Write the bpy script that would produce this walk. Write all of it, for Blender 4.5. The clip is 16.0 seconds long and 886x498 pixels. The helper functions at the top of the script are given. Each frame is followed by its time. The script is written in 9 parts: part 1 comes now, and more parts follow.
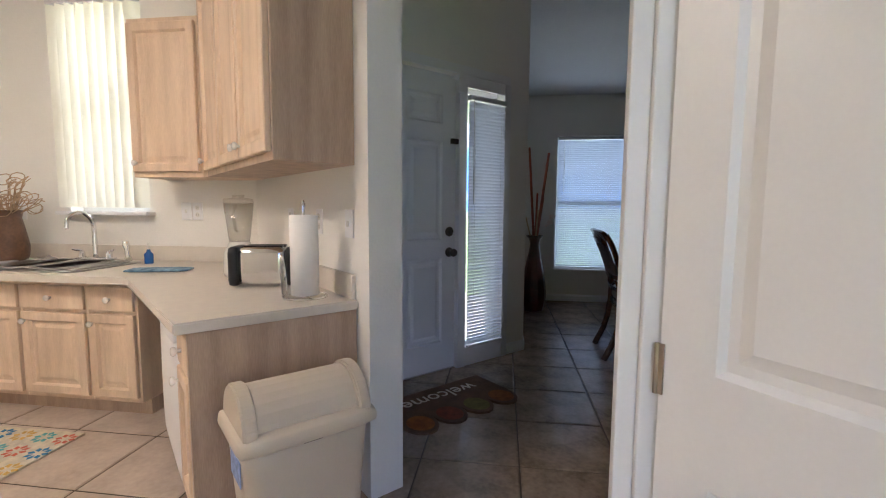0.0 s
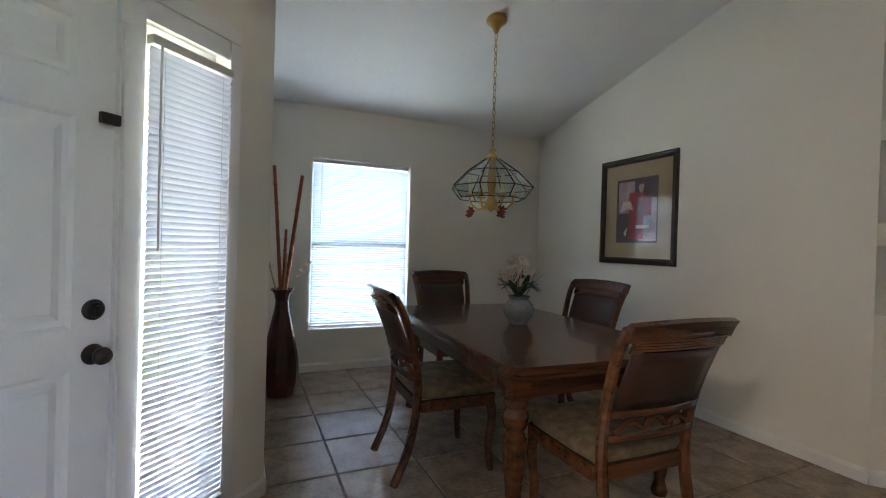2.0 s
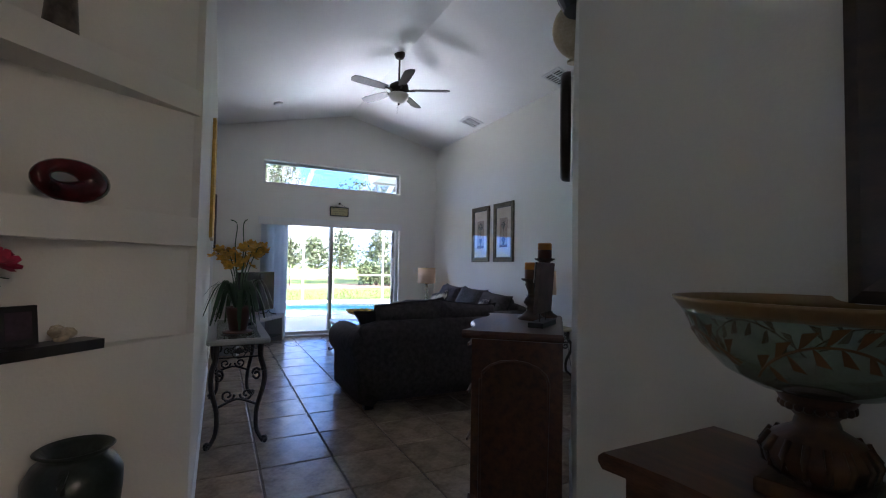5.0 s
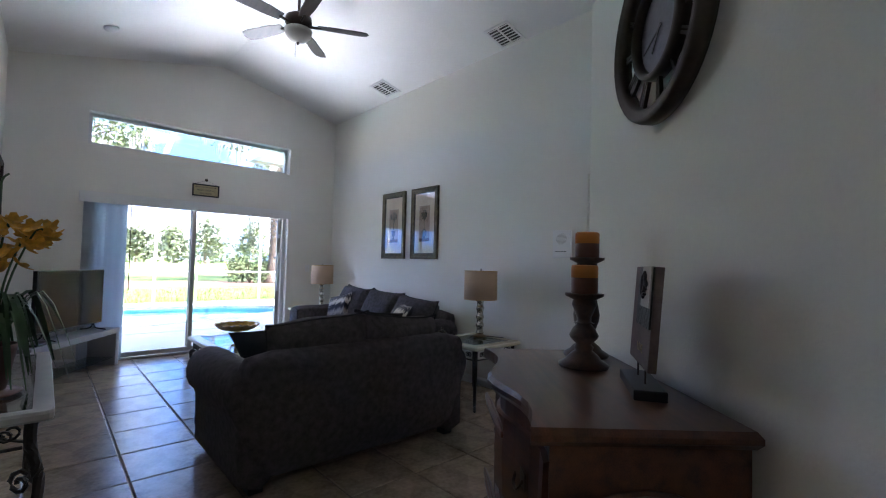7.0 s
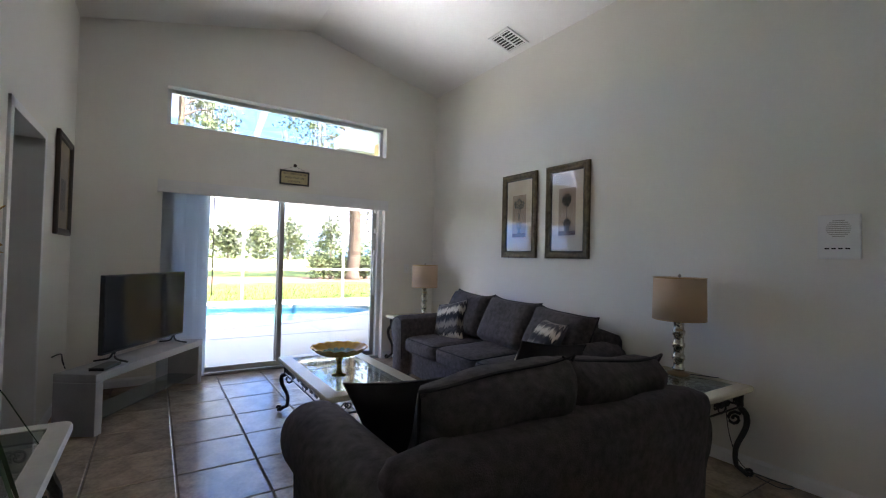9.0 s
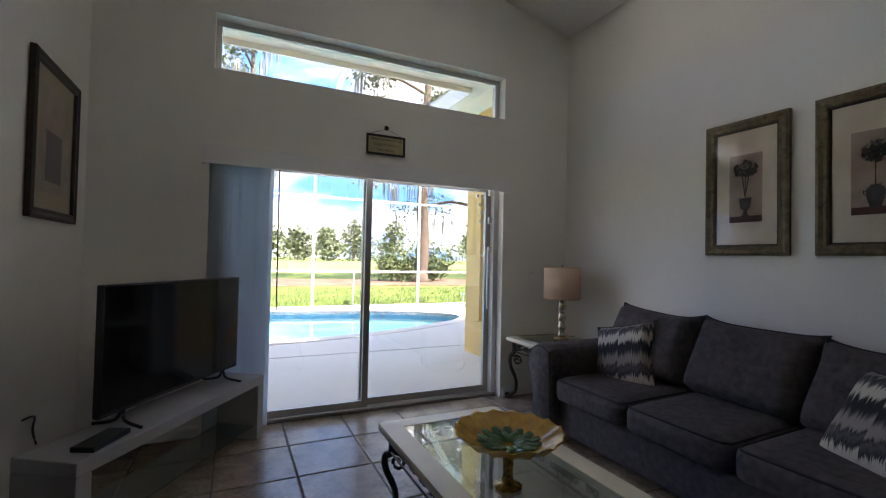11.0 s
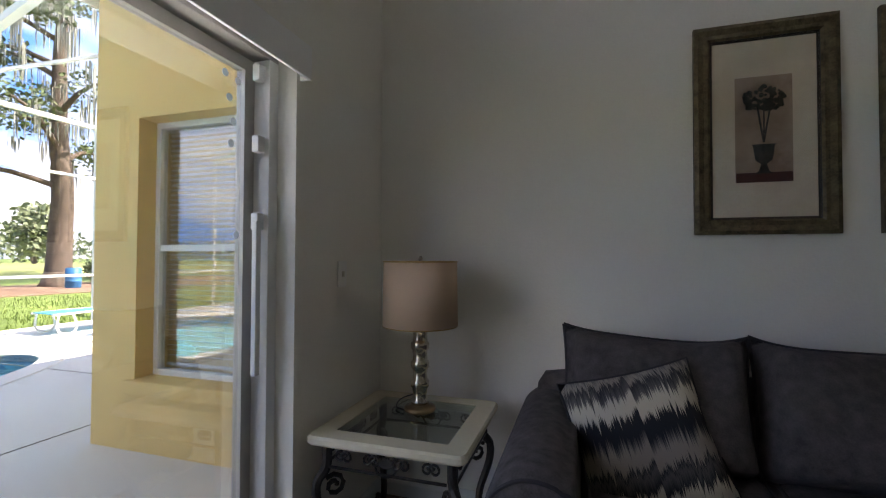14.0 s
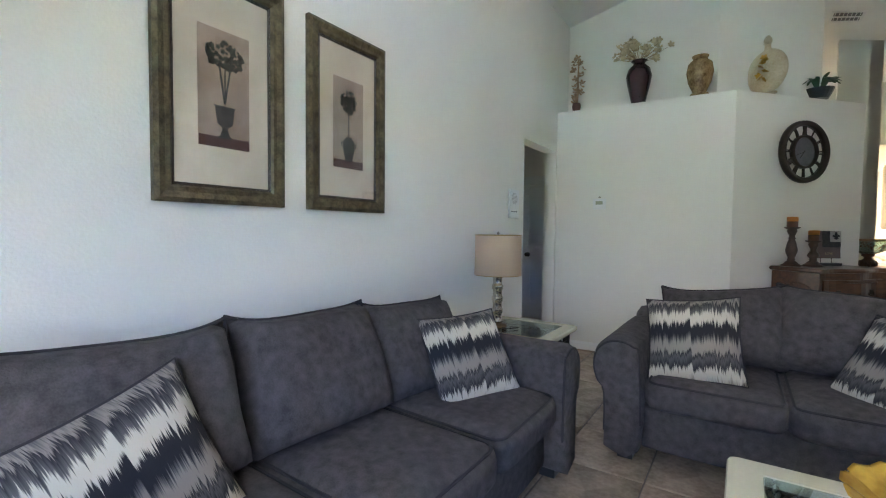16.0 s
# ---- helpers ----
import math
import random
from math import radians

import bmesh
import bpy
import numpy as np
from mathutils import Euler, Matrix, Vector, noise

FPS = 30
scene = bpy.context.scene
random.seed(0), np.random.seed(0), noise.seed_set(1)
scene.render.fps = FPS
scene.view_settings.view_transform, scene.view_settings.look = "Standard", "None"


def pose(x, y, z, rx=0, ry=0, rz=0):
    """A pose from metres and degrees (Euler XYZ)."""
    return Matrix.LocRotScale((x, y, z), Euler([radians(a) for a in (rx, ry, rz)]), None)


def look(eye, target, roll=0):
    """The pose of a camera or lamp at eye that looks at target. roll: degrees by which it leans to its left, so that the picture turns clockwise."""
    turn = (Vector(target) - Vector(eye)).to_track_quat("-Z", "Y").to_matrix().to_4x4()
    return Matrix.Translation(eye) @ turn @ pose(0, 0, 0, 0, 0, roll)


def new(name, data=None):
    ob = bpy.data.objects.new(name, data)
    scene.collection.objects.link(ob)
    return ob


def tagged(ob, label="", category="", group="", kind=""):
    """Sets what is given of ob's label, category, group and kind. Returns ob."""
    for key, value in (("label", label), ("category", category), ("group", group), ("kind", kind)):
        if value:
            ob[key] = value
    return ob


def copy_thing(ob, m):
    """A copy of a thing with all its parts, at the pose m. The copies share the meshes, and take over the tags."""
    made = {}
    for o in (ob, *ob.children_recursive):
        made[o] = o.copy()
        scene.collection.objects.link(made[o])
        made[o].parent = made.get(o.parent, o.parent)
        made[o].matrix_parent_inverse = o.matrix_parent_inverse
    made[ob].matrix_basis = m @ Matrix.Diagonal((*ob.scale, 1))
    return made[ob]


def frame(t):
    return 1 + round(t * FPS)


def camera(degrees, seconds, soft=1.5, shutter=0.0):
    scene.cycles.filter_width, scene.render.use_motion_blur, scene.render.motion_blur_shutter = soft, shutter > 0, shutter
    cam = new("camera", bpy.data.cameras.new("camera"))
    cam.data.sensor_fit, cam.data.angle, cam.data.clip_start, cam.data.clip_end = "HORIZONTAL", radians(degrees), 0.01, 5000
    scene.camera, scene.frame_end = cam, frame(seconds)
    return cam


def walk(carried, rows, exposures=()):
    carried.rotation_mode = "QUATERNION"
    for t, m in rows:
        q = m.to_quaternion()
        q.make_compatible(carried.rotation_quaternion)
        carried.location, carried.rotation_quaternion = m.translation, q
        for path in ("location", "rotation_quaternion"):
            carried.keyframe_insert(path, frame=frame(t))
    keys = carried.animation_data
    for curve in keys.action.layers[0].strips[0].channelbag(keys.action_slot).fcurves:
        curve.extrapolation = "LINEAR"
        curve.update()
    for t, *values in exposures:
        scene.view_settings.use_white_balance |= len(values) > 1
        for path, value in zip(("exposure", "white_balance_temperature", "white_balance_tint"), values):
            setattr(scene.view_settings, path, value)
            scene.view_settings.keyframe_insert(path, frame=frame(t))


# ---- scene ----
cam = camera(89.7, 16.0, soft=1.1)
PATH = [
    (0, (-0.809, -0.029, 1.171), (-1.075, 1.944, 0.982), 0.4),
    (0.5, (-0.86, 0.384, 1.192), (-1.089, 2.365, 1.043), 0.7),
    (1, (-0.877, 0.754, 1.225), (-0.885, 2.751, 1.118), 1.3),
    (1.5, (-0.857, 1.068, 1.234), (-0.491, 3.033, 1.173), 1.7),
    (2, (-0.743, 1.299, 1.239), (0.073, 3.125, 1.223), 1.7),
    (2.5, (-0.603, 1.543, 1.229), (0.72, 3.043, 1.264), 1.5),
    (2.7, (-0.499, 1.621, 1.258), (0.995, 2.95, 1.289), 1.4),
    (3, (-0.335, 1.693, 1.248), (1.375, 2.729, 1.295), 1.4),
    (3.2, (-0.201, 1.726, 1.247), (1.628, 2.535, 1.267), 2.8),
    (3.5, (-0.04, 1.77, 1.241), (1.903, 2.239, 1.304), 1.3),
    (4, (0.255, 1.772, 1.228), (2.252, 1.689, 1.299), 1.2),
    (4.5, (0.588, 1.779, 1.232), (2.509, 1.227, 1.31), 0.9),
    (5, (0.907, 1.743, 1.237), (2.693, 0.846, 1.316), 1.0),
    (5.2, (1.031, 1.736, 1.244), (2.766, 0.744, 1.322), 1.1),
    (7.3, (2.355, 1.404, 1.265), (3.841, 0.067, 1.333), 1.4),
    (7.5, (2.486, 1.379, 1.273), (3.976, 0.046, 1.335), 1.4),
    (8, (2.837, 1.33, 1.256), (4.366, 0.042, 1.315), 1.5),
    (8.5, (3.188, 1.281, 1.279), (4.789, 0.083, 1.33), 1.4),
    (9, (3.548, 1.191, 1.295), (5.226, 0.104, 1.338), 1.4),
    (9.5, (3.92, 1.127, 1.263), (5.665, 0.15, 1.31), 1.4),
    (10, (4.336, 1.02, 1.25), (6.133, 0.145, 1.296), 1.4),
    (10.2, (4.503, 1.001, 1.259), (6.316, 0.158, 1.303), 1.3),
    (12.3, (6.555, 0.885, 1.257), (8.282, -0.122, 1.315), 0.6),
    (12.5, (6.726, 0.808, 1.267), (8.394, -0.294, 1.321), 0.5),
    (13, (7.134, 0.613, 1.242), (8.575, -0.773, 1.3), 0.6),
    (13.3, (7.34, 0.482, 1.242), (8.585, -1.083, 1.29), 0.6),
    (13.5, (7.479, 0.366, 1.223), (8.563, -1.315, 1.278), 0.4),
    (14, (7.746, 0.13, 1.218), (8.342, -1.779, 1.262), 0.2),
    (14.5, (7.903, -0.07, 1.233), (7.921, -2.07, 1.259), 0.3),
    (15, (7.971, -0.247, 1.248), (7.328, -2.141, 1.235), 0.3),
    (15.5, (8.0, -0.297, 1.23), (6.785, -1.885, 1.178), 0.4),
    (16, (7.991, -0.349, 1.23), (6.332, -1.463, 1.149), 0.6),
]
walk(cam, [(t, look(eye, target, roll)) for t, eye, target, roll in PATH],
     [(0.0, 2.4, 5800, 20), (0.6, 2.4, 6300, 20), (1.0, 3.0, 6500, 19), (1.5, 3.7, 6400, 18), (2.0, 3.88, 6300, 18), (2.5, 4.05, 6000, 18), (3.0, 4.05, 6100, 19), (3.5, 4.05, 6150, 20), (4.0, 3.55, 6300, 20), (5.0, 3.2, 6000, 22), (7.5, 3.6, 6200, 20),
      (8.5, 3.55, 6700, 20), (10.0, 2.95, 7200, 20), (12.5, 2.28, 7200, 20), (13.5, 2.0, 7200, 19), (14.0, 2.35, 7400, 18), (14.5, 3.45, 8500, 16), (15.0, 4.1, 7900, 14), (15.5, 4.4, 7200, 13), (16.0, 4.45, 6800, 13)])
# ---- world, sun, large lights ----
world = bpy.data.worlds.new("sky")
scene.world = world
world.use_nodes = True
sky_tree = world.node_tree
sky_node = sky_tree.nodes.new("ShaderNodeTexSky")
sky_node.sky_type = "NISHITA"
sky_node.sun_disc = False
sky_node.sun_elevation = radians(52)
sky_node.sun_rotation = radians(242)
sky_back = sky_tree.nodes["Background"]
sky_back.inputs["Strength"].default_value = 0.15
sky_tree.links.new(sky_node.outputs[0], sky_back.inputs["Color"])


def lamp(name, kind, m, energy, color=(1, 1, 1), size=1.0, size_y=1.0, spread=180):
    data = bpy.data.lights.new(name, kind)
    data.energy, data.color = energy, color
    if kind == "AREA":
        data.shape, data.size, data.size_y = "RECTANGLE", size, size_y
        data.spread = radians(spread)
    ob = new(name, data)
    ob.matrix_world = m
    return ob


sun = lamp("sun", "SUN", look((-26, -14, 38), (0, 0, 0)), 5.0, (1.0, 0.95, 0.86))
sun.data.angle = radians(0.53)
# sky light standing in the openings, outside their blinds
lamp("window_light_dining", "AREA", look((0.32, 5.95, 1.25), (0.32, 0, 1.0)), 4.5, (0.80, 0.89, 1.0), 1.0, 1.7)
lamp("window_light_kitchen", "AREA", look((-3.45, 3.0, 1.9), (-3.2, 0, 1.2)), 5.5, (1.0, 0.96, 0.88), 0.7, 1.5)
lamp("window_light_sidelight", "AREA", look((-1.10, 3.45, 1.1), (0.9, 1.45, 0.9)), 0.8, (1.0, 0.95, 0.85), 0.3, 1.7)
lamp("window_light_bedroom", "AREA", look((4.05, -6.3, 1.2), (4.05, 0, 1.0)), 2.5, (1.0, 0.97, 0.88), 0.9, 1.5)
# unseen fill lamp added in the glass door, for daylight thrown up off the deck
lamp("slider_fill_light", "AREA", look((8.97, -0.28, 1.10), (8.40, -0.28, 1.90)), 3.0, (0.90, 0.95, 1.0), 1.7, 0.9, 64)
lamp("window_light_side_room", "AREA", look((9.12, 2.83, 1.2), (6.0, 2.8, 1.0)), 9, (0.95, 0.97, 1.0), 0.8, 1.4)


# ---- materials ----
def mat(name, color, rough=0.6, metal=0.0, var=0.08, scale=4.0, fine=60.0, bump=0.05, dist=0.004, spec=0.5, second=None, detail=4.0, random_hue=0.0, coat=0.0):
    """A principled surface: base colour varied at two scales, with fine relief."""
    m = bpy.data.materials.new(name)
    m.use_nodes = True
    nt = m.node_tree
    n, l = nt.nodes, nt.links
    p = n["Principled BSDF"]
    tc = n.new("ShaderNodeTexCoord")
    big = n.new("ShaderNodeTexNoise")
    big.inputs["Scale"].default_value, big.inputs["Detail"].default_value = scale, detail
    small = n.new("ShaderNodeTexNoise")
    small.inputs["Scale"].default_value, small.inputs["Detail"].default_value = fine, 3.0
    l.new(tc.outputs["Object"], big.inputs["Vector"])
    l.new(tc.outputs["Object"], small.inputs["Vector"])
    ramp = n.new("ShaderNodeValToRGB")
    e = ramp.color_ramp.elements
    e[0].position, e[1].position = 0.3, 0.7
    lo = [max(0.0, c * (1 - var)) for c in color]
    hi = [min(1.0, c * (1 + var)) for c in color] if second is None else second
    e[0].color, e[1].color = (*lo, 1), (*hi, 1)
    add = n.new("ShaderNodeMath")
    add.operation = "MULTIPLY_ADD"
    add.inputs[1].default_value = 0.35
    l.new(small.outputs["Fac"], add.inputs[0])
    half = n.new("ShaderNodeMath")
    half.operation = "MULTIPLY_ADD"
    half.inputs[1].default_value, half.inputs[2].default_value = 0.75, -0.05
    l.new(big.outputs["Fac"], half.inputs[0])
    l.new(half.outputs[0], add.inputs[2])
    l.new(add.outputs[0], ramp.inputs["Fac"])
    out = ramp.outputs["Color"]
    if random_hue:
        info = n.new("ShaderNodeObjectInfo")
        rng = n.new("ShaderNodeMapRange")
        rng.inputs["To Min"].default_value, rng.inputs["To Max"].default_value = 1 - random_hue, 1 + random_hue
        l.new(info.outputs["Random"], rng.inputs["Value"])
        hsv = n.new("ShaderNodeHueSaturation")
        l.new(rng.outputs[0], hsv.inputs["Value"])
        l.new(out, hsv.inputs["Color"])
        out = hsv.outputs["Color"]
    l.new(out, p.inputs["Base Color"])
    p.inputs["Roughness"].default_value, p.inputs["Metallic"].default_value = rough, metal
    p.inputs["Specular IOR Level"].default_value = spec
    p.inputs["Coat Weight"].default_value = coat
    if bump:
        b = n.new("ShaderNodeBump")
        b.inputs["Strength"].default_value, b.inputs["Distance"].default_value = bump, dist
        l.new(small.outputs["Fac"], b.inputs["Height"])
        l.new(b.outputs["Normal"], p.inputs["Normal"])
    return m


def wood(name, dark, light, rough=0.35, scale=3.0, axis=(1, 12, 12), coat=0.0):
    m = mat(name, dark, rough, var=0.2, scale=scale, fine=30, second=light, bump=0.06, dist=0.001, coat=coat)
    nt = m.node_tree
    mp = nt.nodes.new("ShaderNodeMapping")
    mp.inputs["Scale"].default_value = axis
    tc = nt.nodes["Texture Coordinate"]
    nt.links.new(tc.outputs["Object"], mp.inputs["Vector"])
    for node in list(nt.nodes):
        if node.type == "TEX_NOISE":
            nt.links.new(mp.outputs["Vector"], node.inputs["Vector"])
    return m


def glass(name, color=(1, 1, 1), rough=0.0, ior=1.45, thin=True):
    m = bpy.data.materials.new(name)
    m.use_nodes = True
    nt = m.node_tree
    n, l = nt.nodes, nt.links
    if thin:
        n.remove(n["Principled BSDF"])
        tr, gl, mx, lw, gain = n.new("ShaderNodeBsdfTransparent"), n.new("ShaderNodeBsdfGlossy"), n.new("ShaderNodeMixShader"), n.new("ShaderNodeLayerWeight"), n.new("ShaderNodeMath")
        tr.inputs["Color"].default_value = (*color, 1)
        gl.inputs["Roughness"].default_value = rough
        lw.inputs["Blend"].default_value = 0.18
        gain.operation = "MULTIPLY_ADD"
        gain.inputs[1].default_value, gain.inputs[2].default_value = 0.75, (ior - 1) ** 2 / (ior + 1) ** 2 * 1.6
        l.new(lw.outputs["Facing"], gain.inputs[0])
        l.new(gain.outputs[0], mx.inputs["Fac"])
        l.new(tr.outputs[0], mx.inputs[1])
        l.new(gl.outputs[0], mx.inputs[2])
        l.new(mx.outputs[0], n["Material Output"].inputs["Surface"])
    else:
        p = n["Principled BSDF"]
        p.inputs["Base Color"].default_value = (*color, 1)
        p.inputs["Transmission Weight"].default_value = 1.0
        p.inputs["Roughness"].default_value, p.inputs["IOR"].default_value = rough, ior
    return m


def translucent(name, color, share=0.5, rough=0.6):
    m = mat(name, color, rough, var=0.04, bump=0.0)
    nt = m.node_tree
    t, mx = nt.nodes.new("ShaderNodeBsdfTranslucent"), nt.nodes.new("ShaderNodeMixShader")
    t.inputs["Color"].default_value = (*color, 1)
    mx.inputs["Fac"].default_value = share
    nt.links.new(nt.nodes["Principled BSDF"].outputs[0], mx.inputs[1])
    nt.links.new(t.outputs[0], mx.inputs[2])
    nt.links.new(mx.outputs[0], nt.nodes["Material Output"].inputs["Surface"])
    return m


def glow(name, color, strength):
    m = bpy.data.materials.new(name)
    m.use_nodes = True
    p = m.node_tree.nodes["Principled BSDF"]
    p.inputs["Base Color"].default_value = (*color, 1)
    p.inputs["Emission Color"].default_value = (*color, 1)
    p.inputs["Emission Strength"].default_value = strength
    return m


M_WALL = mat("wall_paint", (0.82, 0.80, 0.74), 0.75, var=0.03, scale=1.2, fine=90, bump=0.35, dist=0.003, spec=0.3)
M_CEIL = mat("ceiling_knockdown", (0.87, 0.865, 0.84), 0.85, var=0.03, scale=1.5, fine=45, bump=0.5, dist=0.005, spec=0.2)
M_WHITE = mat("white_enamel", (0.80, 0.80, 0.79), 0.38, var=0.03, scale=3, fine=120, bump=0.05, dist=0.001)
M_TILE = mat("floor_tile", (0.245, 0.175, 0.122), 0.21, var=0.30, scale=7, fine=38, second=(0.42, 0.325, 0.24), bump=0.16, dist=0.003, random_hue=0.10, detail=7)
# floor tile again, paler: the kitchen's bright light is put into its colour
M_TILE_PALE = mat("kitchen_tile_lit", (0.46, 0.36, 0.28), 0.32, var=0.15, scale=7, fine=40, second=(0.58, 0.48, 0.39), bump=0.2, dist=0.003, detail=6)
M_GROUT = mat("grout", (0.10, 0.075, 0.055), 0.9, var=0.2, scale=9, fine=140, bump=0.3)
M_CARPET = mat("carpet", (0.52, 0.46, 0.36), 0.95, var=0.1, scale=5, fine=300, bump=0.8, dist=0.006)
M_BLIND = translucent("blind_slat", (0.80, 0.83, 0.88), 0.15)
M_VBLIND = translucent("vertical_vane", (0.76, 0.80, 0.83), 0.5)
M_GLASS = glass("window_glass", (0.95, 0.97, 0.97))
# grey put into the panes to dim the bright outdoors behind them
M_GLASS_TINT = glass("outdoor_dimming_glass", (0.80, 0.81, 0.81))
M_ALU = mat("white_aluminium", (0.72, 0.72, 0.70), 0.4, var=0.04, bump=0.02)
M_ALU_GREY = mat("grey_aluminium", (0.42, 0.40, 0.37), 0.4, 0.5, var=0.06, bump=0.02)
M_WOOD = wood("cherry_wood", (0.048, 0.017, 0.008), (0.15, 0.06, 0.026), 0.22, 2.5, coat=0.25)
M_WOOD_CHEST = wood("chest_wood", (0.040, 0.014, 0.007), (0.14, 0.052, 0.022), 0.3, 2.5, coat=0.25)
M_LEATHER = mat("brown_leather", (0.045, 0.018, 0.012), 0.42, var=0.25, scale=6, fine=90, bump=0.2, dist=0.002)
M_DAMASK = mat("damask_seat", (0.085, 0.058, 0.032), 0.75, var=0.3, scale=22, fine=200, second=(0.21, 0.16, 0.095), bump=0.3, dist=0.002)
M_BRASS = mat("brass", (0.50, 0.33, 0.12), 0.28, 1.0, var=0.08, bump=0.02)
M_IRON = mat("wrought_iron", (0.042, 0.037, 0.033), 0.42, 0.6, var=0.4, scale=12, fine=90, bump=0.3, dist=0.002)
M_BRONZE = mat("dark_bronze", (0.045, 0.032, 0.024), 0.4, 0.6, var=0.3, bump=0.05)
M_NICKEL = mat("satin_nickel", (0.42, 0.38, 0.33), 0.3, 1.0, var=0.1, bump=0.02)
M_CHROME = mat("chrome", (0.78, 0.78, 0.78), 0.08, 1.0, var=0.03, bump=0.0)
M_CREAM = mat("cream_laminate", (0.66, 0.60, 0.44), 0.25, var=0.05, scale=6, fine=80, bump=0.03)
M_GREY_TABLE = mat("grey_stone_top", (0.50, 0.49, 0.46), 0.35, var=0.1, scale=8, fine=60, bump=0.05)
M_SOFA = mat("charcoal_chenille", (0.056, 0.049, 0.049), 0.88, var=0.22, scale=26, fine=190, second=(0.106, 0.094, 0.094), bump=0.5, dist=0.003, spec=0.25)
M_SOFA_TRIM = mat("charcoal_piping", (0.03, 0.027, 0.03), 0.9, var=0.2, bump=0.3)
M_SHADE = translucent("linen_shade", (0.74, 0.55, 0.385), 0.30, 0.8)
M_MERCURY = mat("mercury_glass", (0.62, 0.55, 0.43), 0.16, 1.0, var=0.45, scale=28, fine=120, second=(0.85, 0.8, 0.7), bump=0.15, dist=0.002)
M_BLACK = mat("black_plastic", (0.012, 0.012, 0.013), 0.35, var=0.1, bump=0.02)
M_SCREEN = mat("tv_screen", (0.006, 0.006, 0.007), 0.08, var=0.05, bump=0.0, spec=0.2)
M_GREYWOOD = mat("grey_painted_wood", (0.36, 0.36, 0.37), 0.45, var=0.12, scale=5, fine=70, bump=0.1, dist=0.001)
M_MAPLE = wood("pickled_maple", (0.72, 0.53, 0.36), (0.79, 0.605, 0.43), 0.45, 1.6, (9, 9, 1))
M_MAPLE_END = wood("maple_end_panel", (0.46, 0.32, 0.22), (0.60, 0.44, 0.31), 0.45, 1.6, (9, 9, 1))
M_COUNTER = mat("laminate_counter", (0.68, 0.62, 0.53), 0.35, var=0.04, scale=20, fine=260, bump=0.02)
M_PLASTER_Y = mat("yellow_stucco", (0.72, 0.50, 0.20), 0.9, var=0.08, scale=3, fine=60, bump=0.6, dist=0.006)
M_CONCRETE = mat("pool_deck", (0.70, 0.67, 0.62), 0.9, var=0.08, scale=1.2, fine=50, bump=0.4, dist=0.004)
M_ROOF = mat("roof_shingle", (0.20, 0.17, 0.15), 0.9, var=0.2, bump=0.4)


# ---- builders ----
def part(name, bm, material, parent=None, label="", smooth=False):
    me = bpy.data.meshes.new(name)
    bmesh.ops.recalc_face_normals(bm, faces=bm.faces)
    if smooth:
        for f in bm.faces:
            f.smooth = True
    bm.to_mesh(me)
    bm.free()
    me.materials.append(material)
    ob = new(name, me)
    ob.parent = parent
    if label:
        ob["label"] = label
    return ob


def thing(name, m, label, category, group=""):
    ob = new(name)
    ob.empty_display_size = 0.1
    ob.matrix_world = m
    return tagged(ob, label, category, group)


def structure(name, bm, material, label="", smooth=False):
    return tagged(part(name, bm, material, None, "", smooth), label, "", "", "structure")


def B():
    return bmesh.new()


def box(bm, x0, x1, y0, y1, z0, z1, bev=0.0, m=None):
    v = [bm.verts.new((x, y, z)) for x in (x0, x1) for y in (y0, y1) for z in (z0, z1)]
    fs = [bm.faces.new([v[i] for i in q]) for q in ((0, 1, 3, 2), (4, 6, 7, 5), (0, 4, 5, 1), (2, 3, 7, 6), (0, 2, 6, 4), (1, 5, 7, 3))]
    if bev:
        es = list({e for f in fs for e in f.edges})
        r = bmesh.ops.bevel(bm, geom=es, offset=bev, segments=2, profile=0.6, affect="EDGES")
        v = list({w for f in r["faces"] for w in f.verts} | {w for w in v if w.is_valid})
    if m is not None:
        bmesh.ops.transform(bm, matrix=m, verts=[w for w in v if w.is_valid])
    return bm


def lathe(bm, prof, seg=24, m=None, squash=1.0):
    rings = []
    for r, z in prof:
        rings.append([bm.verts.new((max(r, 1e-4) * math.cos(2 * math.pi * i / seg), squash * max(r, 1e-4) * math.sin(2 * math.pi * i / seg), z)) for i in range(seg)])
    for a, b in zip(rings, rings[1:]):
        for i in range(seg):
            bm.faces.new((a[i], a[(i + 1) % seg], b[(i + 1) % seg], b[i]))
    bm.faces.new(rings[0])
    bm.faces.new(rings[-1])
    if m is not None:
        bmesh.ops.transform(bm, matrix=m, verts=[w for r in rings for w in r])
    return bm


def shell(bm, prof, thick, seg=32, m=None):
    """An open lathed wall with thickness."""
    outer = list(prof)
    inner = [(max(r - thick, 0.001), z) for r, z in reversed(prof)]
    ring = outer + inner
    rings = [[bm.verts.new((r * math.cos(2 * math.pi * i / seg), r * math.sin(2 * math.pi * i / seg), z)) for i in range(seg)] for r, z in ring]
    for k in range(len(rings)):
        a, b = rings[k], rings[(k + 1) % len(rings)]
        for i in range(seg):
            bm.faces.new((a[i], a[(i + 1) % seg], b[(i + 1) % seg], b[i]))
    if m is not None:
        bmesh.ops.transform(bm, matrix=m, verts=[w for r in rings for w in r])
    return bm


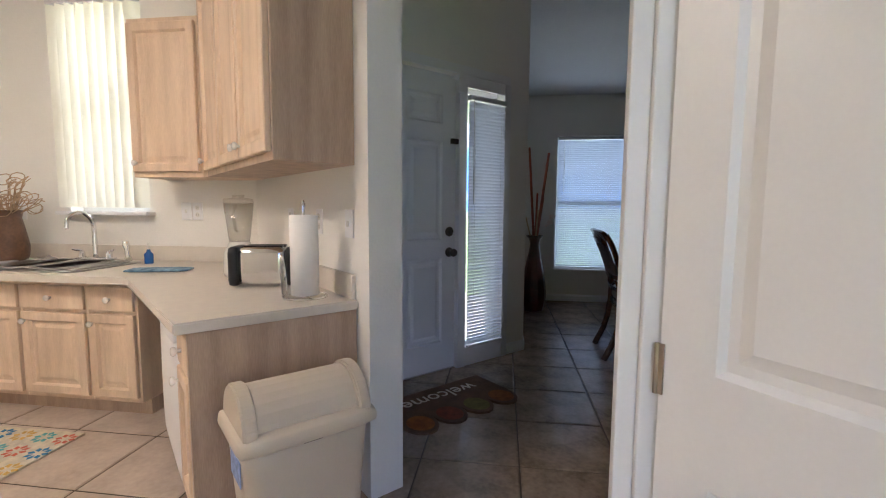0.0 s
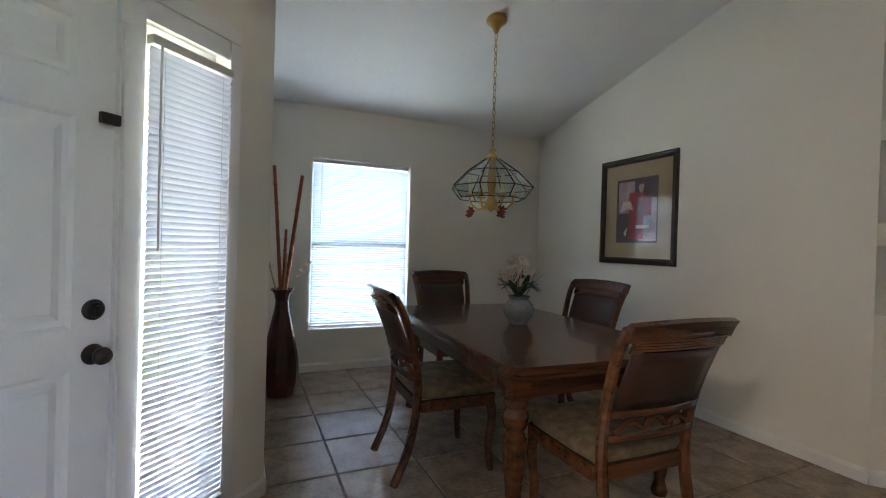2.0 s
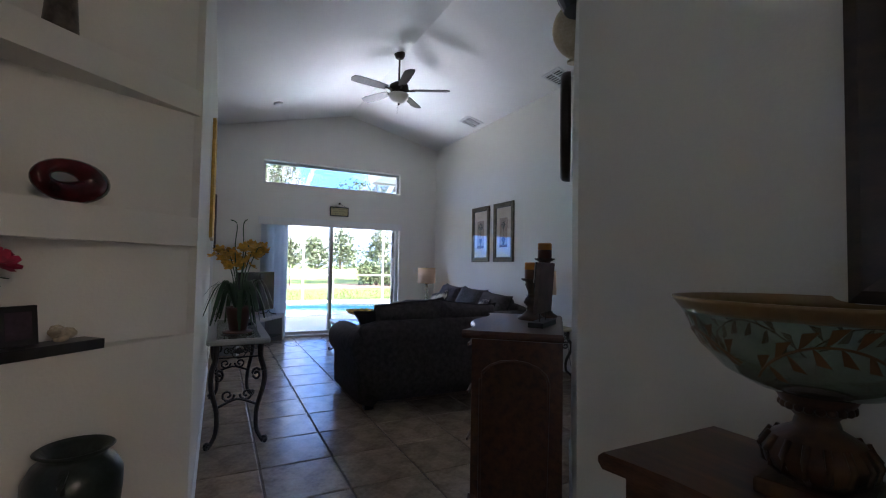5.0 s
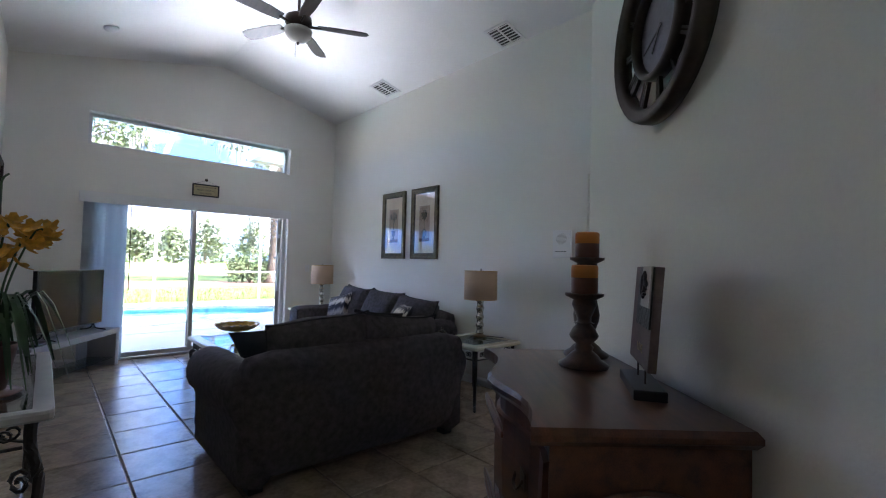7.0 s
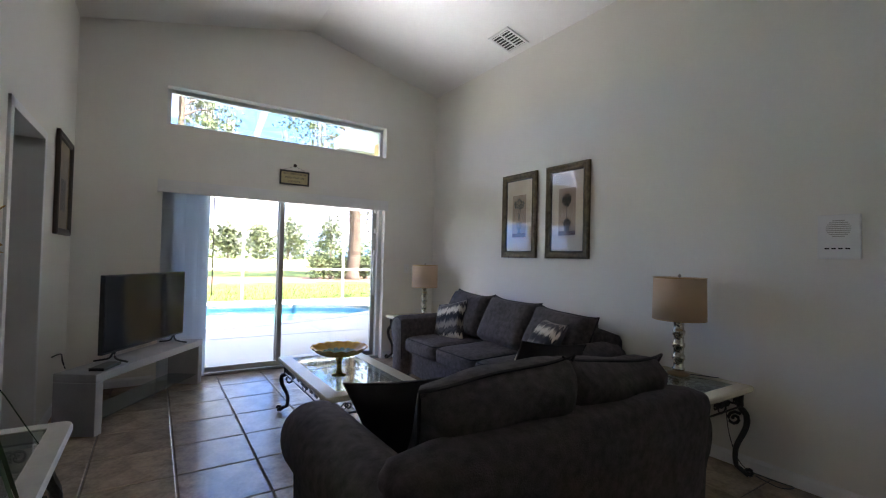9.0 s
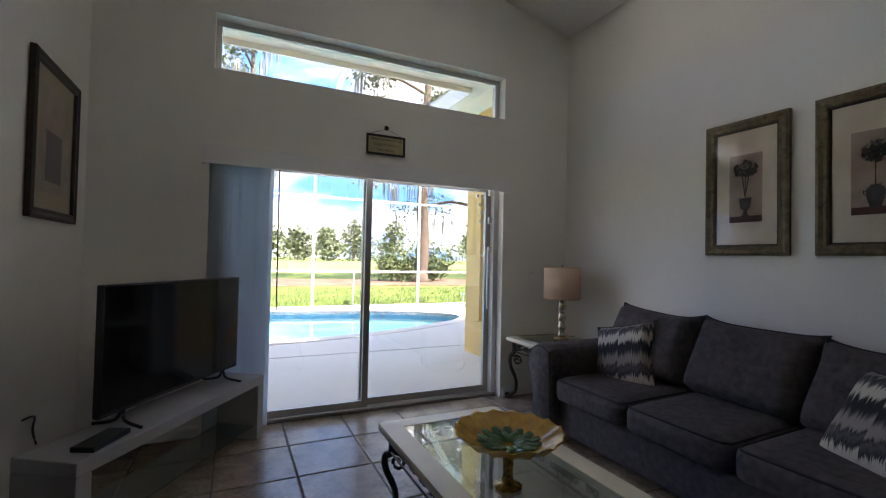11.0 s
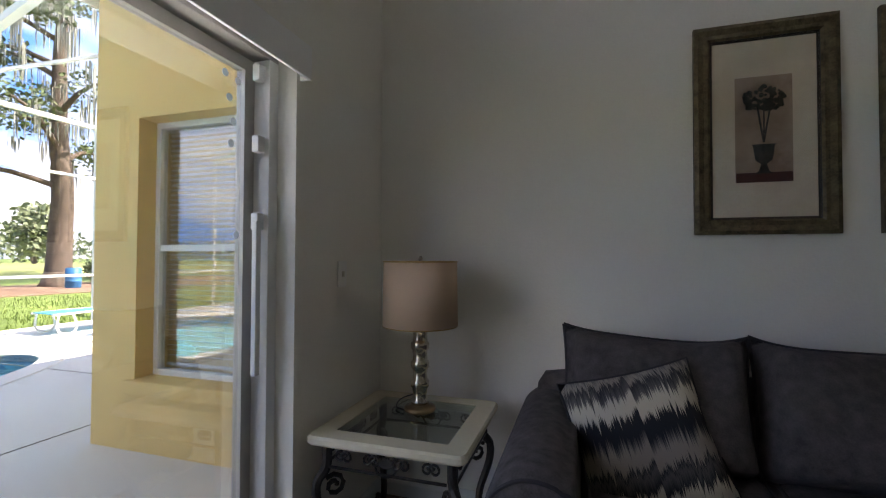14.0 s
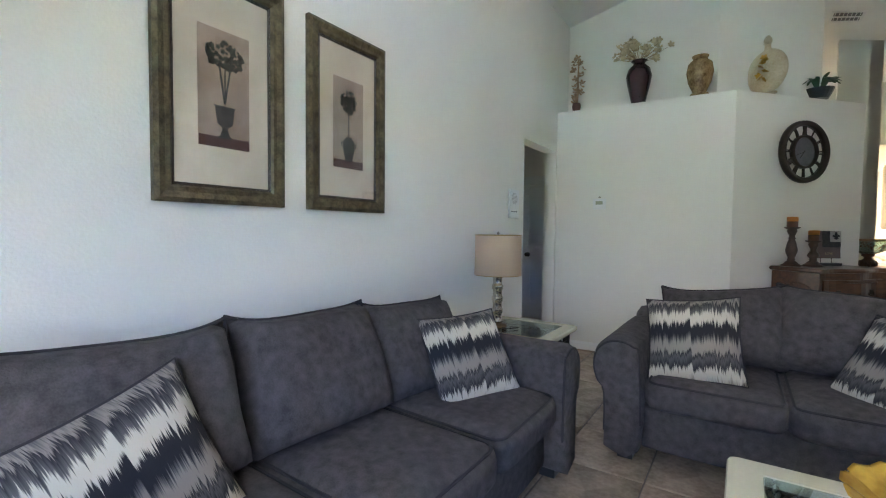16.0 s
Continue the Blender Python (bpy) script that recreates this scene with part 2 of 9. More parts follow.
def tube(bm, pts, r, sides=6, taper=None):
    """A round bar through points; taper gives the end's share of the radius."""
    pts = [Vector(p) for p in pts]
    rings = []
    up = Vector((0.13, 0.27, 0.95)).normalized()
    for i, p in enumerate(pts):
        d = (pts[min(i + 1, len(pts) - 1)] - pts[max(i - 1, 0)])
        d = d.normalized() if d.length > 1e-9 else Vector((0, 0, 1))
        a = d.cross(up)
        if a.length < 0.05:
            a = d.cross(Vector((1, 0, 0)))
        a.normalize()
        b = d.cross(a)
        k = r if taper is None else r * (1 + (taper - 1) * i / max(1, len(pts) - 1))
        rings.append([bm.verts.new(p + k * (math.cos(2 * math.pi * j / sides) * a + math.sin(2 * math.pi * j / sides) * b)) for j in range(sides)])
    for a, b in zip(rings, rings[1:]):
        for j in range(sides):
            bm.faces.new((a[j], a[(j + 1) % sides], b[(j + 1) % sides], b[j]))
    bm.faces.new(rings[0])
    bm.faces.new(rings[-1])
    return bm


def curve_pts(ctrl, n=6):
    """Smooth points through control points."""
    c = [Vector(p) for p in ctrl]
    out = []
    for i in range(len(c) - 1):
        p0, p1, p2, p3 = c[max(i - 1, 0)], c[i], c[i + 1], c[min(i + 2, len(c) - 1)]
        for k in range(n):
            t = k / n
            out.append(0.5 * ((2 * p1) + (p2 - p0) * t + (2 * p0 - 5 * p1 + 4 * p2 - p3) * t * t + (3 * p1 - p0 - 3 * p2 + p3) * t ** 3))
    return out + [c[-1]]


def soft_box(bm, sx, sy, sz, r, puff=0.0, n=8, m=None, sag=0.0):
    """A cushion: a rounded box whose faces swell, centred on its own origin."""
    start = len(bm.verts)
    half = Vector((sx / 2, sy / 2, sz / 2))
    r = min(r, *half) * 0.999
    made = {}

    def vert(i, j, k):
        key = (i, j, k)
        if key not in made:
            q = Vector((2 * i / n - 1, 2 * j / n - 1, 2 * k / n - 1))
            p = Vector((q.x * half.x, q.y * half.y, q.z * half.z))
            core = Vector([max(-(h - r), min(h - r, c)) for c, h in zip(p, half)])
            d = p - core
            if d.length > 1e-6:
                p = core + d.normalized() * r
            swell = puff * Vector((q.x * (1 - q.y ** 4) * (1 - q.z ** 4), q.y * (1 - q.x ** 4) * (1 - q.z ** 4), q.z * (1 - q.x ** 4) * (1 - q.y ** 4)))
            p = p + swell
            p.z -= sag * (1 - q.x ** 2) * (1 - q.y ** 2) * (1 if q.z > 0 else 0)
            made[key] = bm.verts.new(m @ p if m is not None else p)
        return made[key]

    for a in range(n):
        for b in range(n):
            for fix in (0, n):
                bm.faces.new((vert(fix, a, b), vert(fix, a + 1, b), vert(fix, a + 1, b + 1), vert(fix, a, b + 1)))
                bm.faces.new((vert(a, fix, b), vert(a + 1, fix, b), vert(a + 1, fix, b + 1), vert(a, fix, b + 1)))
                bm.faces.new((vert(a, b, fix), vert(a + 1, b, fix), vert(a + 1, b + 1, fix), vert(a, b + 1, fix)))
    return bm


def prism(bm, poly, y0, y1, m=None):
    """A polygon in the x-z plane drawn out along y."""
    a = [bm.verts.new((x, y0, z)) for x, z in poly]
    b = [bm.verts.new((x, y1, z)) for x, z in poly]
    bm.faces.new(a)
    bm.faces.new(b)
    for i in range(len(poly)):
        j = (i + 1) % len(poly)
        bm.faces.new((a[i], a[j], b[j], b[i]))
    if m is not None:
        bmesh.ops.transform(bm, matrix=m, verts=a + b)
    return bm


def spiral(cx, cz, r0, r1, a0, turns, n=16):
    """Points of a scroll in the x-z plane."""
    return [(cx + (r0 + (r1 - r0) * i / n) * math.cos(a0 + turns * 2 * math.pi * i / n), 0, cz + (r0 + (r1 - r0) * i / n) * math.sin(a0 + turns * 2 * math.pi * i / n)) for i in range(n + 1)]


# ---- the shell of the house ----
RIDGE_Y, RIDGE_Z, SLOPE = -0.28, 3.92, 0.235


def vault(y):
    return RIDGE_Z - SLOPE * abs(y - RIDGE_Y)


def wall(name, p, q, thick=0.12, top=None, openings=(), material=None, label="", base=0.0):
    """A wall whose inner face runs from p to q, its thickness to the right; openings are (s0, s1, z0, z1) along it."""
    p, q = Vector((*p, 0)), Vector((*q, 0))
    length = (q - p).length
    d = (q - p) / length
    n = Vector((d.y, -d.x, 0))
    cuts = {0.0, length}
    for s0, s1, _, _ in openings:
        cuts |= {s0, s1}
    if top is None and (p.y - RIDGE_Y) * (q.y - RIDGE_Y) < 0:
        cuts.add(length * (RIDGE_Y - p.y) / (q.y - p.y))
    cuts = sorted(cuts)
    bm = B()
    for a, b in zip(cuts, cuts[1:]):
        ta, tb = ((vault((p + d * s).y) + 0.04 if top is None else top) for s in (a, b))
        spans, z = [], base
        for s0, s1, z0, z1 in sorted((o for o in openings if o[0] < b - 1e-5 and o[1] > a + 1e-5), key=lambda o: o[2]):
            if z0 > z:
                spans.append((z, z, z0, z0))
            z = z1
        spans.append((z, z, ta, tb))
        for za, zb, zc, zd in spans:
            vs = [bm.verts.new(w) for off in (0, thick) for w in ((p + d * a + n * off + Vector((0, 0, za))), (p + d * b + n * off + Vector((0, 0, zb))), (p + d * b + n * off + Vector((0, 0, zd))), (p + d * a + n * off + Vector((0, 0, zc))))]
            for f in ((0, 1, 2, 3), (7, 6, 5, 4), (0, 4, 5, 1), (1, 5, 6, 2), (2, 6, 7, 3), (3, 7, 4, 0)):
                bm.faces.new([vs[i] for i in f])
    return structure(name, bm, material or M_WALL, label)


def baseboard(p, q, h=0.085, t=0.014, s0=0.0, s1=None):
    """A skirting board with a rounded top on the inner face of a wall from p to q."""
    p, q = Vector((*p, 0)), Vector((*q, 0))
    d = (q - p).normalized()
    n = Vector((-d.y, d.x, 0))
    s1 = (q - p).length if s1 is None else s1
    bm = B()
    prof = [(0.0, 0.003), (t, 0.003), (t, h * 0.75), (t * 0.55, h * 0.92), (t * 0.3, h), (0.0, h)]
    rows = [[bm.verts.new(p + d * s + n * o + Vector((0, 0, z))) for o, z in prof] for s in (s0, s1)]
    for i in range(len(prof)):
        j = (i + 1) % len(prof)
        bm.faces.new((rows[0][i], rows[0][j], rows[1][j], rows[1][i]))
    bm.faces.new(rows[0])
    bm.faces.new(rows[1])
    return structure("baseboard", bm, M_WHITE)


SE, NE = (8.76, -2.02), (8.76, 1.83)
NICHE_R, NICHE_L = (3.13, 1.83), (2.40, 2.55)
DIN_NE, DIN_NW, DIN_SW = (2.42, 5.65), (-0.66, 5.65), (-0.63, 3.62)
DOOR_END = (-1.88, 2.37)
POST_K, POST_F = (-1.31, 1.593), (-1.205, 1.70)
BLOCK_W, BLOCK_E, CLOCK_E, THERMO_S = (0.40, 0.60), (2.11, 0.60), (3.25, -0.43), (3.33, -2.02)
LEDGE = 2.5

wall("wall_slider", SE, NE, 0.20, None, [(0.74, 3.16, 0.0, 2.0), (0.74, 3.15, 2.57, 2.96)])
wall("wall_living_north", NE, NICHE_R, 0.14, None, [(1.26, 2.16, 0.0, 2.07)])
wall("wall_dining_east", NICHE_L, DIN_NE, 0.12)
wall("wall_dining_north", DIN_NE, DIN_NW, 0.18, None, [(1.61, 2.59, 0.40, 2.04)])
wall("wall_dining_west", DIN_NW, DIN_SW, 0.15)
wall("wall_entry", DIN_SW, DOOR_END, 0.15, None, [(0.27, 0.66, 0.10, 2.03), (0.70, 1.66, 0.0, 2.08)])
wall("wall_kitchen_diagonal", DOOR_END, POST_F, 0.15)
wall("wall_kitchen_diagonal_outer", (-2.42, 2.91), DOOR_END, 0.15, 2.7)
wall("wall_kitchen_sink", (-2.36, 2.66), (-5.2, 2.66), 0.18, 2.7, [(0.78, 1.38, 1.12, 2.48)])
wall("wall_kitchen_west", (-5.2, 2.8), (-5.2, -2.0), 0.15, 2.7)
wall("wall_kitchen_south", (-5.2, -2.0), (-0.4, -2.0), 0.15, 2.7)
wall("wall_kitchen_east", (0.30, -2.0), (0.30, 0.9), 0.12, 2.7)
wall("wall_passage", (-0.50, 1.02), (0.40, 1.02), 0.12, None)
wall("wall_passage_return", (0.40, 1.02), (0.40, 0.60), 0.12, None)
wall("wall_foyer", BLOCK_W, BLOCK_E, 0.12, LEDGE)
wall("wall_clock", BLOCK_E, CLOCK_E, 0.12, LEDGE)
wall("wall_thermostat", CLOCK_E, THERMO_S, 0.12, LEDGE)
wall("wall_living_south", (2.88, -2.02), (8.96, -2.02), 0.13, None, [(0.48, 1.31, 0.0, 2.08)])
# set-back upper walls behind the plant ledge
wall("wall_upper_foyer", (-1.3, 0.22), (2.52, 0.22), 0.1, None, base=LEDGE)
wall("wall_upper_clock", (2.52, 0.22), (3.0, -0.59), 0.1, None, base=LEDGE)
wall("wall_upper_thermostat", (3.0, -0.59), (3.0, -2.05), 0.1, None, base=LEDGE)
wall("wall_kitchen_header", (-1.33, 1.72), (-1.3, 0.22), 0.12, None, base=2.6)
bm = B()
prism_pts = [(0.40, 0.49), (2.06, 0.49), (3.17, -0.50), (3.22, -2.02), (2.9, -2.02), (2.9, -0.6), (2.4, 0.1), (0.40, 0.1)]
for z in (LEDGE - 0.1, LEDGE - 0.002):
    bm.faces.new([bm.verts.new((x, y, z)) for x, y in prism_pts])
structure("plant_ledge", bm, M_WALL)

# vaulted ceiling with the roof above it
for name, ya, yb in (("ceiling_north", RIDGE_Y, 6.4), ("ceiling_south", -2.6, RIDGE_Y)):
    bm = B()
    box(bm, -2.05, 9.0, ya, yb, 0, 0.24)
    for v in bm.verts:
        v.co.z += vault(v.co.y)
    structure(name, bm, M_CEIL)
bm = B()
box(bm, -5.4, -1.34, -2.1, 2.9, 2.6, 2.68)
structure("ceiling_kitchen", bm, M_CEIL)
bm = B()
box(bm, -1.34, -0.3, -2.1, 0.22, 2.6, 2.68)
structure("ceiling_passage", bm, M_CEIL)

# rooms beyond the openings
wall("wall_hall_south", (2.0, -3.05), (6.6, -3.05), 0.12, 2.6, [(1.30, 2.15, 0.0, 2.03)])
wall("wall_hall_west", (2.0, -2.15), (2.0, -3.05), 0.12, 2.6)
wall("wall_hall_east", (5.60, -3.05), (5.60, -2.15), 0.12, 2.6)
wall("wall_hall_north", (3.36, -2.15), (2.0, -2.15), 0.05, 2.6)
wall("wall_bedroom_south", (2.0, -6.0), (6.6, -6.0), 0.15, 2.6, [(1.6, 2.52, 0.42, 1.96)])
wall("wall_bedroom_east", (6.6, -6.0), (6.6, -3.05), 0.12, 2.6)
wall("wall_bedroom_west", (2.0, -3.17), (2.0, -6.0), 0.12, 2.6)
bm = B()
box(bm, 1.9, 6.7, -6.1, -2.14, 2.6, 2.66)
structure("ceiling_bedroom", bm, M_CEIL)
bm = B()
box(bm, 1.9, 6.7, -6.1, -2.14, -0.06, 0.004)
structure("floor_carpet", bm, M_CARPET, "beige cut-pile carpet in the back bedroom")
wall("wall_side_room_north", (8.9, 5.0), (3.6, 5.0), 0.12, 2.7)
wall("wall_side_room_east", (8.9, 1.97), (8.9, 5.0), 0.15, 2.7, [(0.41, 1.31, 0.5, 1.86)])
wall("wall_side_room_west", (5.2, 5.0), (5.2, 1.97), 0.12, 2.7)
bm = B()
box(bm, 5.0, 9.0, 1.97, 5.1, 2.6, 2.66)
structure("ceiling_side_room", bm, M_CEIL)
bm = B()
box(bm, 5.0, 9.0, 1.90, 5.1, -0.06, 0.004)
structure("floor_side_room", bm, M_CARPET, "beige carpet of the side bedroom")

# niche: a stepped recess that tapers to nothing at its living-room end
nd = (Vector((*NICHE_L, 0)) - Vector((*NICHE_R, 0)))
NL = nd.length
NM = Matrix.Translation((*NICHE_R, 0)) @ Matrix.Rotation(math.atan2(nd.y, nd.x), 4, "Z")
bm = B()
box(bm, 0, NL, -0.10, 0, 0, 0.93, 0, NM)
box(bm, 0, NL, -0.10, 0, 2.41, 3.55, 0, NM)
structure("wall_niche", bm, M_WALL, "angled wall with a display niche")
for z0, z1 in ((1.307, 1.43), (1.88, 1.99)):
    bm = B()
    tri = [(0.005, 0), (NL - 0.001, 0), (0.74, -0.215), (0.005, -0.03)]
    a = [bm.verts.new(NM @ Vector((x, y, z0))) for x, y in tri]
    b = [bm.verts.new(NM @ Vector((x, y, z1))) for x, y in tri]
    bm.faces.new(a)
    bm.faces.new(b)
    for i in range(4):
        bm.faces.new((a[i], a[(i + 1) % 4], b[(i + 1) % 4], b[i]))
    structure("niche_shelf", bm, M_WALL, "thick plastered niche shelf")
bm = B()
for tri in ([(0.0, -0.016), (0.734, -0.20), (0.75, -0.26), (0.0, -0.08)], [(0.734, -0.20), (NL, -0.004), (NL + 0.04, -0.06), (0.75, -0.26)]):
    a = [bm.verts.new(NM @ Vector((x, y, 0.80))) for x, y in tri]
    b = [bm.verts.new(NM @ Vector((x, y, 2.55))) for x, y in tri]
    bm.faces.new(a)
    bm.faces.new(b)
    for i in range(4):
        bm.faces.new((a[i], a[(i + 1) % 4], b[(i + 1) % 4], b[i]))
structure("niche_back", bm, M_WALL)
bm = B()
box(bm, 0.3, NL - 0.15, -0.24, -0.101, 0.80, 0.9295, 0, NM)
box(bm, 0.3, NL - 0.15, -0.24, -0.101, 2.4105, 2.55, 0, NM)
structure("niche_floor", bm, M_WALL)

for p, q, s0, s1 in ((SE, NE, 0, 0.72), (SE, NE, 3.18, None), (NE, NICHE_R, 0, 1.2), (NE, NICHE_R, 2.22, None), (NICHE_R, NICHE_L, 0, None), (NICHE_L, DIN_NE, 0, None), (DIN_NE, DIN_NW, 0, None), (DIN_NW, DIN_SW, 0, None), (DIN_SW, DOOR_END, 0, 0.20), (BLOCK_W, BLOCK_E, 0, None), (BLOCK_E, CLOCK_E, 0, None), (CLOCK_E, THERMO_S, 0, None), ((4.19, -2.02), SE, 0, None), ((4.22, -3.05), (5.60, -3.05), 0, None), ((2.0, -6.0), (6.6, -6.0), 0, None)):
    baseboard(p, q, 0.085, 0.014, s0, s1)

bm = B()
box(bm, -5.4, 8.98, -2.3, 5.8, -0.16, -0.006)
structure("floor", bm, M_GROUT, "dark grout bed under the ceramic floor tiles")


# ---- openings: doors and windows ----
def panel_door(name, m, w, h, label, panels, knob=None, thick=0.042):
    """A panelled door leaf in its own x-z plane, hinge at x = 0, facing -y and +y."""
    root = thing(name, m, label, "door")
    root["kind"] = "structure"
    bm = B()
    xs = sorted({0.0, w} | {p[0] for p in panels} | {p[1] for p in panels})
    zs = sorted({0.0, h} | {p[2] for p in panels} | {p[3] for p in panels})
    for a, b in zip(xs, xs[1:]):
        for c, d in zip(zs, zs[1:]):
            mx, mz = (a + b) / 2, (c + d) / 2
            if not any(p[0] < mx < p[1] and p[2] < mz < p[3] for p in panels):
                box(bm, a, b, -thick / 2, thick / 2, c, d)
    bmesh.ops.remove_doubles(bm, verts=bm.verts, dist=1e-5)
    part("leaf_frame", bm, M_WHITE, root)
    for x0, x1, z0, z1 in panels:
        bm = B()
        steps = [(0.0, thick / 2), (0.012, thick / 2 - 0.012), (0.03, thick / 2 - 0.012), (0.055, thick / 2 - 0.003)]
        for side in (1, -1):
            rings = [[bm.verts.new((x, side * y, z)) for x, z in ((x0 + i, z0 + i), (x1 - i, z0 + i), (x1 - i, z1 - i), (x0 + i, z1 - i))] for i, y in steps]
            for a, b in zip(rings, rings[1:]):
                for i in range(4):
                    bm.faces.new((a[i], a[(i + 1) % 4], b[(i + 1) % 4], b[i]))
            bm.faces.new(rings[-1])
        part("door_panel", bm, M_WHITE, root)
    if knob:
        kx, kz, bolt = knob
        bm = B()
        lathe(bm, [(0.032, 0), (0.034, 0.006), (0.014, 0.012), (0.011, 0.035), (0.024, 0.042), (0.029, 0.055), (0.024, 0.068), (0.001, 0.072)], 20, Matrix.Translation((kx, -thick / 2, kz)) @ Matrix.Rotation(radians(90), 4, "X"))
        part("door_knob", bm, M_BRONZE, root, "dark bronze knob", True)
        if bolt:
            bm = B()
            lathe(bm, [(0.033, 0), (0.034, 0.008), (0.026, 0.014), (0.024, 0.02), (0.001, 0.021)], 20, Matrix.Translation((kx, -thick / 2, bolt)) @ Matrix.Rotation(radians(90), 4, "X"))
            box(bm, kx - 0.004, kx + 0.004, -thick / 2 - 0.04, -thick / 2 - 0.02, bolt - 0.015, bolt + 0.015, 0.002)
            part("deadbolt", bm, M_BRONZE, root, "dark bronze deadbolt")
    return root


def six_panels(w, h):
    c, s = w / 2, 0.115
    rows = ((0.20, 0.80), (0.93, 1.60), (1.72, h - 0.12))
    return [(x0, x1, z0, z1) for z0, z1 in rows for x0, x1 in ((s, c - 0.055), (c + 0.055, w - s))]


def blinds(name, m, w, h, label, tilt=55, pitch=0.026, rail=True, slat_mat=None, group=""):
    """Horizontal blinds hanging in their x-z plane, top at z = 0."""
    root = thing(name, m, label, "blinds", group)
    bm = B()
    box(bm, -w / 2, w / 2, -0.02, 0.02, -0.035, 0, 0.004)
    part("head_rail", bm, M_ALU, root)
    mesh = None
    n = int((h - 0.05) / pitch)
    for i in range(n):
        if mesh is None:
            bm = B()
            prof = [(-0.0125, -0.001), (-0.006, 0.0012), (0, 0.002), (0.006, 0.0012), (0.0125, -0.001)]
            rows = [[bm.verts.new((x, y, z + o)) for y, z in prof] for o in (0, 0.0007) for x in (-w / 2, w / 2)]
            for a, b in ((0, 1), (3, 2)):
                for j in range(4):
                    bm.faces.new((rows[a][j], rows[a][j + 1], rows[b][j + 1], rows[b][j]))
            ob = part("slat", bm, slat_mat or M_BLIND, root)
            mesh = ob.data
        else:
            ob = new("slat", mesh)
            ob.parent = root
        ob.matrix_basis = pose(0, 0, -0.05 - i * pitch, tilt, 0, 0)
    for x in (-w * 0.36, w * 0.36):
        bm = B()
        tube(bm, [(x, -0.014, -0.02), (x, -0.014, -h + 0.02)], 0.001, 4)
        part("ladder_cord", bm, M_ALU, root)
    bm = B()
    tube(bm, [(-w * 0.42, -0.022, -0.03), (-w * 0.42, -0.026, -h * 0.42)], 0.004, 6)
    part("tilt_wand", bm, M_ALU, root)
    bm = B()
    box(bm, -w / 2, w / 2, -0.012, 0.012, -h, -h + 0.018, 0.003)
    part("bottom_rail", bm, M_ALU, root)
    return root


def window(name, m, w, h, label, sash=True, pane_mat=None):
    """A sash window in its x-z plane, bottom at z = 0."""
    root = thing(name, m, label, "window")
    root["kind"] = "structure"
    for a, b, c, d in ((-w / 2, w / 2, 0, 0.04), (-w / 2, w / 2, h - 0.04, h), (-w / 2, -w / 2 + 0.04, 0.04, h - 0.04), (w / 2 - 0.04, w / 2, 0.04, h - 0.04)):
        bm = B()
        box(bm, a, b, -0.03, 0.03, c, d, 0.004)
        part("window_frame", bm, M_ALU, root)
    if sash:
        bm = B()
        box(bm, -w / 2 + 0.04, w / 2 - 0.04, -0.034, 0.02, h / 2 - 0.022, h / 2 + 0.022, 0.004)
        part("meeting_rail", bm, M_ALU, root)
    for z0, z1 in (((0.04, h / 2 - 0.022), (h / 2 + 0.022, h - 0.04)) if sash else ((0.04, h - 0.04),)):
        bm = B()
        box(bm, -w / 2 + 0.04, w / 2 - 0.04, -0.003, 0.003, z0, z1)
        ob = part("pane", bm, pane_mat or M_GLASS, root)
        ob.visible_shadow = False
    return root


def casing(pts_list, name="trim", mat_=None):
    for m, x0, x1, y0, y1, z0, z1 in pts_list:
        bm = B()
        box(bm, x0, x1, y0, y1, z0, z1, 0.004, m)
        structure(name, bm, mat_ or M_WHITE)


# front door wall: local x runs along the wall towards the dining corner, -y into the house
ENT = Matrix.Translation((*DOOR_END, 0)) @ Matrix.Rotation(radians(45), 4, "Z")
EL = (Vector(DIN_SW) - Vector(DOOR_END)).length
d0, d1, s0, s1 = EL - 1.66, EL - 0.70, EL - 0.66, EL - 0.27
panel_door("door_front", ENT @ pose(d0 + 0.02, 0.035, 0.012), 0.92, 2.03, "white six-panel front door, closed", six_panels(0.92, 2.03), (0.865, 0.84, 0.985))
casing([(ENT, d0 - 0.05, d0 + 0.012, -0.018, 0.0, 0, 2.14), (ENT, d1 - 0.012, s0 + 0.02, -0.018, 0.0, 0, 2.08), (ENT, d0 + 0.012, s1 + 0.05, -0.018, 0.0, 2.08, 2.14),
        (ENT, s1 - 0.005, s1 + 0.06, -0.018, 0.0, 0, 2.08), (ENT, s0 + 0.02, s1 - 0.005, -0.014, 0.0, 2.0, 2.08), (ENT, s0 + 0.02, s1 - 0.005, -0.012, 0.0, 0.0, 0.14),
        (ENT, d0, d1, 0.06, 0.12, 2.045, 2.08), (ENT, d0, d0 + 0.015, -0.001, 0.14, 0, 2.08), (ENT, d1 - 0.015, d1, -0.001, 0.14, 0, 2.08)])
sensor = thing("door_sensor", ENT @ pose(d1 - 0.02, -0.03, 2.0), "small white alarm contact at the top of the door", "sensor")
bm = B()
box(bm, -0.02, 0.02, -0.012, 0.012, -0.05, 0.05, 0.004)
part("housing", bm, M_WHITE, sensor)
latch = thing("door_guard", ENT @ pose(d1 - 0.05, 0.0, 1.62), "dark metal swing guard on the front door", "door guard")
bm = B()
box(bm, -0.03, 0.03, -0.022, 0.0, -0.018, 0.018, 0.004)
part("plate", bm, M_BRONZE, latch)
window("window_sidelight", ENT @ pose((s0 + s1) / 2, 0.09, 0.12), 0.37, 1.9, "tall narrow sidelight beside the front door", False)
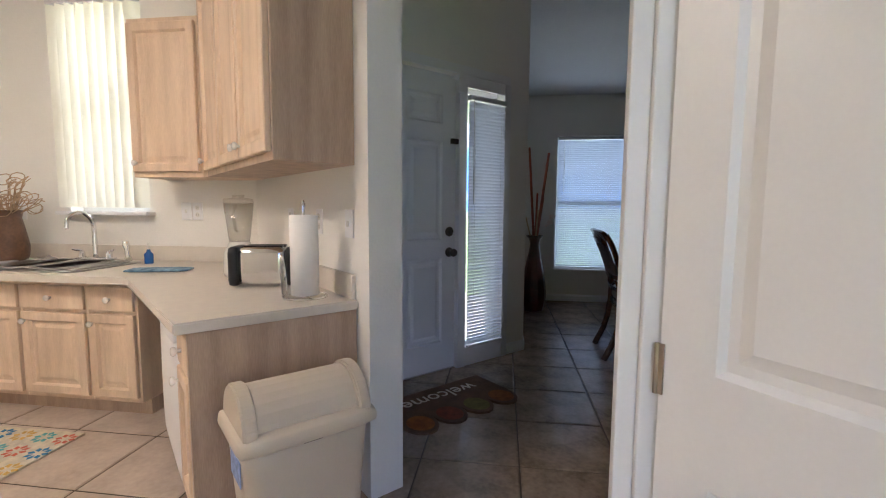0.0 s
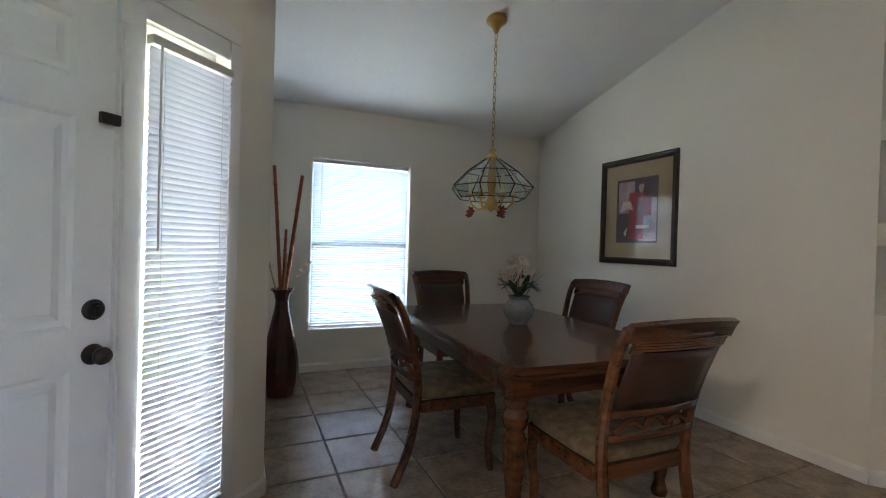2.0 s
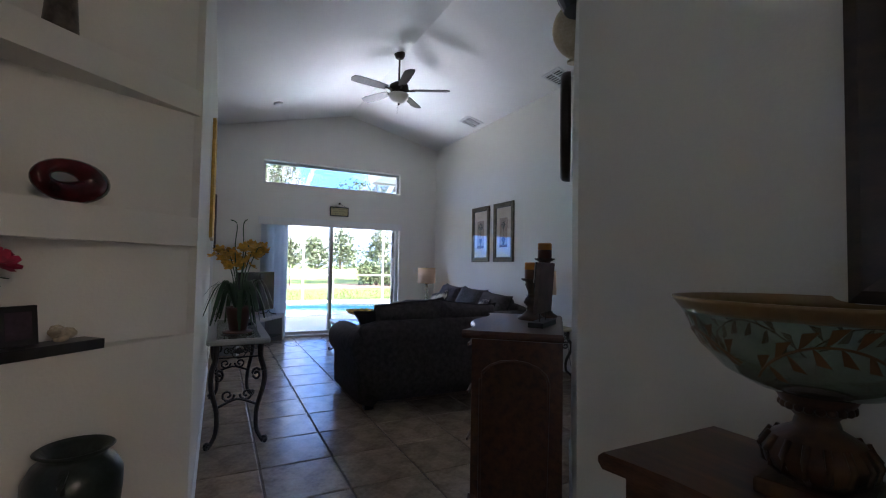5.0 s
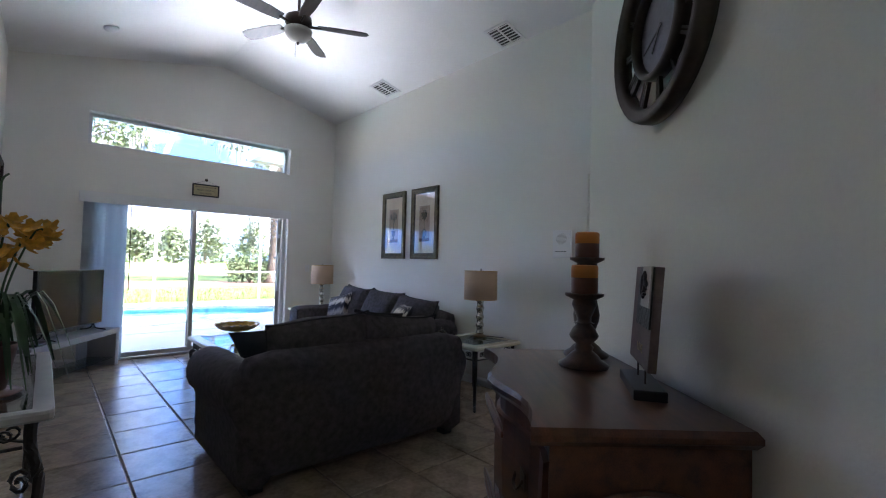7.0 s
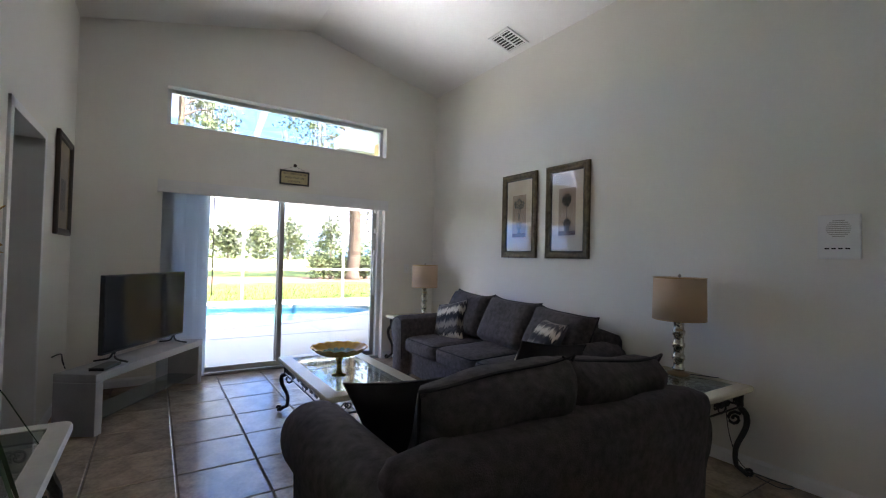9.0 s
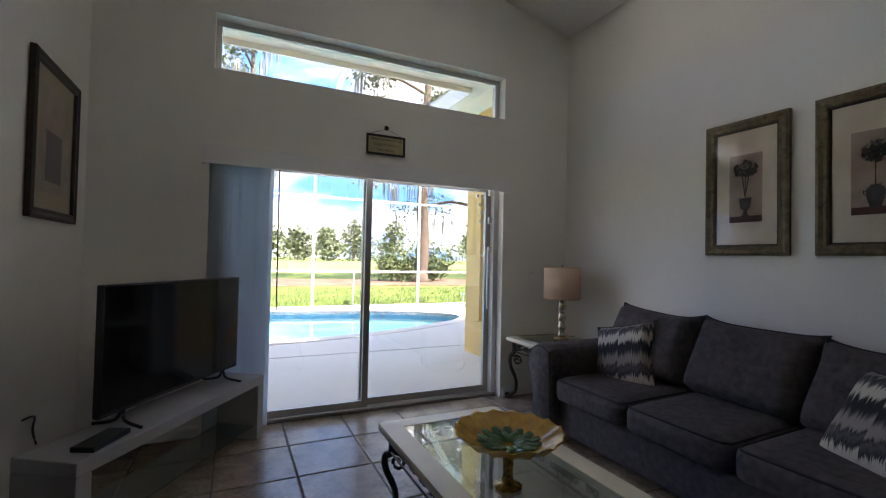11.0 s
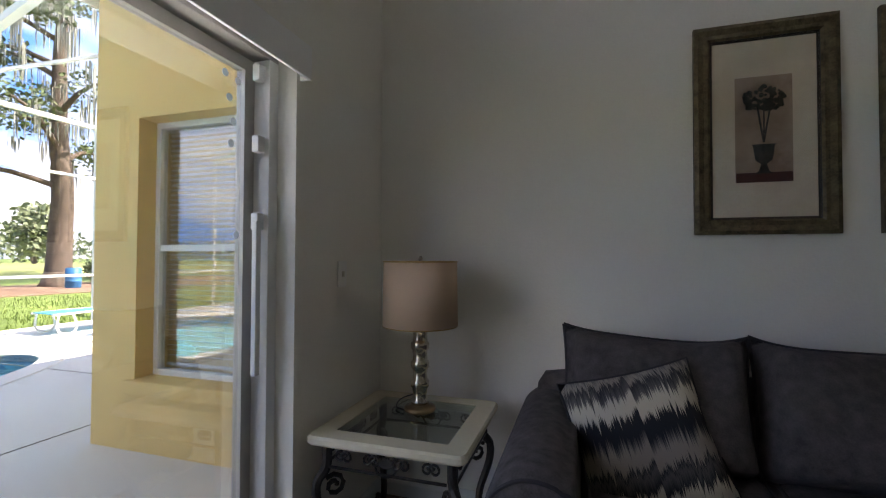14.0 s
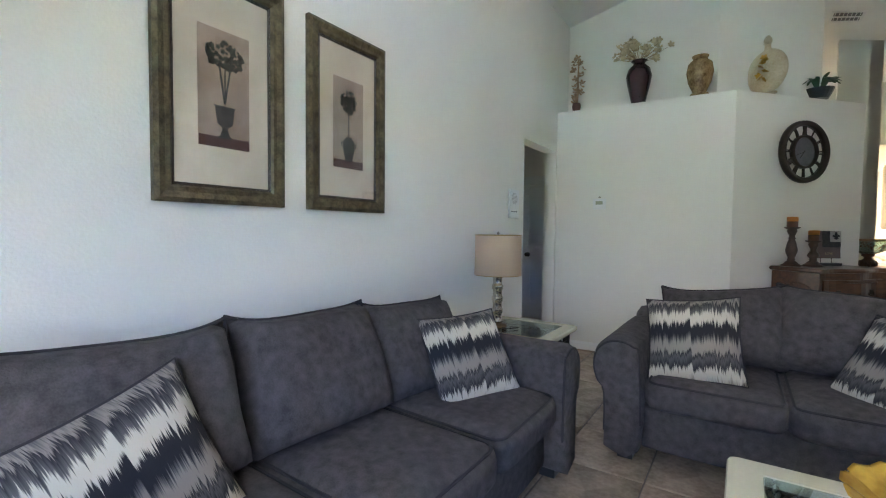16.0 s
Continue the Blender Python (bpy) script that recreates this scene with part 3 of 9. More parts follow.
blinds("sidelight_blinds", ENT @ pose((s0 + s1) / 2, -0.035, 1.945), 0.35, 1.80, "white mini blinds on the front door sidelight", -66, 0.0235)
bm = B()
box(bm, d0, s1, 0.02, 0.15, 0.0, 0.012, 0.003, ENT)
structure("threshold", bm, M_ALU_GREY)

window("window_dining", pose(0.32, 5.75, 0.40), 0.98, 1.64, "single-hung dining room window")
blinds("dining_blinds", pose(0.32, 5.69, 2.03), 0.95, 1.61, "white mini blinds, closed, glowing with daylight", -61, 0.0235)
window("window_kitchen", pose(-3.44, 2.78, 1.12), 0.6, 1.36, "kitchen window over the sink")
window("window_bedroom", pose(4.06, -6.08, 0.42), 0.92, 1.54, "bedroom window")
blinds("bedroom_blinds", pose(4.06, -6.03, 1.95), 0.9, 1.5, "white blinds on the back bedroom window", 35, 0.04)
window("window_side_room", pose(8.98, 2.83, 0.5, 0, 0, 90), 0.9, 1.36, "bedroom window of the side room")
blinds("side_room_blinds", pose(8.87, 2.83, 1.85, 0, 0, 90), 0.88, 1.33, "white blinds on the side room window", 40, 0.035)

# sliding glass door
SX = 8.90
slider = thing("sliding_glass_door", pose(SX, -0.06, 0), "two-panel sliding glass door to the pool deck", "sliding door")
slider["kind"] = "structure"
for nm, y0, y1, x0, x1, z0, z1 in (("track", -1.22, 1.22, -0.06, 0.06, 0.0, 0.025), ("head", -1.22, 1.22, -0.06, 0.06, 1.95, 2.0), ("jamb", -1.22, -1.17, -0.06, 0.06, 0.025, 1.95), ("jamb", 1.17, 1.22, -0.06, 0.06, 0.025, 1.95)):
    bm = B()
    box(bm, x0, x1, y0, y1, z0, z1, 0.004)
    part(nm, bm, M_ALU if nm == "jamb" else M_ALU_GREY, slider)
for nm, y0, y1, off in (("fixed_panel", -1.17, 0.06, 0.025), ("moving_panel", 0.0, 1.17, -0.025)):
    bm = B()
    box(bm, off - 0.018, off + 0.018, y0, y0 + 0.05, 0.03, 1.945)
    box(bm, off - 0.018, off + 0.018, y1 - 0.05, y1, 0.03, 1.945)
    box(bm, off - 0.0175, off + 0.0175, y0 + 0.05, y1 - 0.05, 0.03, 0.085)
    box(bm, off - 0.0175, off + 0.0175, y0 + 0.05, y1 - 0.05, 1.90, 1.945)
    fr = part(nm, bm, M_ALU_GREY, slider)
    bm = B()
    box(bm, off - 0.003, off + 0.003, y0 + 0.05, y1 - 0.05, 0.085, 1.90)
    ob = part("pane", bm, M_GLASS_TINT, fr)
    ob.visible_shadow = False
bm = B()
box(bm, -0.055, -0.035, -1.14, -1.115, 0.80, 1.35, 0.004)
part("handle", bm, M_ALU, slider)
for z in (1.32, 1.60, 1.86):
    bm = B()
    box(bm, -0.05, -0.02, -1.16, -1.125, z, z + 0.06, 0.004)
    part("latch", bm, M_ALU, slider)
for i, (y, z) in enumerate(((-1.10, 1.85), (-1.06, 1.78), (-1.08, 1.70), (-1.04, 1.86), (-1.07, 1.62), (-1.10, 1.30))):
    bm = B()
    lathe(bm, [(0.001, 0), (0.014, 0), (0.014, 0.0015), (0.001, 0.0015)], 16, pose(0.020, y, z, 0, -90, 0))
    part("sticker", bm, M_BLIND, slider, "small white safety sticker")
# clerestory
window("window_clerestory", pose(8.90, -0.075, 2.57, 0, 0, 90), 2.41, 0.39, "long clerestory window above the sliding door", False, M_GLASS_TINT)
# valance and vertical blinds drawn to one side
val = thing("blind_valance", pose(8.72, -0.06, 1.885), "white valance above the sliding door", "valance")
for nm, a in (("fascia", (-0.008, 0.004, -1.245, 1.245, 0, 0.125)), ("return_end", (0.004, 0.036, -1.245, -1.233, 0, 0.125)), ("return_end", (0.004, 0.036, 1.233, 1.245, 0, 0.125)), ("cap", (0.004, 0.036, -1.232, 1.232, 0.113, 0.125))):
    bm = B()
    box(bm, *a, 0.003)
    part(nm, bm, M_WHITE, val)
vb = thing("vertical_blinds", pose(8.79, 0.95, 0), "pale blue-white vertical blinds stacked open", "blinds")
bm = B()
box(bm, -0.02, 0.02, -2.2, 0.18, 1.945, 1.985, 0.004)
part("head_rail", bm, M_ALU, vb)
vmesh = None
for i in range(15):
    if vmesh is None:
        bm = B()
        prof = [(-0.044, 0.0), (-0.02, 0.005), (0.0, 0.007), (0.02, 0.005), (0.044, 0.0)]
        rows = [[bm.verts.new((x, y + o, z)) for x, y in prof] for o in (0, 0.0012) for z in (0.02, 1.945)]
        for a, b in ((0, 1), (3, 2)):
            for j in range(4):
                bm.faces.new((rows[a][j], rows[a][j + 1], rows[b][j + 1], rows[b][j]))
        ob = part("vane", bm, M_VBLIND, vb, "", True)
        vmesh = ob.data
    else:
        ob = new("vane", vmesh)
        ob.parent = vb
    ob.matrix_basis = pose(0, 0.17 - i * 0.027, 0, 0, 0, 32 + random.uniform(-12, 12))
bm = B()
tube(bm, [(-0.03, -0.27, 1.92), (-0.03, -0.275, 0.85)], 0.005, 6)
part("wand", bm, M_BRONZE, vb)

# side-room doorway in the living room, with its casing
casing([(None, 7.44, 7.502, 1.815, 1.985, 0, 2.07), (None, 6.60, 6.66, 1.815, 1.985, 0, 2.07), (None, 6.60, 7.502, 1.815, 1.985, 2.02, 2.072)], "door_trim")
# hall door casings
casing([(None, 4.15, 4.21, -3.04, -3.19, 0, 2.09), (None, 3.24, 3.30, -3.04, -3.19, 0, 2.09), (None, 3.24, 4.21, -3.04, -3.19, 2.03, 2.092)], "door_trim")
hall_door = panel_door("door_hall", pose(2.03, -3.0, 0.01, 0, 0, 90), 0.76, 2.0, "white hall closet door with a lower return-air grille", [(0.1, 0.66, 1.0, 1.88)], (0.12, 0.90, None))
grille = thing("air_grille", pose(2.06, -2.62, 0.2, 0, 0, 90), "white louvred return-air grille in the hall door", "grille")
bm = B()
for a in ((-0.25, 0.25, 0, 0.03), (-0.25, 0.25, 0.47, 0.5), (-0.25, -0.22, 0.03, 0.47), (0.22, 0.25, 0.03, 0.47)):
    box(bm, a[0], a[1], -0.012, 0.0, a[2], a[3])
part("frame", bm, M_WHITE, grille)
for i in range(14):
    bm = B()
    box(bm, -0.22, 0.22, -0.008, 0.002, 0.035 + i * 0.031, 0.045 + i * 0.031)
    part("louvre", bm, M_WHITE, grille)
# passage door standing open, hinged on the cased end of the wall
casing([(None, -0.575, -0.535, 0.885, 0.915, 0, 2.09), (None, -0.535, -0.49, 0.87, 0.899, 0, 2.09)], "door_trim")
pd = panel_door("door_passage", pose(-0.486, 0.872, 0.012, 0, 0, -53.3), 0.76, 2.03, "white panelled interior door standing open", [(0.105, 0.655, 0.22, 0.66), (0.105, 0.655, 0.868, 1.90)], (0.69, 0.92, None))
bm = B()
box(bm, -0.004, 0.01, -0.026, -0.0215, 0.80, 0.90, 0.001)
tube(bm, [(-0.004, -0.026, 0.80), (-0.004, -0.026, 0.90)], 0.005, 8)
part("hinge", bm, M_NICKEL, pd, "satin metal hinge")


# ---- outside: deck, pool, wing wall, screen cage, garden ----
def sheet(name, pts, z, material, label, depth=0.12):
    bm = B()
    a = [bm.verts.new((x, y, z)) for x, y in pts]
    b = [bm.verts.new((x, y, z - depth)) for x, y in pts]
    bm.faces.new(a)
    bm.faces.new(b)
    for i in range(len(pts)):
        j = (i + 1) % len(pts)
        bm.faces.new((a[i], a[j], b[j], b[i]))
    return structure(name, bm, material, label)


M_GRASS = mat("grass_ground", (0.10, 0.17, 0.03), 0.95, var=0.25, scale=0.9, fine=25, second=(0.20, 0.27, 0.06), bump=0.8, dist=0.02, detail=8)
M_FAIRWAY = mat("fairway", (0.22, 0.27, 0.08), 0.95, var=0.2, scale=0.15, fine=5, second=(0.34, 0.36, 0.13), bump=0.4, dist=0.02)
M_MULCH = mat("pine_straw", (0.16, 0.085, 0.05), 0.95, var=0.4, scale=0.8, fine=18, second=(0.34, 0.22, 0.15), bump=0.8, dist=0.03, detail=8)
M_PATH = mat("cart_path", (0.55, 0.50, 0.42), 0.9, var=0.1, scale=0.5, fine=8)
M_POOL = mat("pool_plaster", (0.25, 0.68, 0.74), 0.5, var=0.06, scale=2, fine=30, bump=0.05)
M_POOLTILE = mat("pool_tile_blue", (0.03, 0.12, 0.22), 0.25, var=0.4, scale=18, fine=40, bump=0.1)
M_WATER = glass("pool_water", (0.62, 0.93, 0.96), 0.01, 1.33)
nt = M_WATER.node_tree
wn, wb = nt.nodes.new("ShaderNodeTexNoise"), nt.nodes.new("ShaderNodeBump")
wn.inputs["Scale"].default_value = 3.0
wb.inputs["Strength"].default_value, wb.inputs["Distance"].default_value = 0.25, 0.05
nt.links.new(wn.outputs["Fac"], wb.inputs["Height"])
for node in nt.nodes:
    if node.type in ("BSDF_GLOSSY", "LAYER_WEIGHT"):
        nt.links.new(wb.outputs["Normal"], node.inputs["Normal"])


def pool_outline(grow=0.0, n=72):
    """A kidney-shaped pool from two joined ovals."""
    pts = []
    for i in range(n):
        a = 2 * math.pi * i / n
        r = 1.0 + 0.10 * math.cos(2 * a + 0.5) + 0.07 * math.sin(3 * a)
        pts.append((14.4 + (1.75 * r + grow) * math.cos(a), 0.25 + (4.1 * r + grow) * math.sin(a)))
    return pts


DECK = -0.05
bm = B()
rim = pool_outline(0.0)
cx0, cy0 = 14.4, 0.25


def deck_edge(x, y):
    """The deck's outer rectangle, met from the pool's middle through a point."""
    dx, dy = x - cx0, y - cy0
    k = min(((17.3 if dx > 0 else 8.96) - cx0) / dx if abs(dx) > 1e-6 else 1e9, ((9.0 if dy > 0 else -9.0) - cy0) / dy if abs(dy) > 1e-6 else 1e9)
    return cx0 + dx * k, cy0 + dy * k


rv = [bm.verts.new((x, y, DECK)) for x, y in rim]
oe = [deck_edge(x, y) for x, y in rim]
ov = [bm.verts.new((x, y, DECK)) for x, y in oe]
for i in range(len(rim)):
    j = (i + 1) % len(rim)
    (xa, ya), (xb, yb) = oe[i], oe[j]
    loop = [rv[i], ov[i]]
    if abs(xa - xb) > 1e-4 and abs(ya - yb) > 1e-4:
        loop.append(bm.verts.new((17.3 if (xa + xb) / 2 > cx0 else 8.96, 9.0 if (ya + yb) / 2 > cy0 else -9.0, DECK)))
    bm.faces.new(loop + [ov[j], rv[j]])
structure("pool_deck", bm, M_CONCRETE, "pale broom-finished concrete pool deck")
bm = B()
top_r = [bm.verts.new((x, y, DECK + 0.001)) for x, y in rim]
mid_r = [bm.verts.new((x, y, DECK - 0.24)) for x, y in rim]
low_r = [bm.verts.new((x, y, DECK - 1.3)) for x, y in pool_outline(-0.1)]
for a, b in ((mid_r, low_r),):
    for i in range(len(a)):
        bm.faces.new((a[i], a[(i + 1) % len(a)], b[(i + 1) % len(a)], b[i]))
bm.faces.new(low_r)
structure("pool_basin", bm, M_POOL, "aqua plastered pool basin")
bm = B()
for grow, za, zb in ((0.0, DECK + 0.002, DECK - 0.24),):
    a = [bm.verts.new((x, y, za)) for x, y in pool_outline(grow)]
    b = [bm.verts.new((x, y, zb)) for x, y in pool_outline(grow)]
    for i in range(len(a)):
        bm.faces.new((a[i], a[(i + 1) % len(a)], b[(i + 1) % len(a)], b[i]))
structure("pool_waterline_tile", bm, M_POOLTILE, "dark blue waterline tile band")
bm = B()
bm.faces.new([bm.verts.new((x, y, DECK - 0.13)) for x, y in pool_outline(-0.002)])
structure("water", bm, M_WATER, "clear turquoise pool water").visible_shadow = False
coping = pool_outline(0.0), pool_outline(0.28)
bm = B()
a = [bm.verts.new((x, y, DECK + 0.015)) for x, y in coping[0]]
b = [bm.verts.new((x, y, DECK + 0.015)) for x, y in coping[1]]
c = [bm.verts.new((x, y, DECK - 0.05)) for x, y in coping[1]]
d = [bm.verts.new((x, y, DECK - 0.08)) for x, y in coping[0]]
for i in range(len(a)):
    j = (i + 1) % len(a)
    bm.faces.new((a[i], a[j], b[j], b[i]))
    bm.faces.new((b[i], b[j], c[j], c[i]))
    bm.faces.new((a[i], a[j], d[j], d[i]))
structure("pool_coping", bm, M_CONCRETE, "rounded pale pool coping")
for y in (-3.4, 3.4):
    bm = B()
    box(bm, 8.98, 17.2, y - 0.006, y + 0.006, DECK - 0.005, DECK + 0.003)
    structure("deck_joint", bm, M_GROUT)
bm = B()
box(bm, 11.3, 11.312, -8.9, 8.9, DECK - 0.005, DECK + 0.003)
structure("deck_joint", bm, M_GROUT)
# one ground sheet to the horizon with its bands laid on it
bm = B()
n = 60
grid = {}
for i in range(n + 1):
    for j in range(n + 1):
        x, y = 17.3 + 900 * (i / n) ** 2.2, 900 * (abs(2 * j / n - 1) ** 2.0) * (1 if j > n / 2 else -1)
        z = -0.16 + 0.5 * math.sin(x * 0.05) * math.sin(y * 0.045 + 1) * min(1, max(0, (x - 34) / 30))
        grid[i, j] = bm.verts.new((x, y, z))
for i in range(n):
    for j in range(n):
        bm.faces.new((grid[i, j], grid[i + 1, j], grid[i + 1, j + 1], grid[i, j + 1]))
structure("ground", bm, M_GRASS, "mown green lawn", True)
bm = B()
box(bm, -60, 8.96, -60, 60, -0.4, -0.17)
box(bm, 8.96, 17.3, -60, -9.0, -0.4, -0.16)
box(bm, 8.96, 17.3, 9.0, 60, -0.4, -0.16)
structure("ground_round_house", bm, M_GRASS)
sheet("mulch_bed", [(25.5, -60), (33, -60), (34.5, -20), (33, -5), (36, 8), (33.5, 60), (26.5, 60), (26, 10), (27, -6), (25, -25)], -0.135, M_MULCH, "bed of pine straw and bare earth under the trees", 0.02)
bm = B()
rise = [[bm.verts.new((x, y, z)) for x, y in pts] for z, pts in ((-0.75, [(36, -95), (90, -95), (100, -10), (95, 95), (36, 95), (38, 10), (36, -20)]), (0.42, [(43, -80), (80, -80), (88, -10), (84, 80), (44, 80), (46, 10), (44, -20)]))]
for k in range(7):
    bm.faces.new((rise[0][k], rise[0][(k + 1) % 7], rise[1][(k + 1) % 7], rise[1][k]))
bm.faces.new(rise[1])
structure("fairway", bm, M_FAIRWAY, "sunlit pale golf fairway on a low rise")
# wing of the house
wall("wall_wing", (8.96, -2.08), (10.95, -2.08), 0.25, 3.45, [(0.66, 1.60, 0.42, 2.15)], M_PLASTER_Y, "yellow stucco wing wall", -0.06)
bm = B()
box(bm, 8.96, 10.95, -8.5, -2.34, DECK - 0.05, 3.45)
structure("wing_body", bm, M_PLASTER_Y, "yellow stucco bedroom wing")
bm = B()
box(bm, 9.60, 10.62, -2.10, -2.04, 0.32, 0.42, 0.02)
structure("window_sill_wing", bm, M_PLASTER_Y)
wing_m = pose(10.09, -2.24, 0.42)
window("window_wing", wing_m, 0.94, 1.73, "white aluminium sash window in the yellow wing")
blinds("wing_blinds", pose(10.09, -2.30, 2.13), 0.88, 1.66, "grey-white blinds behind the wing window", 25, 0.035)
wall("wall_outer_north", (9.5, 1.99), (8.96, 1.99), 0.2, 3.45, (), M_PLASTER_Y)
bm = B()
box(bm, 8.962, 8.985, -2.0, -1.29, DECK, 3.6)
box(bm, 8.962, 8.985, 1.15, 9.0, DECK, 3.6)
box(bm, 8.962, 8.985, -1.29, 1.15, 2.0, 2.57)
box(bm, 8.962, 8.985, -1.29, 1.15, 2.96, 3.9)
structure("wall_rear_stucco", bm, M_PLASTER_Y)
bm = B()
box(bm, 8.99, 9.9, -1.55, 6.4, 3.30, 3.36)
box(bm, 8.96, 11.5, -8.8, -1.55, 3.30, 3.36)
structure("soffit", bm, M_CEIL, "white eaves soffit")
bm = B()
box(bm, 9.9, 9.92, -1.55, 6.4, 3.24, 3.46)
box(bm, 11.5, 11.52, -8.8, -1.53, 3.24, 3.46)
box(bm, 9.9, 11.5, -1.55, -1.53, 3.24, 3.46)
structure("fascia", bm, M_ALU)

# screen enclosure
cage = thing("pool_screen_cage", pose(17.2, 0, DECK), "white aluminium screen enclosure round the pool", "pool cage")


def bar(name, a, b, w=0.05):
    bm = B()
    a, b = Vector(a), Vector(b)
    d = (b - a)
    m = d.to_track_quat("Z", "Y").to_matrix().to_4x4()
    m.translation = a
    box(bm, -w / 2, w / 2, -w / 2, w / 2, 0, d.length, 0, m)
    return part(name, bm, M_ALU, cage)


POSTS = (-9.0, -6.4, -3.87, -0.92, 2.0, 5.0, 9.0)
for y in POSTS:
    bar("post", (0, y, 0), (0, y, 2.9 if abs(y) > 8 else 3.9), 0.06)
for z in (0.92, 2.87):
    bar("rail", (0, -9, z), (0, 9, z), 0.05)
bar("eave_beam", (0, -9, 3.9), (0, 9, 3.9), 0.08)
bar("ridge_beam", (-4.0, -9, 5.3), (-4.0, 9, 5.3), 0.09)
for y in POSTS:
    bar("rafter", (0, y, 3.9), (-4.0, y, 5.3), 0.11)
    bar("rafter", (-4.0, y, 5.3), (-7.6, y, 3.5), 0.06)
for a, b in (((0, -3.87, 3.4), (-0.7, -3.87, 4.12)), ((0, -0.92, 3.4), (-0.7, -0.92, 4.12)), ((0, -6.4, 3.9), (-4, -3.87, 5.3)), ((0, -3.87, 3.9), (-4, -6.4, 5.3))):
    bar("brace", a, b, 0.05)
for s in (-9.0, 9.0):
    for x in (-2.6, -5.2):
        bar("post", (x, s, 0), (x, s, 3.7), 0.06)
    bar("rail", (0, s, 0.92), (-8.2, s, 0.92), 0.05)
    bar("rail", (0, s, 3.4), (-8.2, s, 3.4), 0.05)
bar("intermediate_post", (0, -2.0, 0), (0, -2.0, 0.92), 0.03)


# ---- distance ----
m = bpy.data.materials.new("summer_sky")
m.use_nodes = True
nt = m.node_tree
nt.nodes.remove(nt.nodes["Principled BSDF"])
em, ns, rp, tcx, mp = (nt.nodes.new(k) for k in ("ShaderNodeEmission", "ShaderNodeTexNoise", "ShaderNodeValToRGB", "ShaderNodeTexCoord", "ShaderNodeMapping"))
mp.inputs["Scale"].default_value = (0.004, 0.004, 0.011)
ns.inputs["Scale"].default_value, ns.inputs["Detail"].default_value = 1.6, 9.0
rp.color_ramp.elements[0].position, rp.color_ramp.elements[1].position = 0.46, 0.66
rp.color_ramp.elements[0].color, rp.color_ramp.elements[1].color = (0.10, 0.28, 0.72, 1), (0.95, 0.97, 1.0, 1)
em.inputs["Strength"].default_value = 0.95
nt.links.new(tcx.outputs["Object"], mp.inputs["Vector"])
nt.links.new(mp.outputs["Vector"], ns.inputs["Vector"])
nt.links.new(ns.outputs["Fac"], rp.inputs["Fac"])
nt.links.new(rp.outputs["Color"], em.inputs["Color"])
nt.links.new(em.outputs[0], nt.nodes["Material Output"].inputs["Surface"])
M_SKYDROP = m
bm = B()
rows = []
for k in range(7):
    rows.append([bm.verts.new((500 * math.cos(a), 500 * math.sin(a), -5 + 55 * k)) for a in [radians(-100 + 200 * i / 48) for i in range(49)]])
for a, b in zip(rows, rows[1:]):
    for i in range(48):
        bm.faces.new((a[i], a[i + 1], b[i + 1], b[i]))
structure("backdrop", bm, M_SKYDROP, "blue summer sky with white clouds")

M_BARK = mat("bark", (0.085, 0.06, 0.045), 0.95, var=0.4, scale=5, fine=22, second=(0.20, 0.15, 0.12), bump=1.0, dist=0.03, detail=8)
# leaf colours lightened to paint in haze, the far ones most
M_LEAF = mat("leaves", (0.06, 0.10, 0.035), 0.7, var=0.5, scale=0.7, fine=4, second=(0.15, 0.20, 0.08), bump=0.0)
M_LEAF_FAR = mat("hazed_far_leaves", (0.13, 0.17, 0.09), 0.8, var=0.4, scale=0.3, fine=3, second=(0.25, 0.29, 0.18), bump=0.0)
M_MOSS = mat("spanish_moss", (0.24, 0.25, 0.23), 0.9, var=0.3, scale=2, fine=9, second=(0.36, 0.37, 0.34), bump=0.0)


def leaf_cloud(bm, c, rx, rz, count, size, rng, droop=0.0):
    for _ in range(count):
        a, u = rng.uniform(0, 6.283), rng.uniform(-1, 1)
        r = rng.uniform(0.35, 1.0) ** 0.6
        s = math.sqrt(1 - u * u)
        p = Vector(c) + Vector((rx * r * s * math.cos(a), rx * r * s * math.sin(a), rz * r * u))
        d1 = Vector((rng.gauss(0, 1), rng.gauss(0, 1), rng.gauss(0, 0.7) - droop)).normalized()
        d2 = d1.cross(Vector((rng.gauss(0, 1), rng.gauss(0, 1), rng.gauss(0, 1)))).normalized()
        k = size * rng.uniform(0.6, 1.4)
        bm.faces.new([bm.verts.new(q) for q in (p, p + d1 * k * 0.5 + d2 * k * 0.28, p + d1 * k, p + d1 * k * 0.5 - d2 * k * 0.28)])


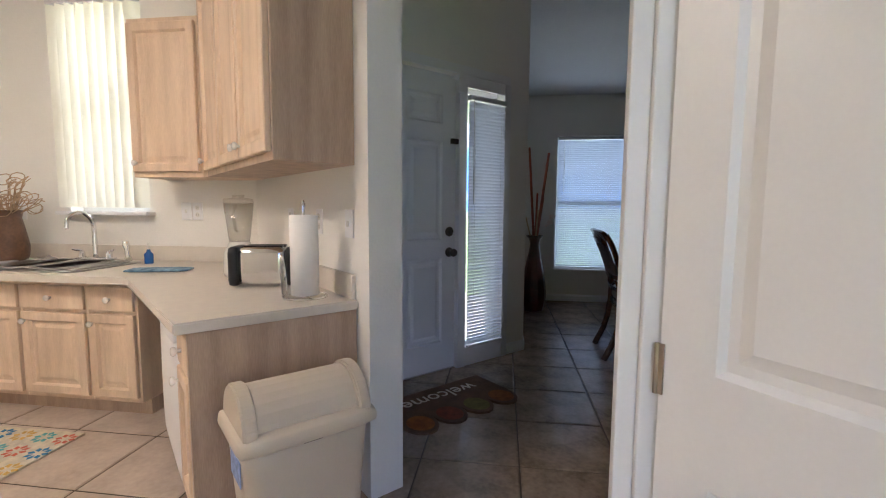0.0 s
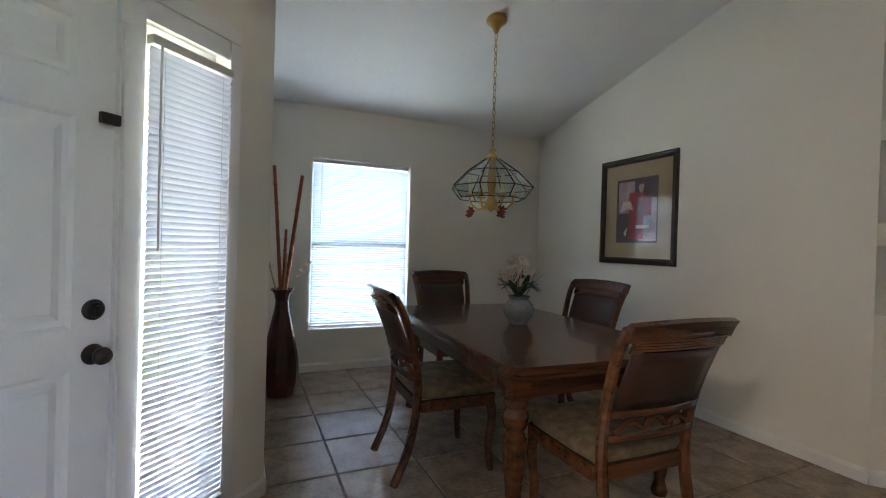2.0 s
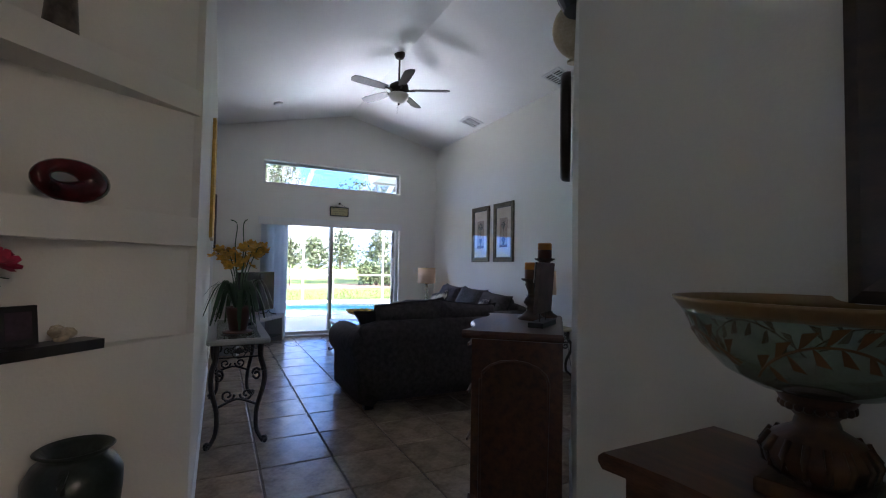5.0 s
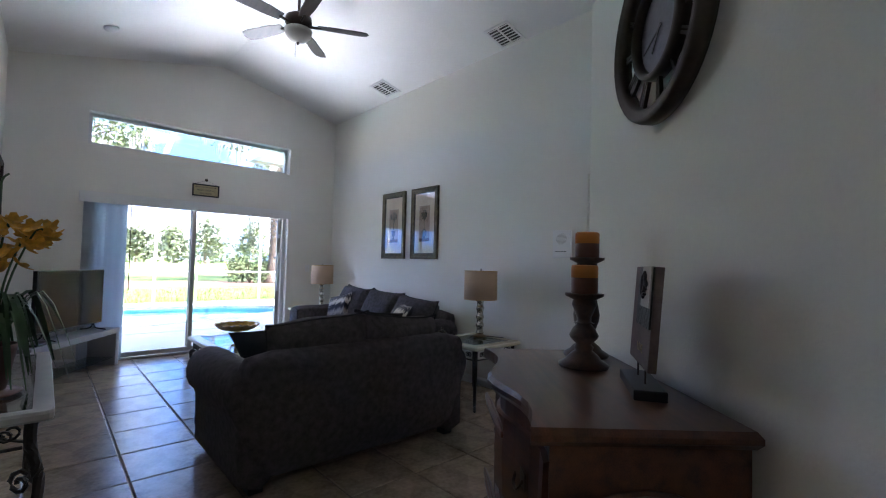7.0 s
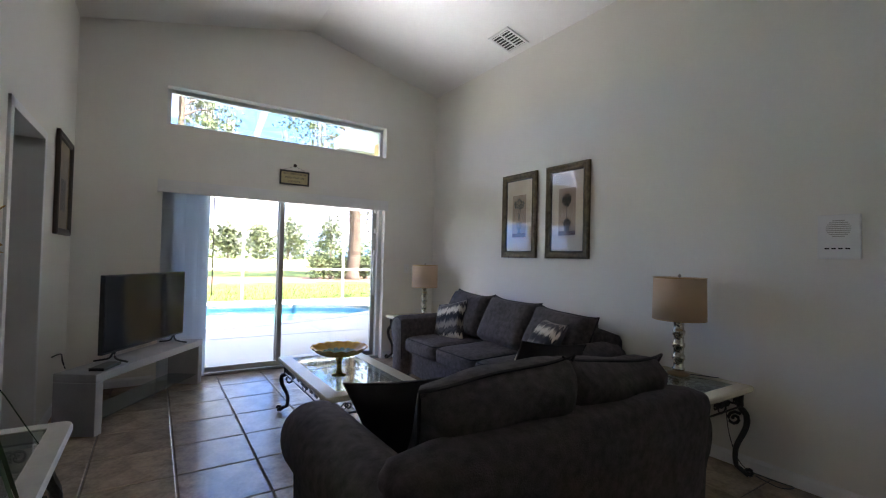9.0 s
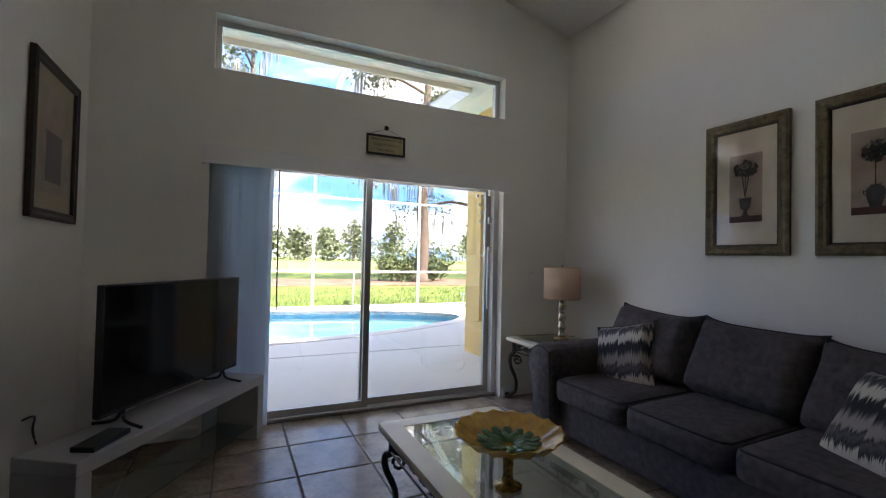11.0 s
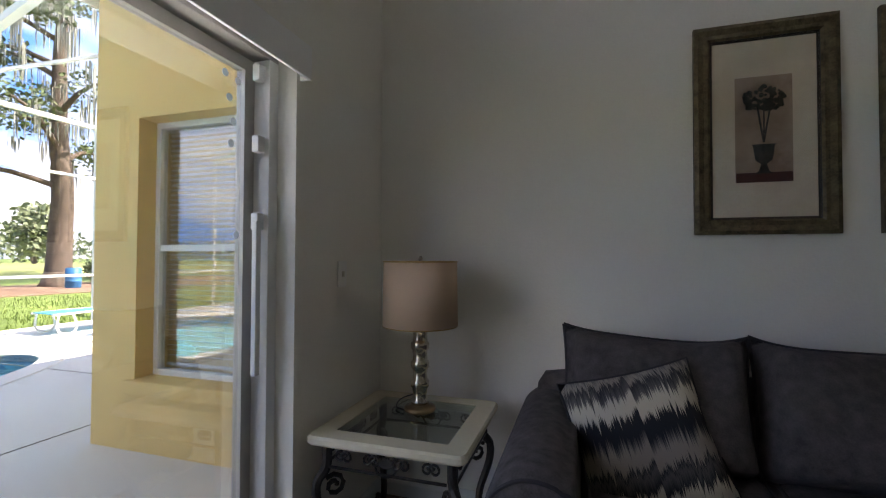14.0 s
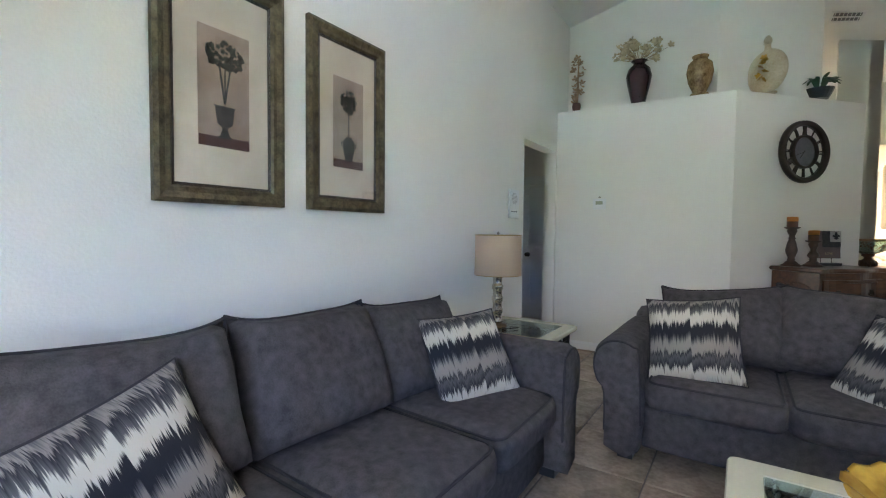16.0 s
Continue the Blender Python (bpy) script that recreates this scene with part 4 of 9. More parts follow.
def tree(m, h, trunk_r, crown, label, seed, moss=0, leaf=0.4, leaf_mat=None, count=1500, bare=0.5, spread=0.28):
    """A tapered trunk with limbs, clumps of leaves and hanging moss."""
    rng = random.Random(seed)
    root = thing("tree", m, label, "tree", "trees beyond the pool")
    bm = B()
    bend = [(rng.uniform(-0.014, 0.014) * h * (k > 0), rng.uniform(-0.014, 0.014) * h * (k > 0), h * k / 6) for k in range(7)]
    tr = curve_pts(bend, 4)
    tube(bm, tr, trunk_r, 9, 0.35)
    lathe(bm, [(trunk_r * 1.5, -0.1), (trunk_r * 1.15, 0.25), (trunk_r * 0.98, 0.7)], 9)
    tips = []
    for k in range(11):
        z = h * (bare + (1 - bare) * k / 11)
        base = min(tr, key=lambda p: abs(p.z - z))
        a = rng.uniform(0, 6.283)
        ln = h * spread * rng.uniform(0.6, 1.1) * (1 - 0.4 * k / 11)
        tip = base + Vector((ln * math.cos(a), ln * math.sin(a), ln * rng.uniform(0.0, 0.5)))
        mid = (base + tip) / 2 + Vector((0, 0, ln * 0.12))
        tube(bm, curve_pts([base, mid, tip], 4), trunk_r * 0.28, 5, 0.3)
        tips += [tip, (mid + tip) / 2]
    tips.append(tr[-1])
    part("trunk", bm, M_BARK, root, "rough grey-brown bark", True)
    bm = B()
    for tip in tips:
        k = rng.uniform(0.7, 1.2)
        leaf_cloud(bm, tip, crown * k, crown * k * 0.55, count // len(tips), leaf, rng)
    part("crown", bm, leaf_mat or M_LEAF, root)
    if moss:
        bm = B()
        for _ in range(moss):
            tip = rng.choice(tips) + Vector((rng.uniform(-1, 1), rng.uniform(-1, 1), rng.uniform(-0.8, 0.2))) * crown
            ln = rng.uniform(0.5, 1.7)
            for s in range(9):
                p = tip + Vector((rng.uniform(-0.22, 0.22), rng.uniform(-0.22, 0.22), rng.uniform(-0.2, 0.2)))
                w = rng.uniform(0.015, 0.045)
                q = Vector((rng.uniform(-1, 1), rng.uniform(-1, 1), 0)).normalized() * w
                bm.faces.new([bm.verts.new(v) for v in (p - q, p + q, p + q * 0.8 - Vector((0, 0, ln * 0.6)), p - Vector((0, 0, ln)), p - q * 0.7 - Vector((0, 0, ln * 0.55)))])
        part("moss", bm, M_MOSS, root, "hanging grey moss")
    return root


G = -0.16
tree(pose(31, 0.3, G), 13, 0.26, 1.3, "tall pine hung with grey moss", 3, 60, 0.22, count=3200, bare=0.45)
tree(pose(30, -9.2, G), 15, 0.42, 1.5, "large mossy oak with a thick trunk", 7, 90, 0.24, count=3600, bare=0.36, spread=0.34)
tree(pose(31.5, -14.6, G), 14, 0.55, 1.5, "thick-trunked mossy tree by the lawn", 12, 90, 0.24, count=3600, bare=0.34, spread=0.34)
tree(pose(29, 6.5, G), 14, 0.3, 1.4, "tall mossy pine in the mulch bed", 15, 70, 0.22, count=3000, bare=0.4)
tree(pose(33, -22.0, G), 13, 0.4, 1.6, "broad mossy oak beyond the lawn", 18, 60, 0.26, count=2800, bare=0.35, spread=0.33)
rngt = random.Random(5)
for i, (x, y, h, c) in enumerate(((88, 4, 9, 2.2), (86, -4, 8.5, 2.4), (92, -10, 8, 2.2), (84, -14, 7.5, 2.4), (90, -20, 10, 2.8), (95, -30, 11, 3.0), (84, -44, 11, 3.0), (95, 14, 9, 2.4), (100, 25, 10, 2.8), (70, -36, 9, 2.6), (72, -50, 12, 3.0))):
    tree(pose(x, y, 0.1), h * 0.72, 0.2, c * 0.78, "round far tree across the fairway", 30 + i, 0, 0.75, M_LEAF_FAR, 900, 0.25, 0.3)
bm = B()
for i in range(150):
    leaf_cloud(bm, (118 + rngt.uniform(-5, 10), -130 + i * 1.75, rngt.uniform(1.5, 4.5)), 3.4, 3.0, 70, 1.1, rngt)
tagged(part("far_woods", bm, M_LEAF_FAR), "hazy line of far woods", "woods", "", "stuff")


def shrub(m, r, label, seed):
    rng = random.Random(seed)
    root = thing("shrub", m, label, "shrub", "shrubs in the mulch bed")
    bm = B()
    for k in range(7):
        a = 6.283 * k / 7
        tube(bm, curve_pts([(0, 0, 0), (r * 0.4 * math.cos(a), r * 0.4 * math.sin(a), r * 0.6), (r * 0.75 * math.cos(a), r * 0.75 * math.sin(a), r * 0.9)], 3), 0.03, 5, 0.4)
    part("stems", bm, M_BARK, root)
    bm = B()
    for k in range(9):
        a = rng.uniform(0, 6.283)
        leaf_cloud(bm, (r * 0.55 * math.cos(a), r * 0.55 * math.sin(a), r * rng.uniform(0.4, 1.0)), r * 0.55, r * 0.42, 180, 0.22, rng)
    part("foliage", bm, M_LEAF, root)


shrub(pose(30.5, -8.0, G), 1.3, "dense green shrub at the foot of the oak", 1)
shrub(pose(30.8, -10.4, G), 1.2, "dense green shrub at the foot of the oak", 2)
shrub(pose(32.0, -17.5, G), 1.1, "low green shrub in the pine straw", 4)

bar_m = mat("blue_plastic", (0.03, 0.16, 0.36), 0.5, var=0.1, bump=0.05)
barrel = thing("barrel", pose(29.5, -14.0, G + 0.02), "blue plastic drum standing on the lawn", "barrel")
bm = B()
lathe(bm, [(0.27, 0), (0.29, 0.03), (0.29, 0.28), (0.305, 0.3), (0.29, 0.32), (0.29, 0.6), (0.305, 0.62), (0.29, 0.64), (0.29, 0.87), (0.25, 0.9)], 20)
part("drum", bm, bar_m, barrel, "", True)

# grass tufts beside the deck
rngg = random.Random(9)
bm = B()
for _ in range(9000):
    x, y = 17.35 + rngg.random() ** 1.5 * 8.0, rngg.uniform(-14, 6)
    a, hh = rngg.uniform(0, 6.283), rngg.uniform(0.05, 0.13)
    dx, dy = 0.012 * math.cos(a), 0.012 * math.sin(a)
    lx, ly = rngg.uniform(-0.04, 0.04), rngg.uniform(-0.04, 0.04)
    bm.faces.new([bm.verts.new(v) for v in ((x - dx, y - dy, G), (x + dx, y + dy, G), (x + lx, y + ly, G + hh))])
tagged(part("grass", bm, M_GRASS), "green grass blades along the deck", "grass", "", "stuff")

M_SLING = mat("turquoise_sling", (0.05, 0.34, 0.50), 0.7, var=0.12, scale=20, fine=150, bump=0.3)


def lounger(m):
    root = thing("sun_lounger", m, "turquoise sling sun lounger with a white frame on the pool deck", "lounger", "pool loungers")
    for s in (-0.31, 0.31):
        bm = B()
        tube(bm, curve_pts([(0.0, s, 0.33), (0.6, s, 0.34), (1.25, s, 0.33)], 4), 0.018, 8)
        part("side_rail", bm, M_ALU, root)
        bm = B()
        tube(bm, curve_pts([(1.22, s, 0.33), (1.55, s, 0.52), (1.9, s, 0.75)], 4), 0.018, 8)
        part("back_rail", bm, M_ALU, root)
        for x in (0.18, 1.15):
            bm = B()
            tube(bm, curve_pts([(x - 0.1, s, 0.33), (x - 0.12, s, 0.12), (x - 0.05, s, 0.02), (x + 0.1, s, 0.02), (x + 0.16, s, 0.14), (x + 0.1, s, 0.33)], 4), 0.018, 8)
            part("leg", bm, M_ALU, root)
    bm = B()
    box(bm, 0.02, 1.24, -0.3, 0.3, 0.335, 0.35, 0.004)
    part("sling", bm, M_SLING, root, "turquoise mesh sling")
    bm = B()
    box(bm, 0, 0.8, -0.3, 0.3, -0.006, 0.008, 0.003, pose(1.25, 0, 0.345, 0, -32, 0))
    part("back_sling", bm, M_SLING, root)
    return root


lg = lounger(pose(16.2, -4.9, DECK, 0, 0, -95))
copy_thing(lg, pose(15.0, -5.2, DECK, 0, 0, -80))


# ---- dining room ----
def rounded_poly(w, d, cut, n=5):
    """Corners of a rectangle with rounded ends, centred."""
    pts = []
    for cx, cy, a0 in ((w / 2 - cut, d / 2 - cut, 0), (-w / 2 + cut, d / 2 - cut, 90), (-w / 2 + cut, -d / 2 + cut, 180), (w / 2 - cut, -d / 2 + cut, 270)):
        for i in range(n + 1):
            a = radians(a0 + 90 * i / n)
            pts.append((cx + cut * math.cos(a), cy + cut * math.sin(a)))
    return pts


def slab(bm, pts, z0, z1, edge=0.008, hole=None):
    """A plate from an outline, with an eased top and bottom edge, and perhaps a hole."""
    def ring(p, k, z):
        cx, cy = sum(q[0] for q in p) / len(p), sum(q[1] for q in p) / len(p)
        out = []
        for x, y in p:
            dx, dy = x - cx, y - cy
            L = math.hypot(dx, dy) or 1
            out.append(bm.verts.new((x - dx / L * k, y - dy / L * k, z)))
        return out
    rings = [ring(pts, edge, z0), ring(pts, 0, z0 + edge), ring(pts, 0, z1 - edge), ring(pts, edge, z1)]
    for a, b in zip(rings, rings[1:]):
        for i in range(len(a)):
            j = (i + 1) % len(a)
            bm.faces.new((a[i], a[j], b[j], b[i]))
    if hole is None:
        bm.faces.new(rings[0])
        bm.faces.new(rings[-1])
    else:
        h0, h1 = [bm.verts.new((x, y, z0)) for x, y in hole], [bm.verts.new((x, y, z1)) for x, y in hole]
        for a, b in ((rings[0], h0), (rings[-1], h1), (h0, h1)):
            for i in range(len(a)):
                j = (i + 1) % len(a)
                bm.faces.new((a[i], a[j], b[j], b[i]))
    return bm


TURNED = [(0.036, 0.0), (0.040, 0.02), (0.030, 0.05), (0.024, 0.08), (0.034, 0.12), (0.046, 0.30), (0.050, 0.40), (0.040, 0.43), (0.054, 0.46), (0.060, 0.50), (0.046, 0.535), (0.054, 0.55), (0.054, 0.575)]
table = thing("dining_table", pose(0.84, 3.70, 0, 0, 0, -3), "polished dark cherry dining table with turned legs", "table")
bm = B()
slab(bm, rounded_poly(1.10, 1.86, 0.09, 4), 0.712, 0.752, 0.010)
part("tabletop", bm, M_WOOD, table, "glossy parquetry top")
bm = B()
slab(bm, rounded_poly(1.06, 1.82, 0.08, 4), 0.690, 0.711, 0.006)
part("top_moulding", bm, M_WOOD, table)
for x0, x1, y0, y1 in ((-0.44, 0.44, -0.80, -0.775), (-0.44, 0.44, 0.775, 0.80), (-0.455, -0.43, -0.77, 0.77), (0.43, 0.455, -0.77, 0.77)):
    bm = B()
    box(bm, x0, x1, y0, y1, 0.58, 0.69, 0.004)
    part("apron", bm, M_WOOD, table)
for x in (-0.43, 0.43):
    for y in (-0.77, 0.77):
        bm = B()
        lathe(bm, TURNED, 20, pose(x, y, 0))
        box(bm, x - 0.05, x + 0.05, y - 0.05, y + 0.05, 0.575, 0.69, 0.006)
        tl = part("leg", bm, M_WOOD, table)
        for i in range(14):
            a = 2 * math.pi * i / 14
            bm = B()
            tube(bm, [(x + 0.042 * math.cos(a), y + 0.042 * math.sin(a), 0.24), (x + 0.049 * math.cos(a), y + 0.049 * math.sin(a), 0.40)], 0.006, 5)
            part("reeding", bm, M_WOOD, tl)


def dining_chair(m):
    """Faces +y; the back stands at -y."""
    root = thing("dining_chair", m, "dark cherry dining chair with a leather back and patterned seat", "chair", "chairs round the dining table")
    bm = B()
    soft_box(bm, 0.47, 0.45, 0.085, 0.035, 0.018, 8, pose(0, 0.02, 0.465))
    part("seat", bm, M_DAMASK, root, "patterned fabric seat cushion", True)
    for x0, x1, y0, y1 in ((-0.23, 0.23, 0.215, 0.24), (-0.23, 0.23, -0.22, -0.195), (-0.245, -0.22, -0.2, 0.23), (0.22, 0.245, -0.2, 0.23)):
        bm = B()
        box(bm, x0, x1, y0, y1, 0.37, 0.43, 0.005)
        part("seat_rail", bm, M_WOOD, root)
    for s in (-1, 1):
        bm = B()
        tube(bm, curve_pts([(s * 0.215, 0.205, 0.42), (s * 0.222, 0.225, 0.30), (s * 0.213, 0.21, 0.14), (s * 0.22, 0.225, 0.0)], 5), 0.027, 8, 0.62)
        part("front_leg", bm, M_WOOD, root)
        bm = B()
        tube(bm, curve_pts([(s * 0.215, -0.33, 0.0), (s * 0.215, -0.25, 0.2), (s * 0.218, -0.215, 0.44), (s * 0.228, -0.235, 0.65), (s * 0.246, -0.30, 0.86), (s * 0.256, -0.36, 0.97)], 5), 0.024, 8, 0.85)
        part("back_post", bm, M_WOOD, root)
    # curved crest rail
    bm = B()
    rows = []
    for i in range(13):
        u = -1 + 2 * i / 12
        y = -0.375 - 0.03 * (1 - u * u)
        z = 0.975 + 0.012 * (1 - u * u)
        rows.append([bm.verts.new((0.262 * u, y + a, z + b)) for a, b in ((-0.022, 0.012), (0.0, 0.022), (0.016, 0.010), (0.026, -0.045), (0.010, -0.05), (-0.006, -0.012))])
    for a, b in zip(rows, rows[1:]):
        for j in range(6):
            bm.faces.new((a[j], a[(j + 1) % 6], b[(j + 1) % 6], b[j]))
    bm.faces.new(rows[0])
    bm.faces.new(rows[-1])
    part("crest_rail", bm, M_WOOD, root)

    def plate(name, z0, z1, half, material, t0, n=8, label=""):
        bm = B()
        g = []
        for off in (0, -t0):
            for k in range(5):
                z = z0 + (z1 - z0) * k / 4
                y0 = -0.22 - 0.155 * max(0, (z - 0.5) / 0.47) ** 1.5
                g.append([bm.verts.new((half * (1 + 0.1 * (z - 0.6)) * (-1 + 2 * i / n), y0 + off - 0.025 * (1 - (-1 + 2 * i / n) ** 2), z)) for i in range(n + 1)])
        for base in (0, 5):
            for k in range(4):
                for i in range(n):
                    bm.faces.new((g[base + k][i], g[base + k][i + 1], g[base + k + 1][i + 1], g[base + k + 1][i]))
        for k in range(4):
            for i in (0, n):
                bm.faces.new((g[k][i], g[k + 1][i], g[k + 6][i], g[k + 5][i]))
        for k in (0, 4):
            for i in range(n):
                bm.faces.new((g[k][i], g[k][i + 1], g[k + 5][i + 1], g[k + 5][i]))
        return part(name, bm, material, root, label, True)

    plate("back_panel", 0.66, 0.885, 0.205, M_LEATHER, 0.018, 8, "dark leather back panel")
    for k in range(4):
        plate("reed", 0.893 + 0.011 * k, 0.901 + 0.011 * k, 0.222, M_WOOD, 0.02)
    plate("rib_backing", 0.880, 0.955, 0.218, M_WOOD, 0.012)
    plate("lower_rail", 0.625, 0.655, 0.215, M_WOOD, 0.02)
    plate("cross_rail", 0.53, 0.555, 0.212, M_WOOD, 0.02)
    for s in (-1, 1):
        bm = B()
        tube(bm, curve_pts([(s * 0.19, -0.24, 0.56), (s * 0.12, -0.25, 0.60), (s * 0.06, -0.255, 0.575), (s * 0.03, -0.255, 0.60), (0, -0.258, 0.62)], 4), 0.012, 6)
        part("carved_scroll", bm, M_WOOD, root)
    return root


ch = dining_chair(pose(0.32, 3.66, 0, 0, 0, -92))
copy_thing(ch, pose(0.90, 4.68, 0, 0, 0, 178))
copy_thing(ch, pose(1.40, 3.90, 0, 0, 0, 96))
copy_thing(ch, pose(0.715, 2.77, 0, 0, 0, -1))

# flower arrangement on the table
M_PORCELAIN = mat("blue_white_porcelain", (0.62, 0.63, 0.62), 0.2, var=0.5, scale=18, fine=60, second=(0.16, 0.20, 0.22), bump=0.05)
M_PETAL = mat("pale_petals", (0.78, 0.68, 0.60), 0.6, var=0.12, scale=20, bump=0.0)
M_STEM = mat("green_leaves", (0.03, 0.075, 0.025), 0.5, var=0.4, scale=12, bump=0.1)


def petal_flower(bm, c, r, rng, petals=5, cup=0.35):
    a0 = rng.uniform(0, 6.28)
    n = Vector((rng.gauss(0, 0.6), rng.gauss(0, 0.6), 0.8)).normalized()
    u = n.orthogonal().normalized()
    v = n.cross(u)
    for i in range(petals):
        a = a0 + 6.283 * i / petals
        d, s = math.cos(a) * u + math.sin(a) * v, -math.sin(a) * u + math.cos(a) * v
        c = Vector(c)
        pts = [c, c + d * r * 0.5 + s * r * 0.38 + n * r * cup * 0.4, c + d * r + s * r * 0.2 + n * r * cup, c + d * r - s * r * 0.2 + n * r * cup, c + d * r * 0.5 - s * r * 0.38 + n * r * cup * 0.4]
        bm.faces.new([bm.verts.new(p) for p in pts])


def leaf_strip(bm, a, mid, b, w):
    pts = curve_pts([a, mid, b], 4)
    rows = []
    for i, p in enumerate(pts):
        k = w * math.sin(math.pi * (0.12 + 0.88 * (1 - i / (len(pts) - 1)))) if i else w * 0.4
        d = (pts[min(i + 1, len(pts) - 1)] - pts[max(i - 1, 0)]).normalized()
        s = d.cross(Vector((0, 0, 1)))
        s = s.normalized() * k if s.length > 1e-4 else Vector((k, 0, 0))
        rows.append((bm.verts.new(p - s), bm.verts.new(p + s + Vector((0, 0, 0.003)))))
    for r0, r1 in zip(rows, rows[1:]):
        bm.faces.new((r0[0], r0[1], r1[1], r1[0]))


fl = thing("flower_vase", pose(0.86, 3.68, 0.754), "porcelain vase of pale silk flowers on the dining table", "flower vase")
bm = B()
lathe(bm, [(0.05, 0), (0.062, 0.006), (0.055, 0.015), (0.085, 0.05), (0.098, 0.09), (0.09, 0.125), (0.065, 0.15), (0.06, 0.165), (0.072, 0.18), (0.05, 0.175)], 24)
part("vase", bm, M_PORCELAIN, fl, "marbled porcelain vase", True)
rf = random.Random(21)
bm, bs = B(), B()
for i in range(24):
    a, r = rf.uniform(0, 6.283), rf.uniform(0.0, 0.13)
    p = Vector((r * math.cos(a), r * math.sin(a), 0.26 + rf.uniform(-0.03, 0.16) * (1 - r / 0.2)))
    petal_flower(bm, p, 0.042, rf, 6)
    tube(bs, curve_pts([(0.02 * math.cos(a), 0.02 * math.sin(a), 0.16), (p.x * 0.6, p.y * 0.6, 0.21), p], 3), 0.002, 4)
    b = rf.uniform(0, 6.283)
    leaf_strip(bs, (0, 0, 0.17), (0.07 * math.cos(b), 0.07 * math.sin(b), 0.24), (0.14 * math.cos(b), 0.14 * math.sin(b), 0.20 + rf.uniform(0, 0.12)), 0.02)
part("blossoms", bm, M_PETAL, fl, "cream and blush blossoms")
part("flower_stem", bs, M_STEM, fl)

# chandelier
chd = thing("chandelier", pose(0.89, 4.12, vault(4.12)), "polished brass chandelier with clear glass panels and a chain", "chandelier")
bm = B()
lathe(bm, [(0.075, 0.02), (0.075, -0.02), (0.055, -0.035), (0.03, -0.06), (0.018, -0.09), (0.012, -0.10)], 24)
part("canopy", bm, M_BRASS, chd, "polished brass ceiling canopy", True)
z0 = 1.91 - vault(4.12)
for i in range(18):
    bm = B()
    zc = -0.10 - (abs(z0) - 0.15) * (i + 0.5) / 18
    hl = (abs(z0) - 0.15) / 36 * 1.25
    pts = [(0.011 * math.sin(a), 0, zc + hl * math.cos(a)) for a in [2 * math.pi * k / 10 for k in range(11)]]
    if i % 2:
        pts = [(y, x, z) for x, y, z in pts]
    tube(bm, pts, 0.0028, 5)
    part("chain_link", bm, M_BRASS, chd)
bm = B()
lathe(bm, [(0.01, z0 + 0.05), (0.025, z0 + 0.03), (0.012, z0 + 0.01), (0.04, z0 - 0.01), (0.055, z0 - 0.035), (0.03, z0 - 0.05), (0.022, z0 - 0.10), (0.035, z0 - 0.2), (0.02, z0 - 0.3), (0.05, z0 - 0.36), (0.03, z0 - 0.40), (0.001, z0 - 0.42)], 20)
part("column", bm, M_BRASS, chd, "", True)
RIMS = [(0.045, z0 - 0.03), (0.19, z0 - 0.13), (0.305, z0 - 0.245), (0.24, z0 - 0.325)]
M_BEVEL = glass("bevelled_glass", (0.90, 0.96, 0.95), 0.02, 1.3)
for i in range(8):
    a, b = 2 * math.pi * i / 8, 2 * math.pi * (i + 1) / 8
    bm = B()
    tube(bm, [(r * math.cos(a), r * math.sin(a), z) for r, z in RIMS], 0.005, 5)
    part("rib", bm, M_BRONZE, chd, "dark leading")
    for (r0, za), (r1, zb) in zip(RIMS, RIMS[1:]):
        bm = B()
        q = [Vector((r * math.cos(t), r * math.sin(t), z)) for r, z, t in ((r0, za, a), (r0, za, b), (r1, zb, b), (r1, zb, a))]
        bm.faces.new([bm.verts.new(v) for v in q])
        ob = part("glass_panel", bm, M_BEVEL, chd)
        ob.visible_shadow = False
        bm = B()
        tube(bm, [q[3], q[2]], 0.004, 5)
        part("rim_bar", bm, M_BRONZE, chd, "dark leading")
M_ROSE = mat("dark_red_silk", (0.20, 0.02, 0.025), 0.6, var=0.3, scale=30, bump=0.0)
M_CANDLE = mat("ivory_sleeve", (0.75, 0.68, 0.5), 0.5, var=0.05, bump=0.02)
for i in range(6):
    a = 2 * math.pi * (i + 0.5) / 6
    c, s = math.cos(a), math.sin(a)
    bm = B()
    tube(bm, curve_pts([(0.02 * c, 0.02 * s, z0 - 0.36), (0.09 * c, 0.09 * s, z0 - 0.40), (0.15 * c, 0.15 * s, z0 - 0.35), (0.155 * c, 0.155 * s, z0 - 0.30)], 4), 0.007, 6)
    lathe(bm, [(0.03, z0 - 0.305), (0.034, z0 - 0.295), (0.012, z0 - 0.29)], 12, Matrix.Translation((0.155 * c, 0.155 * s, 0)))
    part("arm", bm, M_BRASS, chd)
    bm = B()
    lathe(bm, [(0.011, z0 - 0.29), (0.011, z0 - 0.21)], 10, Matrix.Translation((0.155 * c, 0.155 * s, 0)))
    lathe(bm, [(0.008, z0 - 0.21), (0.014, z0 - 0.185), (0.004, z0 - 0.15)], 10, Matrix.Translation((0.155 * c, 0.155 * s, 0)))
    part("candle_sleeve", bm, M_CANDLE, chd)
    if i % 2 == 0:
        bm = B()
        for k in range(4):
            petal_flower(bm, (0.15 * c, 0.15 * s, z0 - 0.41 - 0.012 * k), 0.032, rf, 6, 0.5)
        part("silk_rose", bm, M_ROSE, chd, "dark red silk rose")


